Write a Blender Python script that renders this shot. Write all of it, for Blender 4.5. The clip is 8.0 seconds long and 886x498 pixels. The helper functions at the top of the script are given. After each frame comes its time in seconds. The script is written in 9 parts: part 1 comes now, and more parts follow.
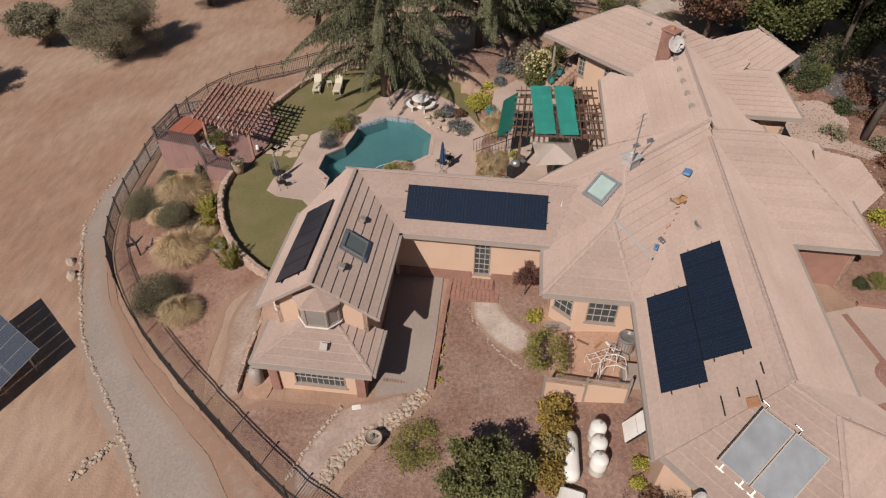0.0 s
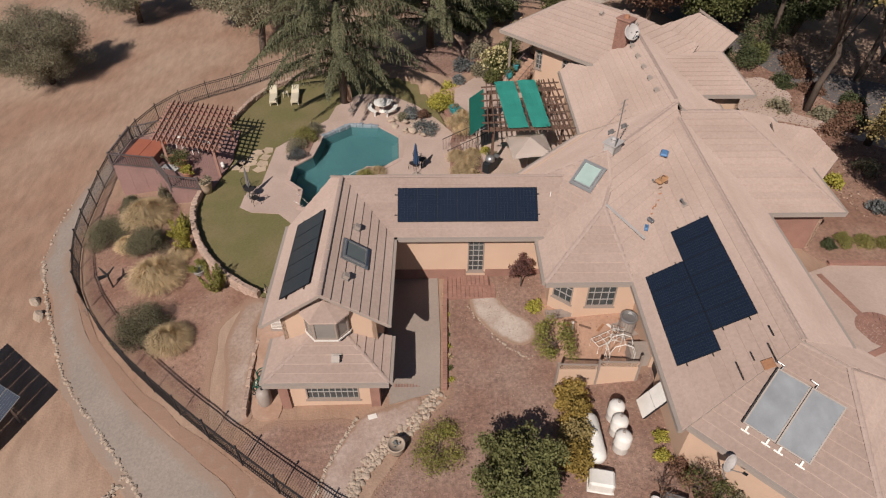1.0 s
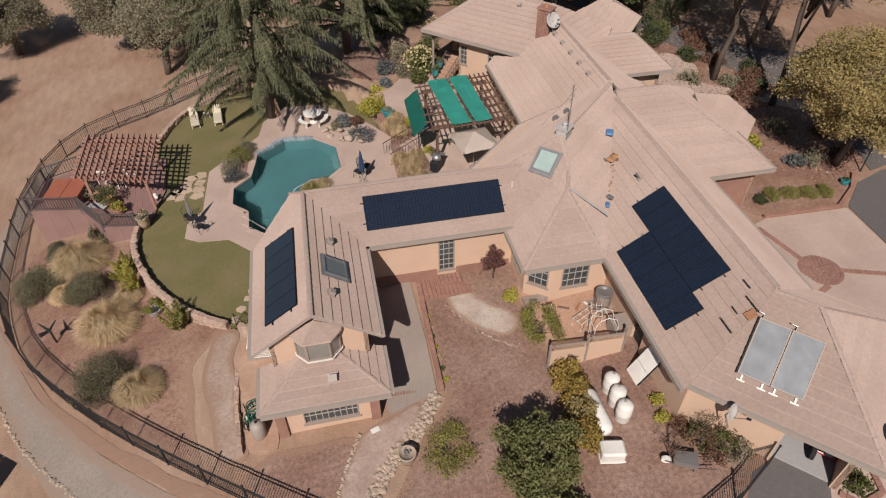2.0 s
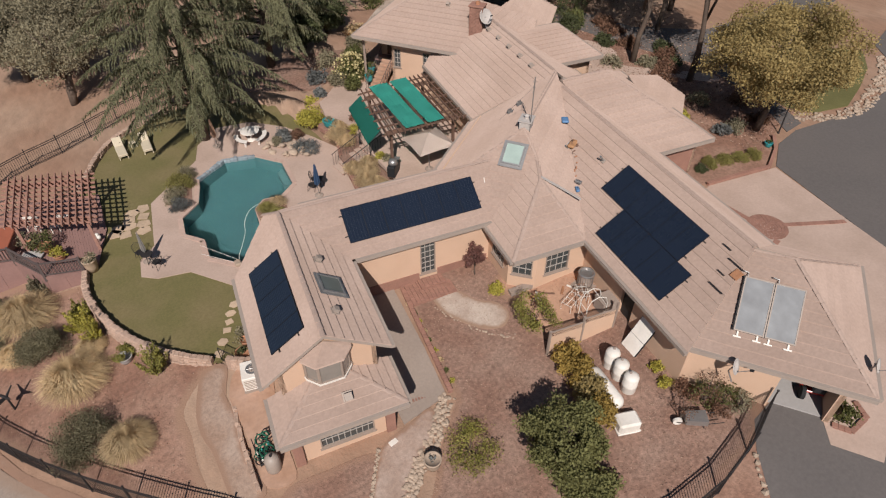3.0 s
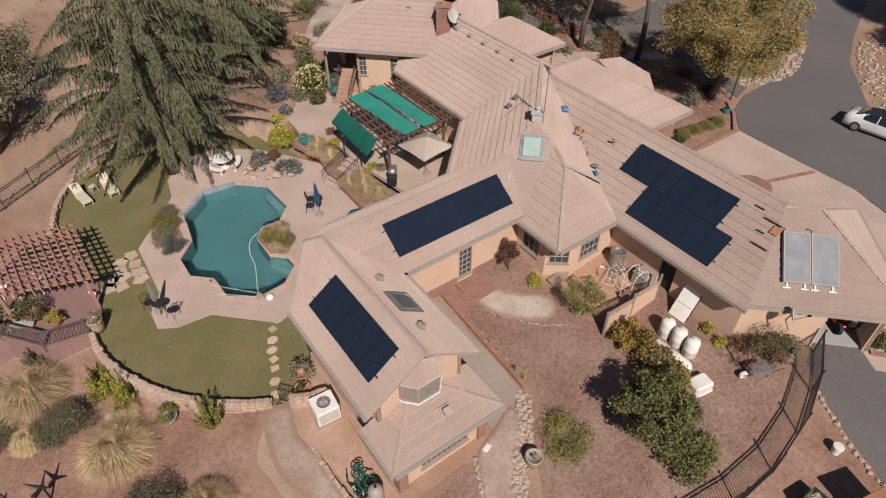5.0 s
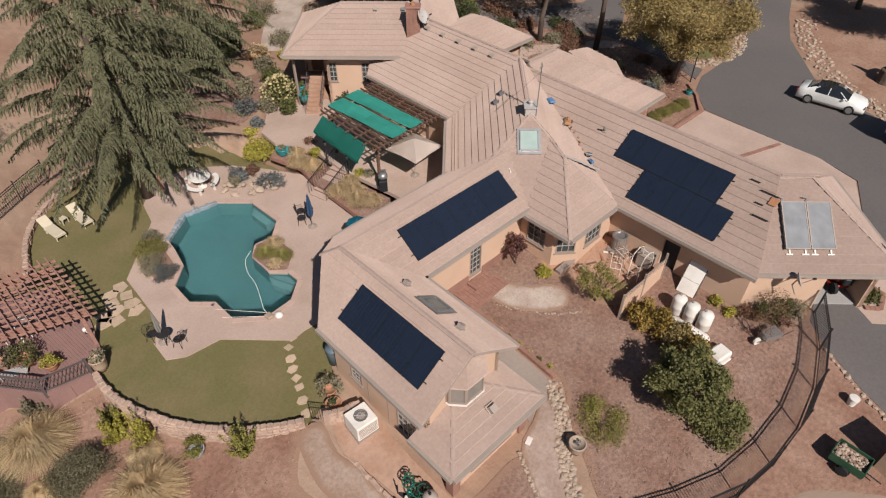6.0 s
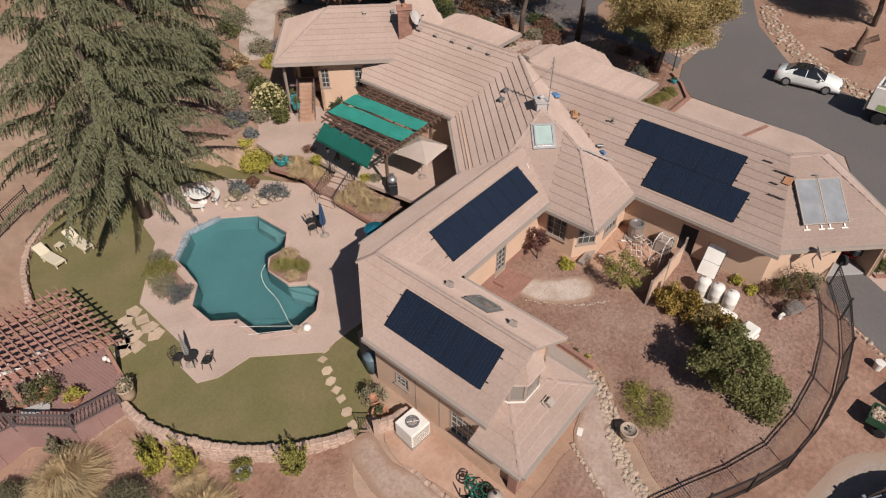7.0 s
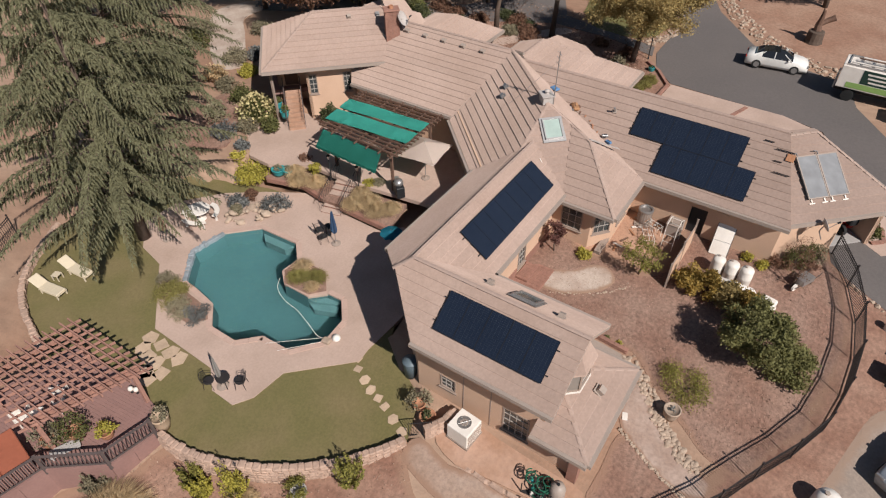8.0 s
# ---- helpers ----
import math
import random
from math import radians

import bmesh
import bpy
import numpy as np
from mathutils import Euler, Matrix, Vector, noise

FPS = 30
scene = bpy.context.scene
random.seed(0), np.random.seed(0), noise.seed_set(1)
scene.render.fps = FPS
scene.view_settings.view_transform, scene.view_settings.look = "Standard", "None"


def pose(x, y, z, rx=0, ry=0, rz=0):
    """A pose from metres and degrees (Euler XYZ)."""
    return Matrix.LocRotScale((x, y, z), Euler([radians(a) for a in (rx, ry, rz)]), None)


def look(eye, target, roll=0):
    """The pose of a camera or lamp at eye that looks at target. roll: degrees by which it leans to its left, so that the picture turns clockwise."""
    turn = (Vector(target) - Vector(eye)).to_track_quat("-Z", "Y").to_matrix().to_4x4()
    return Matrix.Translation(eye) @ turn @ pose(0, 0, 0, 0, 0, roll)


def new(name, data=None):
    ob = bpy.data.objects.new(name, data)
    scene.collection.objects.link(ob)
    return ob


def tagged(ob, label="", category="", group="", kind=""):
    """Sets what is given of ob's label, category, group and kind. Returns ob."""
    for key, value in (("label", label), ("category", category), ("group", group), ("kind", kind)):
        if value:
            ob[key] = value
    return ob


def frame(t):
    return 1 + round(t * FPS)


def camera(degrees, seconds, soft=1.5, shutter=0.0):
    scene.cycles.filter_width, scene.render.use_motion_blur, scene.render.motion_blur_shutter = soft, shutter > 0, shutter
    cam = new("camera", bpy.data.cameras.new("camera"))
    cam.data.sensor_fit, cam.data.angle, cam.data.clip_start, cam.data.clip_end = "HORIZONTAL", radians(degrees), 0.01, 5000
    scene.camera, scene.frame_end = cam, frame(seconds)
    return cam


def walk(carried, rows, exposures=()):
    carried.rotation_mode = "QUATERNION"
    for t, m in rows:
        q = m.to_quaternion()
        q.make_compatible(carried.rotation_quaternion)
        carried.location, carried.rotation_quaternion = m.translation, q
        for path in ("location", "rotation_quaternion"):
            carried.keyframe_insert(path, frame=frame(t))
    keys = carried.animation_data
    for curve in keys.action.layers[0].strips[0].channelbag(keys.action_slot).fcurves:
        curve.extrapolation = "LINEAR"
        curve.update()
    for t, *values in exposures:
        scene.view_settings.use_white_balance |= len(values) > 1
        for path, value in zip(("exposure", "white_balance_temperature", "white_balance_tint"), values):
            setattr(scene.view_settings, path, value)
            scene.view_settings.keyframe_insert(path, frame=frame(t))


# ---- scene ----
from mathutils.geometry import tessellate_polygon

cam = camera(71.0, 8.0, soft=1.2)
PATH = [
    (0.0, (-0.000, 0.000, 26.000), (-0.000, 7.393, 19.266), 0.26),
    (0.5, (-1.375, -0.040, 25.953), (-0.897, 7.357, 19.241), 0.05),
    (1.0, (-2.806, 0.083, 25.957), (-1.828, 7.434, 19.248), -0.15),
    (1.5, (-4.217, 0.336, 25.942), (-2.577, 7.569, 19.234), -0.41),
    (3.0, (-9.312, 2.430, 26.023), (-5.564, 8.840, 19.326), -0.11),
    (3.5, (-10.789, 3.412, 26.030), (-6.581, 9.530, 19.332), -0.08),
    (4.0, (-12.238, 4.483, 26.020), (-7.654, 10.331, 19.328), -0.08),
    (4.5, (-13.619, 5.714, 26.048), (-8.752, 11.319, 19.347), -0.02),
    (5.0, (-14.988, 6.974, 26.044), (-9.904, 12.384, 19.345), -0.01),
    (6.5, (-18.613, 11.286, 25.923), (-12.549, 15.587, 19.236), -0.24),
    (7.0, (-19.631, 12.800, 25.846), (-13.403, 16.884, 19.172), -0.33),
    (7.5, (-20.634, 14.442, 25.891), (-14.248, 18.258, 19.208), -0.30),
    (8.0, (-21.491, 16.145, 25.872), (-14.858, 19.507, 19.185), -0.40),
]
walk(cam, [(t, look(eye, target, roll)) for t, eye, target, roll in PATH], exposures=[(0.0, 0.0), (3.0, 0.03), (5.0, 0.08), (8.0, 0.2)])

# ---- light ----
SUN_ELEVATION, SUN_AZIMUTH = 43.0, 211.0  # degrees; azimuth clockwise from +y
world = bpy.data.worlds.new("sky")
scene.world = world
world.use_nodes = True
wn = world.node_tree
sky = wn.nodes.new("ShaderNodeTexSky")
sky.sky_type = 'NISHITA'
sky.sun_disc = False
sky.sun_elevation = radians(SUN_ELEVATION)
sky.sun_rotation = radians(SUN_AZIMUTH)
sky.dust_density = 0.2
wn.nodes["Background"].inputs["Strength"].default_value = 0.05
wn.links.new(sky.outputs[0], wn.nodes["Background"].inputs["Color"])
sun = new("sun", bpy.data.lights.new("sun", 'SUN'))
sun.data.energy = 5.0
sun.data.angle = radians(0.6)
sun.data.color = (1.0, 0.955, 0.905)
az, el = radians(SUN_AZIMUTH), radians(SUN_ELEVATION)
sun_dir = Vector((math.sin(az) * math.cos(el), math.cos(az) * math.cos(el), math.sin(el)))
sun.matrix_world = look(sun_dir * 80, (0, 0, 0))

# ---- materials ----
MATS = {}


def material(name, base, rough=0.8, vary=0.25, fine=6.0, coarse=0.4, bump=0.2, second=None, metal=0.0, piece=0.0, spec=0.3, bump_scale=None, streak=None):
    """A surface with grain (fine) and stains (coarse); second: the colour of the stains; piece: brightness change from piece to piece."""
    m = bpy.data.materials.new(name)
    m.use_nodes = True
    t = m.node_tree
    n, ln = t.nodes, t.links
    b = n["Principled BSDF"]
    co = n.new("ShaderNodeTexCoord")
    geo = n.new("ShaderNodeNewGeometry")
    f1 = n.new("ShaderNodeTexNoise")
    f1.inputs["Scale"].default_value, f1.inputs["Detail"].default_value, f1.inputs["Roughness"].default_value = fine, 6, 0.65
    f2 = n.new("ShaderNodeTexNoise")
    f2.inputs["Scale"].default_value, f2.inputs["Detail"].default_value = coarse, 4
    if streak is None:
        ln.new(geo.outputs["Position"], f1.inputs["Vector"])
    else:
        mp = n.new("ShaderNodeMapping")
        mp.inputs["Rotation"].default_value = (0, 0, radians(streak))
        mp.inputs["Scale"].default_value = (1, 0.36, 1)
        ln.new(geo.outputs["Position"], mp.inputs["Vector"])
        ln.new(mp.outputs[0], f1.inputs["Vector"])
    ln.new(geo.outputs["Position"], f2.inputs["Vector"])
    s = second or [c * (1 - vary) for c in base]
    mix = n.new("ShaderNodeMix")
    mix.data_type = 'RGBA'
    r2 = n.new("ShaderNodeMapRange")
    r2.inputs[1].default_value, r2.inputs[2].default_value = 0.38, 0.68
    ln.new(f2.outputs["Fac"], r2.inputs[0])
    ln.new(r2.outputs[0], mix.inputs[0])
    mix.inputs[6].default_value, mix.inputs[7].default_value = (*base, 1), (*s, 1)
    hsv = n.new("ShaderNodeHueSaturation")
    r1 = n.new("ShaderNodeMapRange")
    r1.inputs[1].default_value, r1.inputs[2].default_value = 0.25, 0.75
    r1.inputs[3].default_value, r1.inputs[4].default_value = 1 - vary, 1 + vary
    ln.new(f1.outputs["Fac"], r1.inputs[0])
    value = r1.outputs[0]
    if piece:
        info = n.new("ShaderNodeObjectInfo")
        add = n.new("ShaderNodeMath")
        add.operation = 'ADD'
        isl = n.new("ShaderNodeMath")
        isl.operation = 'ADD'
        ln.new(geo.outputs["Random Per Island"], isl.inputs[0])
        ln.new(info.outputs["Random"], isl.inputs[1])
        rr = n.new("ShaderNodeMapRange")
        rr.inputs[1].default_value, rr.inputs[2].default_value = 0.0, 2.0
        rr.inputs[3].default_value, rr.inputs[4].default_value = -piece, piece
        ln.new(isl.outputs[0], rr.inputs[0])
        ln.new(r1.outputs[0], add.inputs[0])
        ln.new(rr.outputs[0], add.inputs[1])
        value = add.outputs[0]
    ln.new(value, hsv.inputs["Value"])
    ln.new(mix.outputs[2], hsv.inputs["Color"])
    ln.new(hsv.outputs[0], b.inputs["Base Color"])
    b.inputs["Roughness"].default_value = rough
    b.inputs["Metallic"].default_value = metal
    b.inputs["Specular IOR Level"].default_value = spec
    if bump:
        bp = n.new("ShaderNodeBump")
        bp.inputs["Strength"].default_value = bump
        bp.inputs["Distance"].default_value = 0.03
        if bump_scale:
            f3 = n.new("ShaderNodeTexNoise")
            f3.inputs["Scale"].default_value, f3.inputs["Detail"].default_value = bump_scale, 5
            ln.new(geo.outputs["Position"], f3.inputs["Vector"])
            ln.new(f3.outputs["Fac"], bp.inputs["Height"])
        else:
            ln.new(f1.outputs["Fac"], bp.inputs["Height"])
        ln.new(bp.outputs[0], b.inputs["Normal"])
    MATS[name] = m
    return m


def blend_edge(m, other):
    """Where a sheet carries the attribute edge_wear, its colour runs over in patches into that of its neighbour."""
    n, ln = m.node_tree.nodes, m.node_tree.links
    b = n["Principled BSDF"]
    src = b.inputs["Base Color"].links[0].from_socket
    att = n.new("ShaderNodeAttribute")
    att.attribute_name = "edge_wear"
    geo = n.new("ShaderNodeNewGeometry")
    noi = n.new("ShaderNodeTexNoise")
    noi.inputs["Scale"].default_value, noi.inputs["Detail"].default_value, noi.inputs["Roughness"].default_value = 1.1, 7, 0.7
    ln.new(geo.outputs["Position"], noi.inputs["Vector"])
    add = n.new("ShaderNodeMath")
    add.operation = 'ADD'
    ln.new(att.outputs["Fac"], add.inputs[0])
    ln.new(noi.outputs["Fac"], add.inputs[1])
    rng = n.new("ShaderNodeMapRange")
    rng.interpolation_type = 'SMOOTHSTEP'
    rng.inputs[1].default_value, rng.inputs[2].default_value = 0.78, 1.32
    ln.new(add.outputs[0], rng.inputs[0])
    mix = n.new("ShaderNodeMix")
    mix.data_type = 'RGBA'
    ln.new(rng.outputs[0], mix.inputs[0])
    ln.new(src, mix.inputs[6])
    mix.inputs[7].default_value = (*other, 1)
    ln.new(mix.outputs[2], b.inputs["Base Color"])


TILE = material("roof_tile", (0.375, 0.272, 0.225), 0.85, 0.13, 7, 0.35, 0.35, second=(0.335, 0.238, 0.193), piece=0.07)
TILE.node_tree.nodes["Principled BSDF"].inputs["Diffuse Roughness"].default_value = 1.0
CAP = material("ridge_tile", (0.378, 0.274, 0.227), 0.85, 0.10, 9, 0.5, 0.2, piece=0.05)
GUTTER = material("gutter_paint", (0.33, 0.265, 0.225), 0.5, 0.08, 12, 0.8, 0.05)
STUCCO = material("peach_stucco", (0.55, 0.365, 0.26), 0.9, 0.06, 30, 0.5, 0.25, second=(0.51, 0.335, 0.235))
TRIM = material("taupe_trim", (0.30, 0.23, 0.19), 0.6, 0.08, 10, 1, 0.1)
BRICK = material("red_brick", (0.29, 0.15, 0.112), 0.9, 0.15, 20, 1.5, 0.3, piece=0.18)
DIRT = material("dry_soil", (0.272, 0.158, 0.105), 0.95, 0.21, 1.6, 0.11, 1.0, second=(0.350, 0.236, 0.168), bump_scale=9, streak=-32)
MULCH = material("bark_mulch", (0.218, 0.123, 0.090), 0.95, 0.45, 6, 0.5, 1.0, second=(0.268, 0.170, 0.130), bump_scale=14)
HILLSOIL = material("reddish_hill_soil", (0.220, 0.116, 0.081), 0.95, 0.34, 5, 0.45, 1.0, second=(0.300, 0.180, 0.131), bump_scale=13)
GRAVEL = material("gravel_road", (0.29, 0.225, 0.185), 0.95, 0.20, 7, 0.35, 0.35, second=(0.255, 0.20, 0.165), bump_scale=9)
ASPHALT = material("asphalt", (0.118, 0.102, 0.096), 0.85, 0.12, 6, 0.15, 0.25, second=(0.135, 0.115, 0.107), bump_scale=30)
CONCRETE = material("pool_deck_concrete", (0.455, 0.328, 0.268), 0.85, 0.10, 8, 0.4, 0.15, second=(0.385, 0.275, 0.22))
CONCRETE_GREY = material("grey_concrete", (0.30, 0.235, 0.195), 0.85, 0.10, 8, 0.4, 0.15, second=(0.26, 0.20, 0.165))
PALECONCRETE = material("pale_grey_concrete", (0.36, 0.33, 0.315), 0.85, 0.08, 8, 0.4, 0.1)
LAWN = material("synthetic_lawn", (0.148, 0.126, 0.050), 0.95, 0.2, 10, 0.45, 0.6, second=(0.185, 0.143, 0.068), bump_scale=40)
GREEN_LAWN = material("mown_grass", (0.135, 0.122, 0.045), 0.95, 0.2, 10, 0.3, 0.5)
STONE = material("pale_stone", (0.36, 0.27, 0.205), 0.9, 0.18, 7, 1.2, 0.5, piece=0.22)
WALLSTONE = material("pinkish_wall_stone", (0.40, 0.272, 0.208), 0.9, 0.22, 8, 1.2, 0.5, piece=0.14)
PALEMETAL = material("pale_sheet_metal", (0.44, 0.39, 0.36), 0.5, 0.12, 9, 1, 0.1)
FLAGSTONE = material("flagstone", (0.47, 0.34, 0.24), 0.9, 0.14, 6, 1.0, 0.3, piece=0.15)
REDWOOD = material("redwood", (0.35, 0.185, 0.142), 0.75, 0.2, 9, 1, 0.2, piece=0.12)
BROWNWOOD = material("weathered_brown_wood", (0.155, 0.088, 0.062), 0.85, 0.25, 9, 1, 0.2, piece=0.18)
DECKWOOD = material("mauve_deck_boards", (0.26, 0.148, 0.128), 0.75, 0.1, 9, 1, 0.15, piece=0.06)
IRON = material("dark_iron", (0.028, 0.024, 0.024), 0.6, 0.2, 12, 2, 0.1)
BARK = material("tree_bark", (0.11, 0.078, 0.06), 0.95, 0.3, 8, 1, 0.6)
TEAL = material("teal_cloth", (0.07, 0.45, 0.355), 0.85, 0.08, 15, 1, 0.1)
GREENCLOTH = material("dark_green_cloth", (0.026, 0.205, 0.155), 0.85, 0.08, 15, 1, 0.1)
CREAM = material("cream_canvas", (0.72, 0.60, 0.52), 0.85, 0.05, 15, 1, 0.1)
BLUECLOTH = material("blue_cloth", (0.03, 0.06, 0.12), 0.85, 0.1, 15, 1, 0.1)
TURQUOISE = material("turquoise_glaze", (0.04, 0.27, 0.28), 0.35, 0.1, 12, 1, 0.05)
WHITE = material("white_paint", (0.72, 0.66, 0.60), 0.5, 0.06, 9, 1, 0.05, second=(0.62, 0.56, 0.50))
STEEL = material("grey_metal", (0.38, 0.36, 0.35), 0.4, 0.12, 14, 2, 0.05, metal=0.7)
DARKPLASTIC = material("black_plastic", (0.02, 0.02, 0.022), 0.5, 0.1, 12, 2, 0.05)
RUST = material("rusty_clay", (0.36, 0.17, 0.09), 0.9, 0.2, 8, 0.8, 0.4)
PATH_STONE = material("pale_path_gravel", (0.45, 0.36, 0.30), 0.95, 0.18, 9, 0.8, 0.4, second=(0.34, 0.25, 0.20), bump_scale=25)
TERRACOTTA = material("terracotta", (0.40, 0.19, 0.11), 0.8, 0.12, 9, 1, 0.2)
TAN = material("tan_glaze", (0.42, 0.30, 0.21), 0.55, 0.12, 9, 1, 0.1)


def leafy(name, base, vary=0.28):
    """Thin leaves that let some light through."""
    m = material(name, base, 0.65, vary, 3.0, 0.5, 0.0, piece=0.2, spec=0.18)
    n, ln = m.node_tree.nodes, m.node_tree.links
    b = n["Principled BSDF"]
    thin, both = n.new("ShaderNodeBsdfTranslucent"), n.new("ShaderNodeMixShader")
    both.inputs[0].default_value = 0.3
    ln.new(b.inputs["Base Color"].links[0].from_socket, thin.inputs["Color"])
    ln.new(b.outputs[0], both.inputs[1])
    ln.new(thin.outputs[0], both.inputs[2])
    ln.new(both.outputs[0], n["Material Output"].inputs["Surface"])
    return m


CEDAR = leafy("cedar_needles", (0.215, 0.207, 0.118), 0.22)
OLIVE = leafy("grey_green_leaves", (0.285, 0.245, 0.160), 0.2)
SAGE = leafy("sage_leaves", (0.205, 0.178, 0.108), 0.2)
OAK = leafy("oak_leaves", (0.37, 0.275, 0.115))
VINELEAF = leafy("yellowing_vine_leaves", (0.40, 0.27, 0.075))
DARKLEAF = leafy("dark_green_leaves", (0.10, 0.108, 0.05))
MIDLEAF = leafy("green_leaves", (0.15, 0.15, 0.055))
LIME = leafy("yellow_green_leaves", (0.43, 0.37, 0.075))
DOME = leafy("dull_lime_leaves", (0.27, 0.235, 0.078), 0.2)
STRAW = leafy("straw_grass", (0.62, 0.455, 0.265))
REDLEAF = leafy("reddish_leaves", (0.19, 0.09, 0.075))
CITRUSLEAF = leafy("citrus_leaves", (0.225, 0.215, 0.085))
BLUEGREY = leafy("blue_grey_leaves", (0.20, 0.20, 0.19))
AUTUMN = leafy("rusty_leaves", (0.24, 0.13, 0.085))


def glassy(name, base, rough=0.08, metal=0.0, spec=0.6):
    m = material(name, base, rough, 0.08, 3, 0.5, 0.0, spec=spec, metal=metal)
    return m


SOLAR = glassy("solar_cells", (0.011, 0.016, 0.029), 0.12)
CELLLINE = material("cell_line", (0.029, 0.035, 0.047), 0.3, 0.1, 8, 1, 0.0)
GLASS = glassy("window_glass", (0.05, 0.055, 0.055), 0.05, spec=0.8)
SKYGLASS = glassy("skylight_glass", (0.33, 0.40, 0.36), 0.08)
THERMAL = material("collector_glass", (0.185, 0.183, 0.187), 0.28, 0.10, 3, 1.2, 0.0, second=(0.235, 0.235, 0.24), spec=0.5, streak=-38)
CARPAINT = glassy("white_car_paint", (0.75, 0.72, 0.68), 0.25)
REDPAINT = glassy("red_paint", (0.42, 0.03, 0.02), 0.35)
TYRE = material("tyre_rubber", (0.02, 0.02, 0.02), 0.85, 0.1, 10, 1, 0.1)

# pool water: clear teal water over a tinted floor
WATER = bpy.data.materials.new("pool_water")
WATER.use_nodes = True
_n, _l = WATER.node_tree.nodes, WATER.node_tree.links
_b = _n["Principled BSDF"]
_b.inputs["Base Color"].default_value = (0.66, 0.80, 0.81, 1)
_b.inputs["Roughness"].default_value = 0.04
_b.inputs["IOR"].default_value = 1.33
_b.inputs["Transmission Weight"].default_value = 1.0
_nz = _n.new("ShaderNodeTexNoise")
_nz.inputs["Scale"].default_value = 1.6
_bp = _n.new("ShaderNodeBump")
_bp.inputs["Strength"].default_value = 0.12
_bp.inputs["Distance"].default_value = 0.05
_l.new(_nz.outputs["Fac"], _bp.inputs["Height"])
_l.new(_bp.outputs[0], _b.inputs["Normal"])
POOLWALL = material("pool_plaster", (0.052, 0.128, 0.134), 0.8, 0.08, 5, 0.5, 0.05)

# ---- building helpers ----
TURN = radians(-7.2)  # the house grid against the world
CA, SA = math.cos(TURN), math.sin(TURN)


def H(a, b, z=0.0):
    """House grid to world."""
    return Vector((CA * a - SA * b, SA * a + CA * b, z))


def thing(name, at=(0, 0, 0), turn=0.0, label="", category="", group="", kind=""):
    ob = new(name)
    ob.empty_display_size = 0.2
    ob.matrix_world = Matrix.Translation(at) @ Matrix.Rotation(turn, 4, 'Z')
    return tagged(ob, label, category, group, kind)


def part(name, bm, mat, parent=None, label="", smooth=False):
    if isinstance(bm, bpy.types.Mesh):
        me = bm
    else:
        me = bpy.data.meshes.new(name)
        bm.to_mesh(me)
        bm.free()
    if mat and not me.materials:
        me.materials.append(mat)
    if smooth:
        me.shade_smooth()
    ob = new(name, me)
    if parent:
        ob.parent = parent
    if label:
        ob["label"] = label
    return ob


def solo(name, bm, mat, at=(0, 0, 0), turn=0.0, label="", category="", group="", kind="", smooth=False):
    ob = part(name, bm, mat, None, "", smooth)
    ob.matrix_world = Matrix.Translation(at) @ Matrix.Rotation(turn, 4, 'Z')
    return tagged(ob, label, category, group, kind)


def box(x0, x1, y0, y1, z0, z1, bm=None, bevel=0.0, m=None):
    bm = bm or bmesh.new()
    v = [bm.verts.new((x, y, z)) for z in (z0, z1) for x, y in ((x0, y0), (x1, y0), (x1, y1), (x0, y1))]
    fs = [(3, 2, 1, 0), (4, 5, 6, 7), (0, 1, 5, 4), (1, 2, 6, 5), (2, 3, 7, 6), (3, 0, 4, 7)]
    new_faces = [bm.faces.new([v[i] for i in f]) for f in fs]
    if bevel:
        es = list({e for f in new_faces for e in f.edges})
        out = bmesh.ops.bevel(bm, geom=es, offset=bevel, segments=1, affect='EDGES', profile=0.5)
        v = list({q for f in out["faces"] for q in f.verts} | {q for q in v if q.is_valid})
    if m:
        for q in v:
            q.co = m @ q.co
    return bm


def prism(pts, z0, z1, bm=None):
    """pts: a flat outline (x, y), counter-clockwise; z0, z1: numbers, or functions of (x, y)."""
    bm = bm or bmesh.new()
    lo = z0 if callable(z0) else (lambda x, y: z0)
    hi = z1 if callable(z1) else (lambda x, y: z1)
    a = [bm.verts.new((p[0], p[1], lo(p[0], p[1]))) for p in pts]
    c = [bm.verts.new((p[0], p[1], hi(p[0], p[1]))) for p in pts]
    n = len(pts)
    bm.faces.new(c)
    bm.faces.new(a[::-1])
    for i in range(n):
        j = (i + 1) % n
        bm.faces.new((a[i], a[j], c[j], c[i]))
    return bm


def tube(path, r, bm=None, sides=6, caps=True, taper=None):
    """A round bar along points; taper: radius at the end."""
    bm = bm or bmesh.new()
    P = [Vector(p) for p in path]
    rings = []
    for i, p in enumerate(P):
        d = (P[min(i + 1, len(P) - 1)] - P[max(i - 1, 0)]).normalized()
        s = d.orthogonal().normalized() if abs(d.z) > 0.9 else d.cross(Vector((0, 0, 1))).normalized()
        u = s.cross(d)
        rr = r if taper is None else r + (taper - r) * i / (len(P) - 1)
        rings.append([bm.verts.new(p + (s * math.cos(q) + u * math.sin(q)) * rr) for q in [2 * math.pi * k / sides for k in range(sides)]])
    for a, c in zip(rings, rings[1:]):
        for k in range(sides):
            bm.faces.new((a[k], a[(k + 1) % sides], c[(k + 1) % sides], c[k]))
    if caps:
        bm.faces.new(rings[0][::-1])
        bm.faces.new(rings[-1])
    bmesh.ops.recalc_face_normals(bm, faces=bm.faces[:])
    return bm


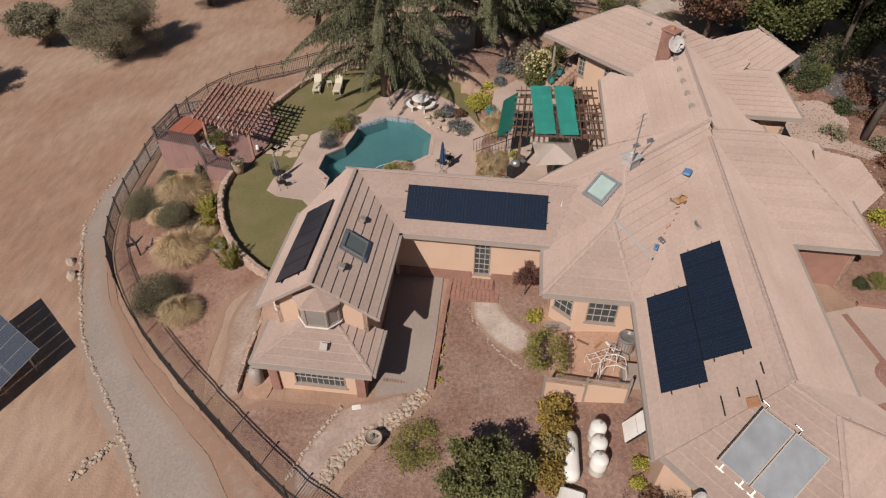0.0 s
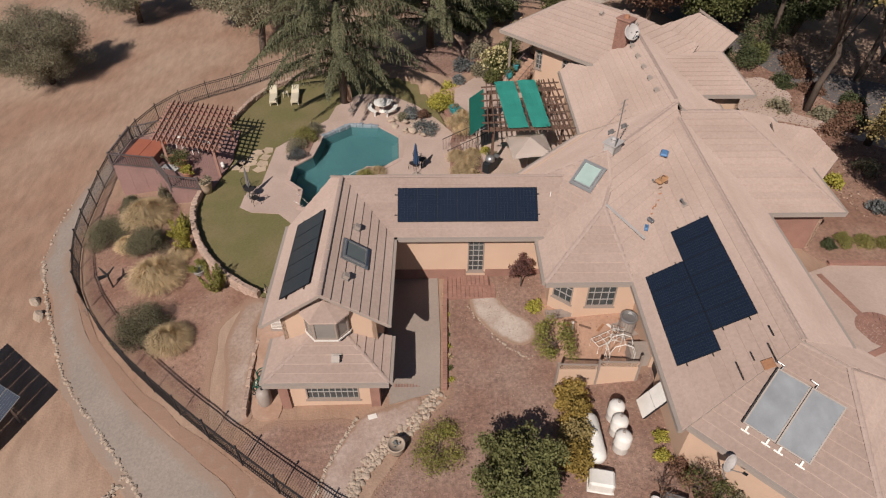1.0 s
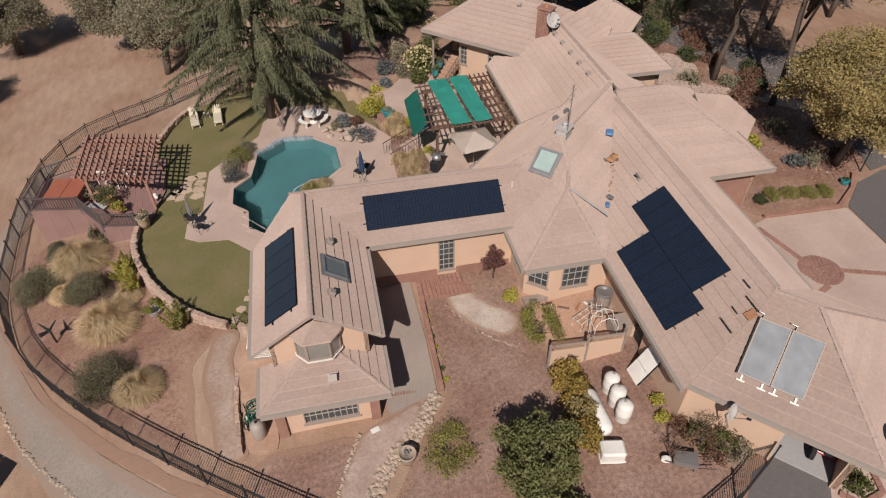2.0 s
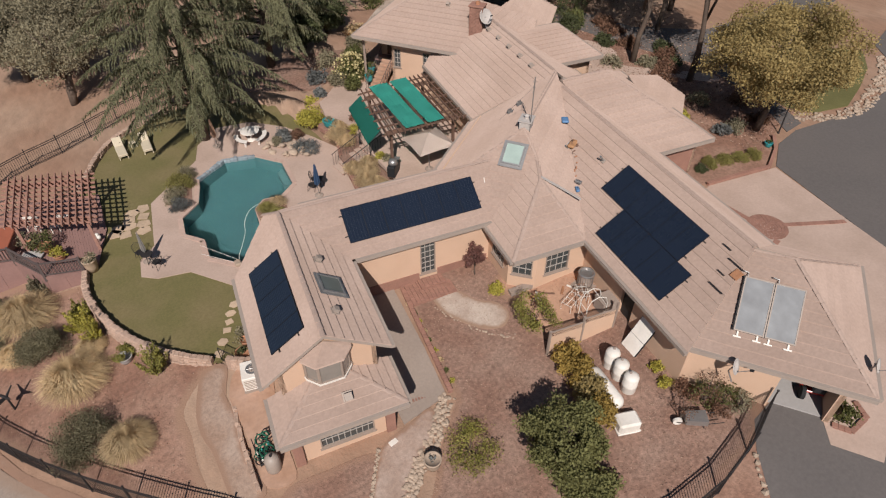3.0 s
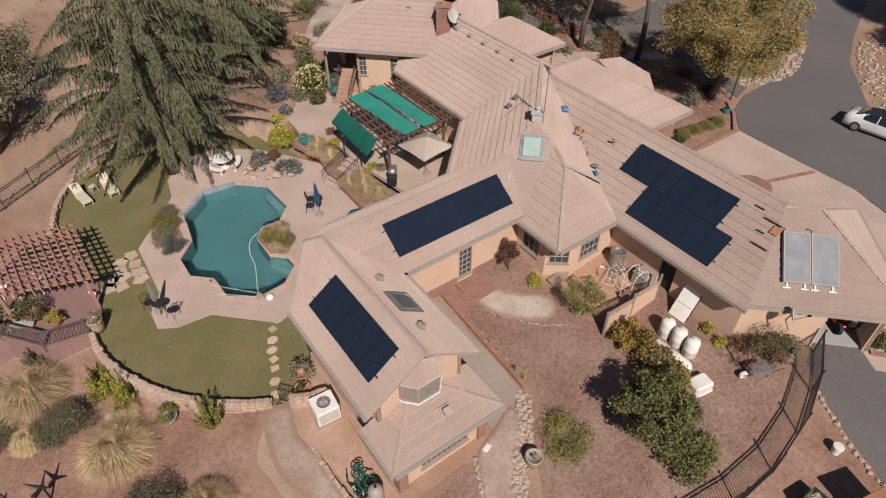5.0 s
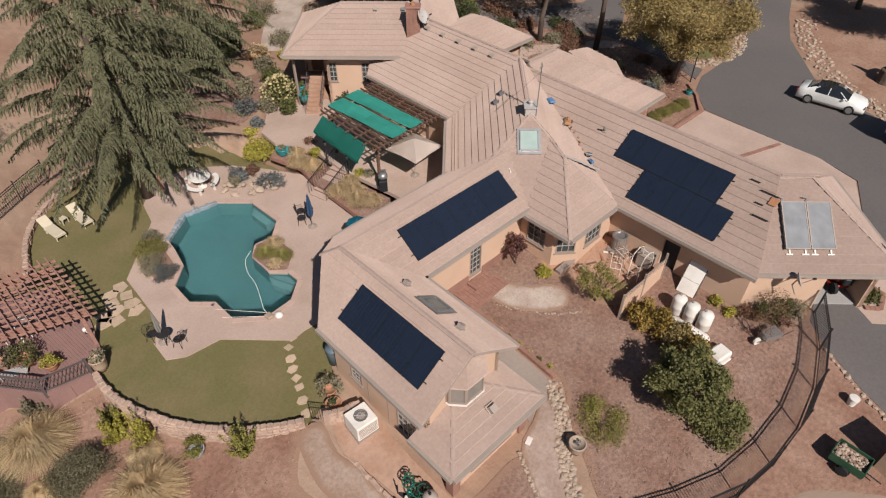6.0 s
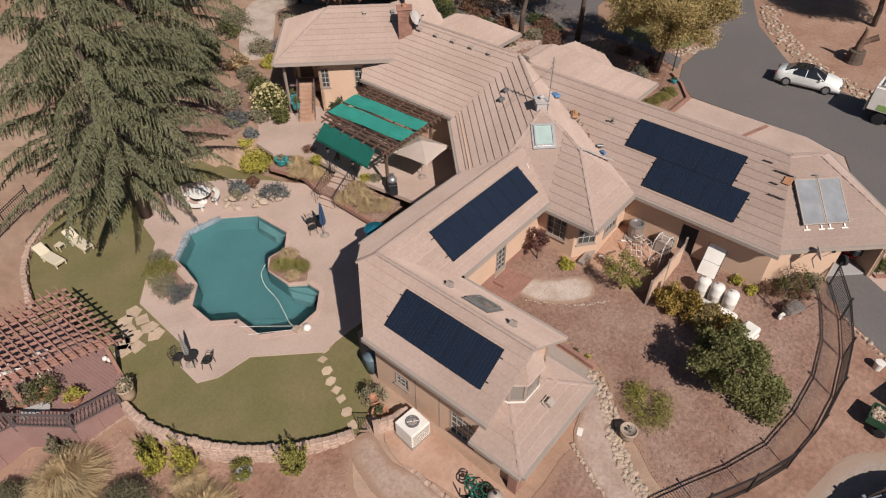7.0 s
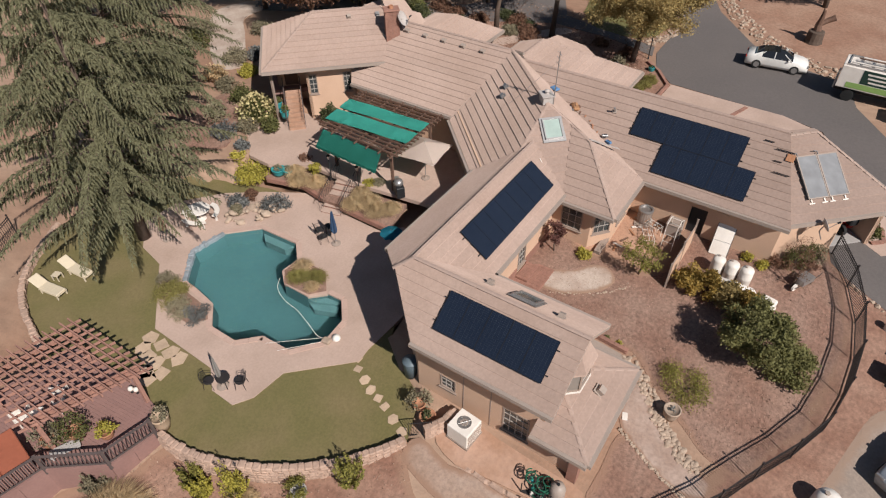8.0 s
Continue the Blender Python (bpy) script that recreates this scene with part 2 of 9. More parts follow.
def lathe(profile, bm=None, sides=16, at=(0, 0, 0)):
    """profile: (radius, height) from bottom to top."""
    bm = bm or bmesh.new()
    rings = []
    for r, z in profile:
        if r < 1e-5:
            rings.append([bm.verts.new((at[0], at[1], at[2] + z))])
        else:
            rings.append([bm.verts.new((at[0] + r * math.cos(2 * math.pi * k / sides), at[1] + r * math.sin(2 * math.pi * k / sides), at[2] + z)) for k in range(sides)])
    for a, c in zip(rings, rings[1:]):
        for k in range(sides):
            j = (k + 1) % sides
            if len(a) == 1 and len(c) == 1:
                continue
            if len(a) == 1:
                bm.faces.new((a[0], c[j], c[k]))
            elif len(c) == 1:
                bm.faces.new((a[k], a[j], c[0]))
            else:
                bm.faces.new((a[k], a[j], c[j], c[k]))
    if len(rings[0]) > 1:
        bm.faces.new(rings[0][::-1])
    if len(rings[-1]) > 1:
        bm.faces.new(rings[-1])
    return bm


def bar(p, q, w, h, bm=None):
    """A squared beam from p to q, w wide and h high, its top at the points."""
    p, q = Vector(p), Vector(q)
    d = q - p
    L = d.length
    d.normalize()
    s = Vector((0, 0, 1)).cross(d)
    s = s.normalized() if s.length > 1e-4 else Vector((1, 0, 0))
    u = d.cross(s)
    m = Matrix((d, s, u)).transposed().to_4x4()
    m.translation = p
    return box(0, L, -w / 2, w / 2, -h, 0, bm, m=m)


def clip(poly, n, d):
    """The side n.p >= d of a flat outline."""
    out = []
    for i, p in enumerate(poly):
        q = poly[(i + 1) % len(poly)]
        sp, sq = n[0] * p[0] + n[1] * p[1] - d, n[0] * q[0] + n[1] * q[1] - d
        if sp >= 0:
            out.append(p)
        if (sp > 1e-9 and sq < -1e-9) or (sp < -1e-9 and sq > 1e-9):
            f = sp / (sp - sq)
            out.append((p[0] + (q[0] - p[0]) * f, p[1] + (q[1] - p[1]) * f))
    return out


def inside(x, y, poly):
    c = False
    for i in range(len(poly)):
        (x1, y1), (x2, y2) = poly[i], poly[i - 1]
        if (y1 > y) != (y2 > y) and x < (x2 - x1) * (y - y1) / (y2 - y1) + x1:
            c = not c
    return c


def smooth_outline(pts, n=6):
    """A closed rounded outline through points."""
    out = []
    k = len(pts)
    for i in range(k):
        p0, p1, p2, p3 = (Vector(pts[(i + j - 1) % k][:2]) for j in range(4))
        for s in range(n):
            t = s / n
            q = 0.5 * ((2 * p1) + (p2 - p0) * t + (2 * p0 - 5 * p1 + 4 * p2 - p3) * t * t + (3 * p1 - p0 - 3 * p2 + p3) * t ** 3)
            out.append((q.x, q.y))
    return out


def smooth_line(pts, n=6):
    P = [Vector(p) for p in pts]
    P = [2 * P[0] - P[1]] + P + [2 * P[-1] - P[-2]]
    out = []
    for i in range(1, len(P) - 2):
        p0, p1, p2, p3 = P[i - 1:i + 3]
        for s in range(n):
            t = s / n
            out.append(0.5 * ((2 * p1) + (p2 - p0) * t + (2 * p0 - 5 * p1 + 4 * p2 - p3) * t * t + (3 * p1 - p0 - 3 * p2 + p3) * t ** 3))
    out.append(P[-2])
    return out

# ---- ground ----
LEVEL = 1.85  # lawn and pool deck
HEIGHTS = [(-4, 16, 1.6), (-10, 21, 1.55), (-9, 17, 1.45), (-12.5, 24, 1.3), (2, 18, 2.1), (2, 22.5, 2.4), (-1, 21, 2.2), (6, 16, 2.35), (5, 12, 2.3), (2, 12, 1.9),
           (8.3, 18.5, 2.95), (6.6, 13.3, 2.7), (9, 8, 2.75), (13, 4, 2.9), (20, 8, 3.0), (32, 13, 3.2), (25, 20, 3.0), (20, 22, 3.0), (22, 28, 3.2), (26, 40, 3.4), (36, 30, 3.3), (40, 5, 3.6),
           (7, 36, 2.9), (3, 42, 2.9), (8, 48, 3.2), (-3.6, 45, 2.0), (-8, 48, 1.8), (-14, 45, 0.9), (-15, 38, 0.9), (-15.6, 34, 0.8), (-16.5, 29, 0.4), (-14.5, 26, 0.7),
           (-21.2, 30, -0.8), (-21.5, 36, -0.9), (-17, 23, 0.15), (-12, 16.5, 0.85), (-7, 12, 1.15), (-9, 9, 0.7), (0, 9.5, 1.5), (3.5, 7, 1.85), (-22.5, 27, -1.1),
           (-18, 16, -0.4), (-22, 14, -1.4), (-24, 40, -1.5), (-20, 46, -0.6), (-12, 51, 0.8), (-4, 54, 1.6), (-30, 30, -2.4), (-35, 50, -2.5), (-20, 65, -1.0), (0, 70, 1.5),
           (0, 0, 0.9), (10, -6, 2.4), (-15, 0, -1.2), (-35, 5, -4), (30, -10, 3.6), (50, 20, 4.0), (50, 50, 4.0), (20, 60, 3.2), (-60, 80, -4), (0, 110, 2), (60, 90, 4),
           (-80, 20, -7), (90, 30, 5), (0, -50, 1), (70, -40, 5), (-60, -40, -6)]
_hp = np.array(HEIGHTS, float)


def _kernel(d):
    return np.where(d > 1e-6, d * d * np.log(np.maximum(d, 1e-6)), 0.0)


_k = _kernel(np.linalg.norm(_hp[:, None, :2] - _hp[None, :, :2], axis=2))
_a = np.zeros((len(_hp) + 3, len(_hp) + 3))
_a[:-3, :-3] = _k + 3.0 * np.eye(len(_hp))
_a[:-3, -3], _a[:-3, -2:] = 1, _hp[:, :2]
_a[-3, :-3], _a[-2:, :-3] = 1, _hp[:, :2].T
_w = np.linalg.solve(_a, np.r_[_hp[:, 2], 0, 0, 0])


def ground_heights(x, y):
    x, y = np.clip(x, -80, 90), np.clip(y, -50, 110)
    d = np.hypot(x[..., None] - _hp[:, 0], y[..., None] - _hp[:, 1])
    return _kernel(d) @ _w[:-3] + _w[-3] + _w[-2] * x + _w[-1] * y


def T(x, y):
    return float(ground_heights(np.array([x]), np.array([y]))[0])

# ---- ground sheets ----
POOL_AB = [(-11.6, 30.45), (-11.66, 32.15), (-12.65, 33.1), (-12.65, 34.8), (-11.55, 36.0), (-11.3, 37.5), (-11.2, 38.6), (-9.3, 40.2), (-7.3, 39.95), (-5.7, 38.4), (-5.55, 35.7),
           (-6.6, 34.6), (-7.7, 34.7), (-8.35, 33.9), (-8.35, 32.2), (-7.6, 31.45), (-7.55, 30.5), (-8.65, 29.5), (-10.2, 29.35)]
POOL = [tuple(H(a, b).xy) for a, b in POOL_AB]
PATIO = [(-5.3, 43.9), (-5.9, 42.0), (-9.55, 38.6), (-10.2, 34.35), (-11.15, 33.4), (-11.35, 32.03), (-10.6, 31.42), (-8.9, 31.05), (-6.7, 28.2), (-5.9, 28.2), (-2.5, 27.6), (2.6, 26.8), (3.0, 31.3),
         (2.0, 31.7), (2.54, 35.54), (3.19, 38.58), (2.16, 40.94), (0.9, 43.2), (-1.09, 45.2), (-3.5, 45.6)]
WALL_LINE = [(-9.5, 24.1), (-10.45, 24.85), (-11.85, 26.3), (-13.1, 28.35), (-13.85, 30.5), (-14.1, 32.1), (-13.95, 33.7)]
WALL_NORTH = [(-13.3, 42.0), (-12.5, 43.8), (-11.7, 45.6), (-10.45, 47.3), (-8.6, 48.7), (-6.2, 49.8)]
LAWN_EDGE = [tuple(p.xy) for p in smooth_line([(*p, 0) for p in WALL_LINE])] + [(-13.2, 35.0), (-13.2, 41.0)] + [tuple(p.xy) for p in smooth_line([(*p, 0) for p in WALL_NORTH])] + \
    [(-3.0, 50.5), (1.5, 46.5), (2.6, 41.0), (2.8, 36.0), (2.2, 31.6), (0.0, 29.0), (-5.0, 27.5), (-7.3, 24.6)]
LAWN_EDGE = LAWN_EDGE[::-1]


def grid_axis(lo, hi, step, far):
    xs = list(np.arange(lo, hi + step / 2, step))
    d, x = step, hi
    while x < far:
        d *= 1.35
        x += d
        xs.append(x)
    d, x = step, lo
    while x > -far:
        d *= 1.35
        x -= d
        xs.insert(0, x)
    return np.array(xs)


TERRACE_PIT = [(1.2, 28.0), (12.5, 28.0), (12.6, 40.0), (9.8, 43.3), (6.7, 45.6), (3.6, 43.0), (1.6, 43.2), (1.9, 39.0), (1.9, 35.0)]


def make_ground():
    xs, ys = grid_axis(-42, 56, 0.6, 1800), grid_axis(-14, 76, 0.6, 1800)
    X, Y = np.meshgrid(xs, ys)
    Z = ground_heights(X, Y)
    near = [(i, j) for j in range(len(xs)) for i in range(len(ys)) if -16 < xs[j] < 5 and 22 < ys[i] < 52]
    for i, j in near:
        x, y = xs[j], ys[i]
        if inside(x, y, PATIO):
            Z[i, j] = -0.6
        elif inside(x, y, LAWN_EDGE):
            Z[i, j] = min(LEVEL - 0.35, Z[i, j] - 0.35)
    for i in range(len(ys)):
        for j in range(len(xs)):
            if 1 < xs[j] < 13 and 27 < ys[i] < 46.5 and inside(xs[j], ys[i], TERRACE_PIT):
                Z[i, j] = 1.5
    v = np.stack([X, Y, Z], -1).reshape(-1, 3)
    nx = len(xs)
    f = [(i * nx + j, i * nx + j + 1, (i + 1) * nx + j + 1, (i + 1) * nx + j) for i in range(len(ys) - 1) for j in range(nx - 1)]
    me = bpy.data.meshes.new("ground")
    me.from_pydata(v.tolist(), [], f)
    ob = part("ground", me, DIRT, None, smooth=True)
    return tagged(ob, "dry reddish bare soil sloping away from the house", "ground", kind="structure")


make_ground()


def ragged(outline, amp, seed):
    """An outline with an uneven edge."""
    rnd = random.Random(seed)
    out = []
    for i, p in enumerate(outline):
        q = outline[(i + 1) % len(outline)]
        p, q = Vector(p), Vector(q)
        d = q - p
        n = max(1, int(d.length / 1.3))
        side = Vector((-d.y, d.x)).normalized()
        for k in range(n):
            c = p + d * (k / n) + side * rnd.uniform(-amp, amp)
            out.append((c.x, c.y))
    return smooth_outline(out, 3)


def drape(name, outline, dz, mat, label, category, step=1.2, skirt=0.0, kind="structure", level=None, worn=0.0, fade=0.0):
    """A thin sheet with its own edge that follows the ground."""
    if worn:
        outline = ragged(outline, worn, len(outline))
    bm = bmesh.new()
    f = bm.faces.new([bm.verts.new((x, y, 0)) for x, y in outline])
    f.normal_update()
    if f.normal.z < 0:
        bmesh.ops.reverse_faces(bm, faces=[f])
    bmesh.ops.triangulate(bm, faces=bm.faces[:])
    xs, ys = [p[0] for p in outline], [p[1] for p in outline]
    if level is None:
        for c in np.arange(min(xs) + step, max(xs), step):
            bmesh.ops.bisect_plane(bm, geom=bm.verts[:] + bm.edges[:] + bm.faces[:], plane_co=(c, 0, 0), plane_no=(1, 0, 0))
        for c in np.arange(min(ys) + step, max(ys), step):
            bmesh.ops.bisect_plane(bm, geom=bm.verts[:] + bm.edges[:] + bm.faces[:], plane_co=(0, c, 0), plane_no=(0, 1, 0))
    co = np.array([v.co[:] for v in bm.verts])
    z = ground_heights(co[:, 0], co[:, 1]) + dz if level is None else np.full(len(co), level)
    for v, zz in zip(bm.verts, z):
        v.co.z = zz
    edge = [e for e in bm.edges if e.is_boundary]
    wear = np.zeros(len(co))
    if fade:
        d2 = np.full(len(co), 1e9)
        for p, q in zip(outline, outline[1:] + outline[:1]):
            p, q = np.array(p[:2]), np.array(q[:2])
            u = np.clip(((co[:, :2] - p) @ (q - p)) / max(1e-9, (q - p) @ (q - p)), 0, 1)
            d2 = np.minimum(d2, ((co[:, :2] - p - u[:, None] * (q - p)) ** 2).sum(1))
        wear = np.clip(1 - np.sqrt(d2) / fade, 0, 1)
        for v in {v for e in edge for v in e.verts}:
            v.co.z -= 0.012
    ext = bmesh.ops.extrude_edge_only(bm, edges=edge)
    for g in ext["geom"]:
        if isinstance(g, bmesh.types.BMVert):
            g.co.z -= 0.25
    bmesh.ops.recalc_face_normals(bm, faces=bm.faces[:])
    ob = part(name, bm, mat)
    if fade:
        layer = ob.data.attributes.new("edge_wear", 'FLOAT', 'POINT')
        full = np.ones(len(ob.data.vertices), dtype=np.float32)
        full[:len(wear)] = wear
        layer.data.foreach_set("value", full)
    return tagged(ob, label, category, kind=kind)


def ring_slab(outer, hole, z0, z1, name, mat):
    """A slab with a hole through it."""
    bm = bmesh.new()
    loops = [[Vector((x, y, 0)) for x, y in pts] for pts in (outer, hole)]
    top = [[bm.verts.new((p.x, p.y, z1)) for p in l] for l in loops]
    low = [[bm.verts.new((p.x, p.y, z0)) for p in l] for l in loops]
    flat = [v for l in top for v in l]
    for tri in tessellate_polygon(loops):
        f = bm.faces.new([flat[i] for i in tri])
        f.normal_update()
        if f.normal.z < 0:
            f.normal_flip()
    for a, b in zip(top, low):
        for i in range(len(a)):
            j = (i + 1) % len(a)
            bm.faces.new((a[i], a[j], b[j], b[i]))
    return part(name, bm, mat)


UNDER_DECK = [tuple(H(a, b).xy) for a, b in ((-12.0, 30.2), (-12.9, 32.8), (-12.9, 35.0), (-11.9, 36.3), (-11.6, 38.9), (-9.4, 40.5), (-7.1, 40.3), (-5.35, 38.5), (-5.2, 35.4), (-7.2, 31.5), (-7.2, 30.2), (-8.5, 29.15), (-10.6, 29.1))]
lawn = ring_slab(LAWN_EDGE, UNDER_DECK, LEVEL - 0.6, LEVEL, "lawn", LAWN)
tagged(lawn, "olive green synthetic lawn curving round the pool deck", "lawn", kind="structure")
patio = ring_slab(PATIO, POOL, LEVEL - 0.2, LEVEL + 0.04, "pool_deck", CONCRETE)
tagged(patio, "pinkish tan concrete deck round the swimming pool", "pavement", kind="structure")


def make_pool():
    pool = thing("swimming_pool", H(-9.5, 34.6, LEVEL), 0, "irregular teal swimming pool with stepped corners", "pool")
    inv = pool.matrix_world.inverted()

    def loc(pts):
        return [tuple((inv @ Vector((x, y, 0))).xy) for x, y in pts]
    bm = bmesh.new()
    P = loc(POOL)
    n = len(P)
    top = [bm.verts.new((x, y, 0.03)) for x, y in P]
    bot = [bm.verts.new((x * 0.96, y * 0.96, -1.35)) for x, y in P]
    for i in range(n):
        j = (i + 1) % n
        bm.faces.new((top[j], top[i], bot[i], bot[j]))
    bm.faces.new(bot)
    part("basin", bm, POOLWALL, pool)
    bm = bmesh.new()
    f = bm.faces.new([bm.verts.new((x, y, -0.14)) for x, y in P])
    f.normal_update()
    if f.normal.z < 0:
        f.normal_flip()
    w = part("water", bm, WATER, pool, "still teal water")
    w.visible_shadow = False
    # coping stones along the edge
    for i in range(n):
        p, q = Vector((*P[i], 0)), Vector((*P[(i + 1) % n], 0))
        d = q - p
        L = d.length
        k = max(1, round(L / 0.62))
        out = Vector((d.y, -d.x, 0)).normalized()
        if inside(*((p + q) / 2 + out * 0.2).xy, P):
            out = -out
        for s in range(k):
            a, b2 = p + d * (s / k) + d.normalized() * 0.008, p + d * ((s + 1) / k) - d.normalized() * 0.008
            quad = [a - out * 0.03, b2 - out * 0.03, b2 + out * 0.27, a + out * 0.27]
            if (quad[1] - quad[0]).cross(quad[2] - quad[1]).z < 0:
                quad = quad[::-1]
            part("coping_stone", prism([(c.x, c.y) for c in quad], -0.04, 0.065), CONCRETE_COPING, pool)
    # shallow entry steps in two corners
    for steps, z in (([(-8.33, 32.2), (-8.2, 31.7), (-7.75, 30.7), (-7.58, 30.6), (-7.65, 31.45)], -0.38), ([(-8.34, 32.3), (-8.6, 31.6), (-8.1, 30.4), (-7.7, 30.6), (-7.9, 31.4)], -0.62),
                     ([(-5.72, 38.3), (-6.2, 37.7), (-6.1, 36.2), (-5.6, 35.8)], -0.42)):
        part("bench_step", prism(loc([tuple(H(a, b).xy) for a, b in steps]), -1.2, z), POOLSTEP, pool)
    # slate blocks along the spillway edge
    rnd = random.Random(19)
    for p, q in (((-11.25, 38.6), (-9.35, 40.22)), ((-9.35, 40.22), (-7.3, 39.98))):
        p, q = inv @ H(*p, LEVEL), inv @ H(*q, LEVEL)
        for k in range(9):
            c = p.lerp(q, (k + 0.5) / 9)
            m = Matrix.Translation((c.x, c.y, 0.05)) @ Matrix.Rotation(math.atan2(q.y - p.y, q.x - p.x) + rnd.uniform(-0.12, 0.12), 4, 'Z')
            w, d, h = rnd.uniform(0.1, 0.16), rnd.uniform(0.1, 0.18), rnd.uniform(0.04, 0.12)
            part("spillway_stone", box(-w, w, -d, d, -0.2, h, bevel=0.03, m=m), SLATE, pool, "blue-grey slate block")
    return pool


POOLSTEP = material("pale_pool_step", (0.085, 0.165, 0.168), 0.8, 0.08, 5, 0.5, 0.05)
SLATE = material("blue_grey_slate", (0.24, 0.265, 0.285), 0.6, 0.25, 8, 1.5, 0.3, piece=0.2)
CONCRETE_COPING = material("coping_stone", (0.47, 0.325, 0.265), 0.85, 0.08, 10, 1, 0.15, piece=0.08)
make_pool()

for _m, _c in ((GRAVEL, (0.275, 0.19, 0.142)), (HILLSOIL, (0.285, 0.172, 0.118)), (MULCH, (0.27, 0.16, 0.112)), (PATH_STONE, (0.29, 0.185, 0.13))):
    blend_edge(_m, _c)
ROAD = [(-12.9, 12.3), (-16.5, 16.6), (-19.5, 20.9), (-21.2, 25.0), (-22.6, 28.6), (-24.4, 31.5), (-24.9, 36.0), (-24.2, 40.0), (-22.9, 44.6), (-22.0, 48.0), (-20.6, 48.3), (-21.6, 44.0), (-22.4, 40.0), (-22.7, 36.0),
        (-22.5, 31.6), (-20.2, 26.6), (-18.6, 23.4), (-16.4, 20.4), (-13.3, 17.1), (-10.2, 14.0), (-8.0, 10.9), (-6.0, 8.2), (-5.0, 8.0), (-3.9, 8.1), (-1.0, 6.9), (1.2, 6.1), (2.1, 5.2), (3.4, 2.8), (3.6, 0), (-1, -4), (-6, -8), (-9, 2), (-11.5, 8.5)]
drape("gravel_road", ROAD, 0.034, GRAVEL, "pale gravel track curving round the hillside", "road", step=0.6, worn=0.1, fade=1.0)
SHOULDER = material("dusty_shoulder", (0.285, 0.200, 0.152), 0.95, 0.22, 4, 0.5, 0.5, second=(0.265, 0.165, 0.118), bump_scale=10)
blend_edge(SHOULDER, (0.262, 0.155, 0.108))
drape("road_shoulder", [(-21.0, 27.9), (-18.6, 24.3), (-15.9, 20.7), (-11.6, 16.3), (-7.0, 11.9), (-5.2, 8.4), (-5.8, 7.0), (-8.0, 10.9), (-10.2, 14.0), (-13.3, 17.1), (-16.4, 20.4), (-18.6, 23.4), (-20.2, 26.6), (-22.3, 31.4)][::-1], 0.028, SHOULDER, "dusty shoulder between track and fence", "ground", step=0.6, worn=0.1, fade=0.7)
DRIVE = [(12.0, 8.9), (9.6, 8.5), (8.6, 7.5), (7.3, 5.5), (6.4, 3.6), (6.0, 0), (7, -6), (16, -8), (17, 0), (18.5, 4.0), (24, 5.4), (28, 7.5), (31.4, 8.1), (32.4, 10.4), (33.8, 13.2), (35.7, 15.4), (38.3, 17.0), (41.5, 19.0), (46, 20.5), (58, 23.5),
         (70, 25), (70, 34), (58, 31), (47.2, 27.4), (45.2, 24.6), (42, 22.6), (36.9, 21.6), (33.5, 22.2), (30.9, 22.5), (28.5, 22.0), (26.2, 20.4), (24.7, 12.1), (23.5, 9.5), (18.0, 7.8), (13.6, 5.2)]
drape("driveway", DRIVE, 0.04, ASPHALT, "smooth dark grey asphalt driveway", "road")
APRON = [(14.2, 8.6), (18.2, 7.9), (23.4, 9.6), (24.7, 12.1), (26.0, 20.3), (20.8, 21.1), (16.5, 20.0), (15.5, 14.0)]
drape("forecourt", APRON, 0.05, CONCRETE, "pale concrete forecourt with brick bands", "pavement")
drape("forecourt", [(12.0, 7.0), (11.3, 6.1), (12.4, 4.5), (13.7, 5.1), (18.0, 7.7), (18.3, 7.95), (14.2, 8.7), (13.2, 8.3)], 0.05, CONCRETE, "pale concrete forecourt beside the garage", "pavement")
tagged(part("garage_floor", prism([H(a, b).xy for a, b in ((7.2, 12.45), (11.05, 8.55), (15.2, 12.7), (13.2, 15.4), (9.5, 14.5))], 2.5, 3.06), PALECONCRETE), "pale grey concrete floor of the open garage", "floor", kind="structure")
drape("hillside_soil", [(10.6, 9.0), (9.2, 9.2), (6.8, 8.3), (4.4, 8.2), (1.6, 8.5), (-0.6, 9.4), (-3.6, 11.4), (-6.2, 12.6), (-9.7, 14.4), (-8.0, 11.2), (-5.7, 7.0), (-3.4, 2.5), (-1, -4), (7.6, -6), (7.0, 0), (7.3, 3.6), (8.2, 5.2), (9.4, 6.9)], 0.022, HILLSOIL, "reddish stony soil below the fence", "ground", step=0.6, worn=0.25, fade=1.2)
BANKSOIL = material("rusty_bank_soil", (0.265, 0.145, 0.098), 0.95, 0.25, 4, 0.3, 0.8, second=(0.33, 0.205, 0.145), bump_scale=11)
blend_edge(BANKSOIL, (0.285, 0.172, 0.118))
drape("driveway_bank", [(32.8, 8.0), (34.2, 12.6), (38.6, 16.4), (42, 18.4), (58, 22.6), (64, 10), (52, -2), (38, -2), (33, 4)], 0.03, BANKSOIL, "bare reddish bank beyond the driveway", "ground", worn=0.3, fade=1.2)
drape("planted_slope", [(-9.3, 24.2), (-11.7, 26.5), (-13.0, 28.5), (-13.9, 31.0), (-14.1, 33.8), (-16.0, 34.4), (-17.4, 36.7), (-20.4, 37.7), (-22.3, 38.0), (-22.1, 33.8), (-21.4, 30.6), (-20.4, 27.9), (-18.5, 24.8), (-15.6, 21.0), (-11.4, 16.6), (-11.5, 22.5)], 0.022, HILLSOIL, "dry reddish soil of the planted slope", "ground", step=0.6, worn=0.12, fade=0.8)
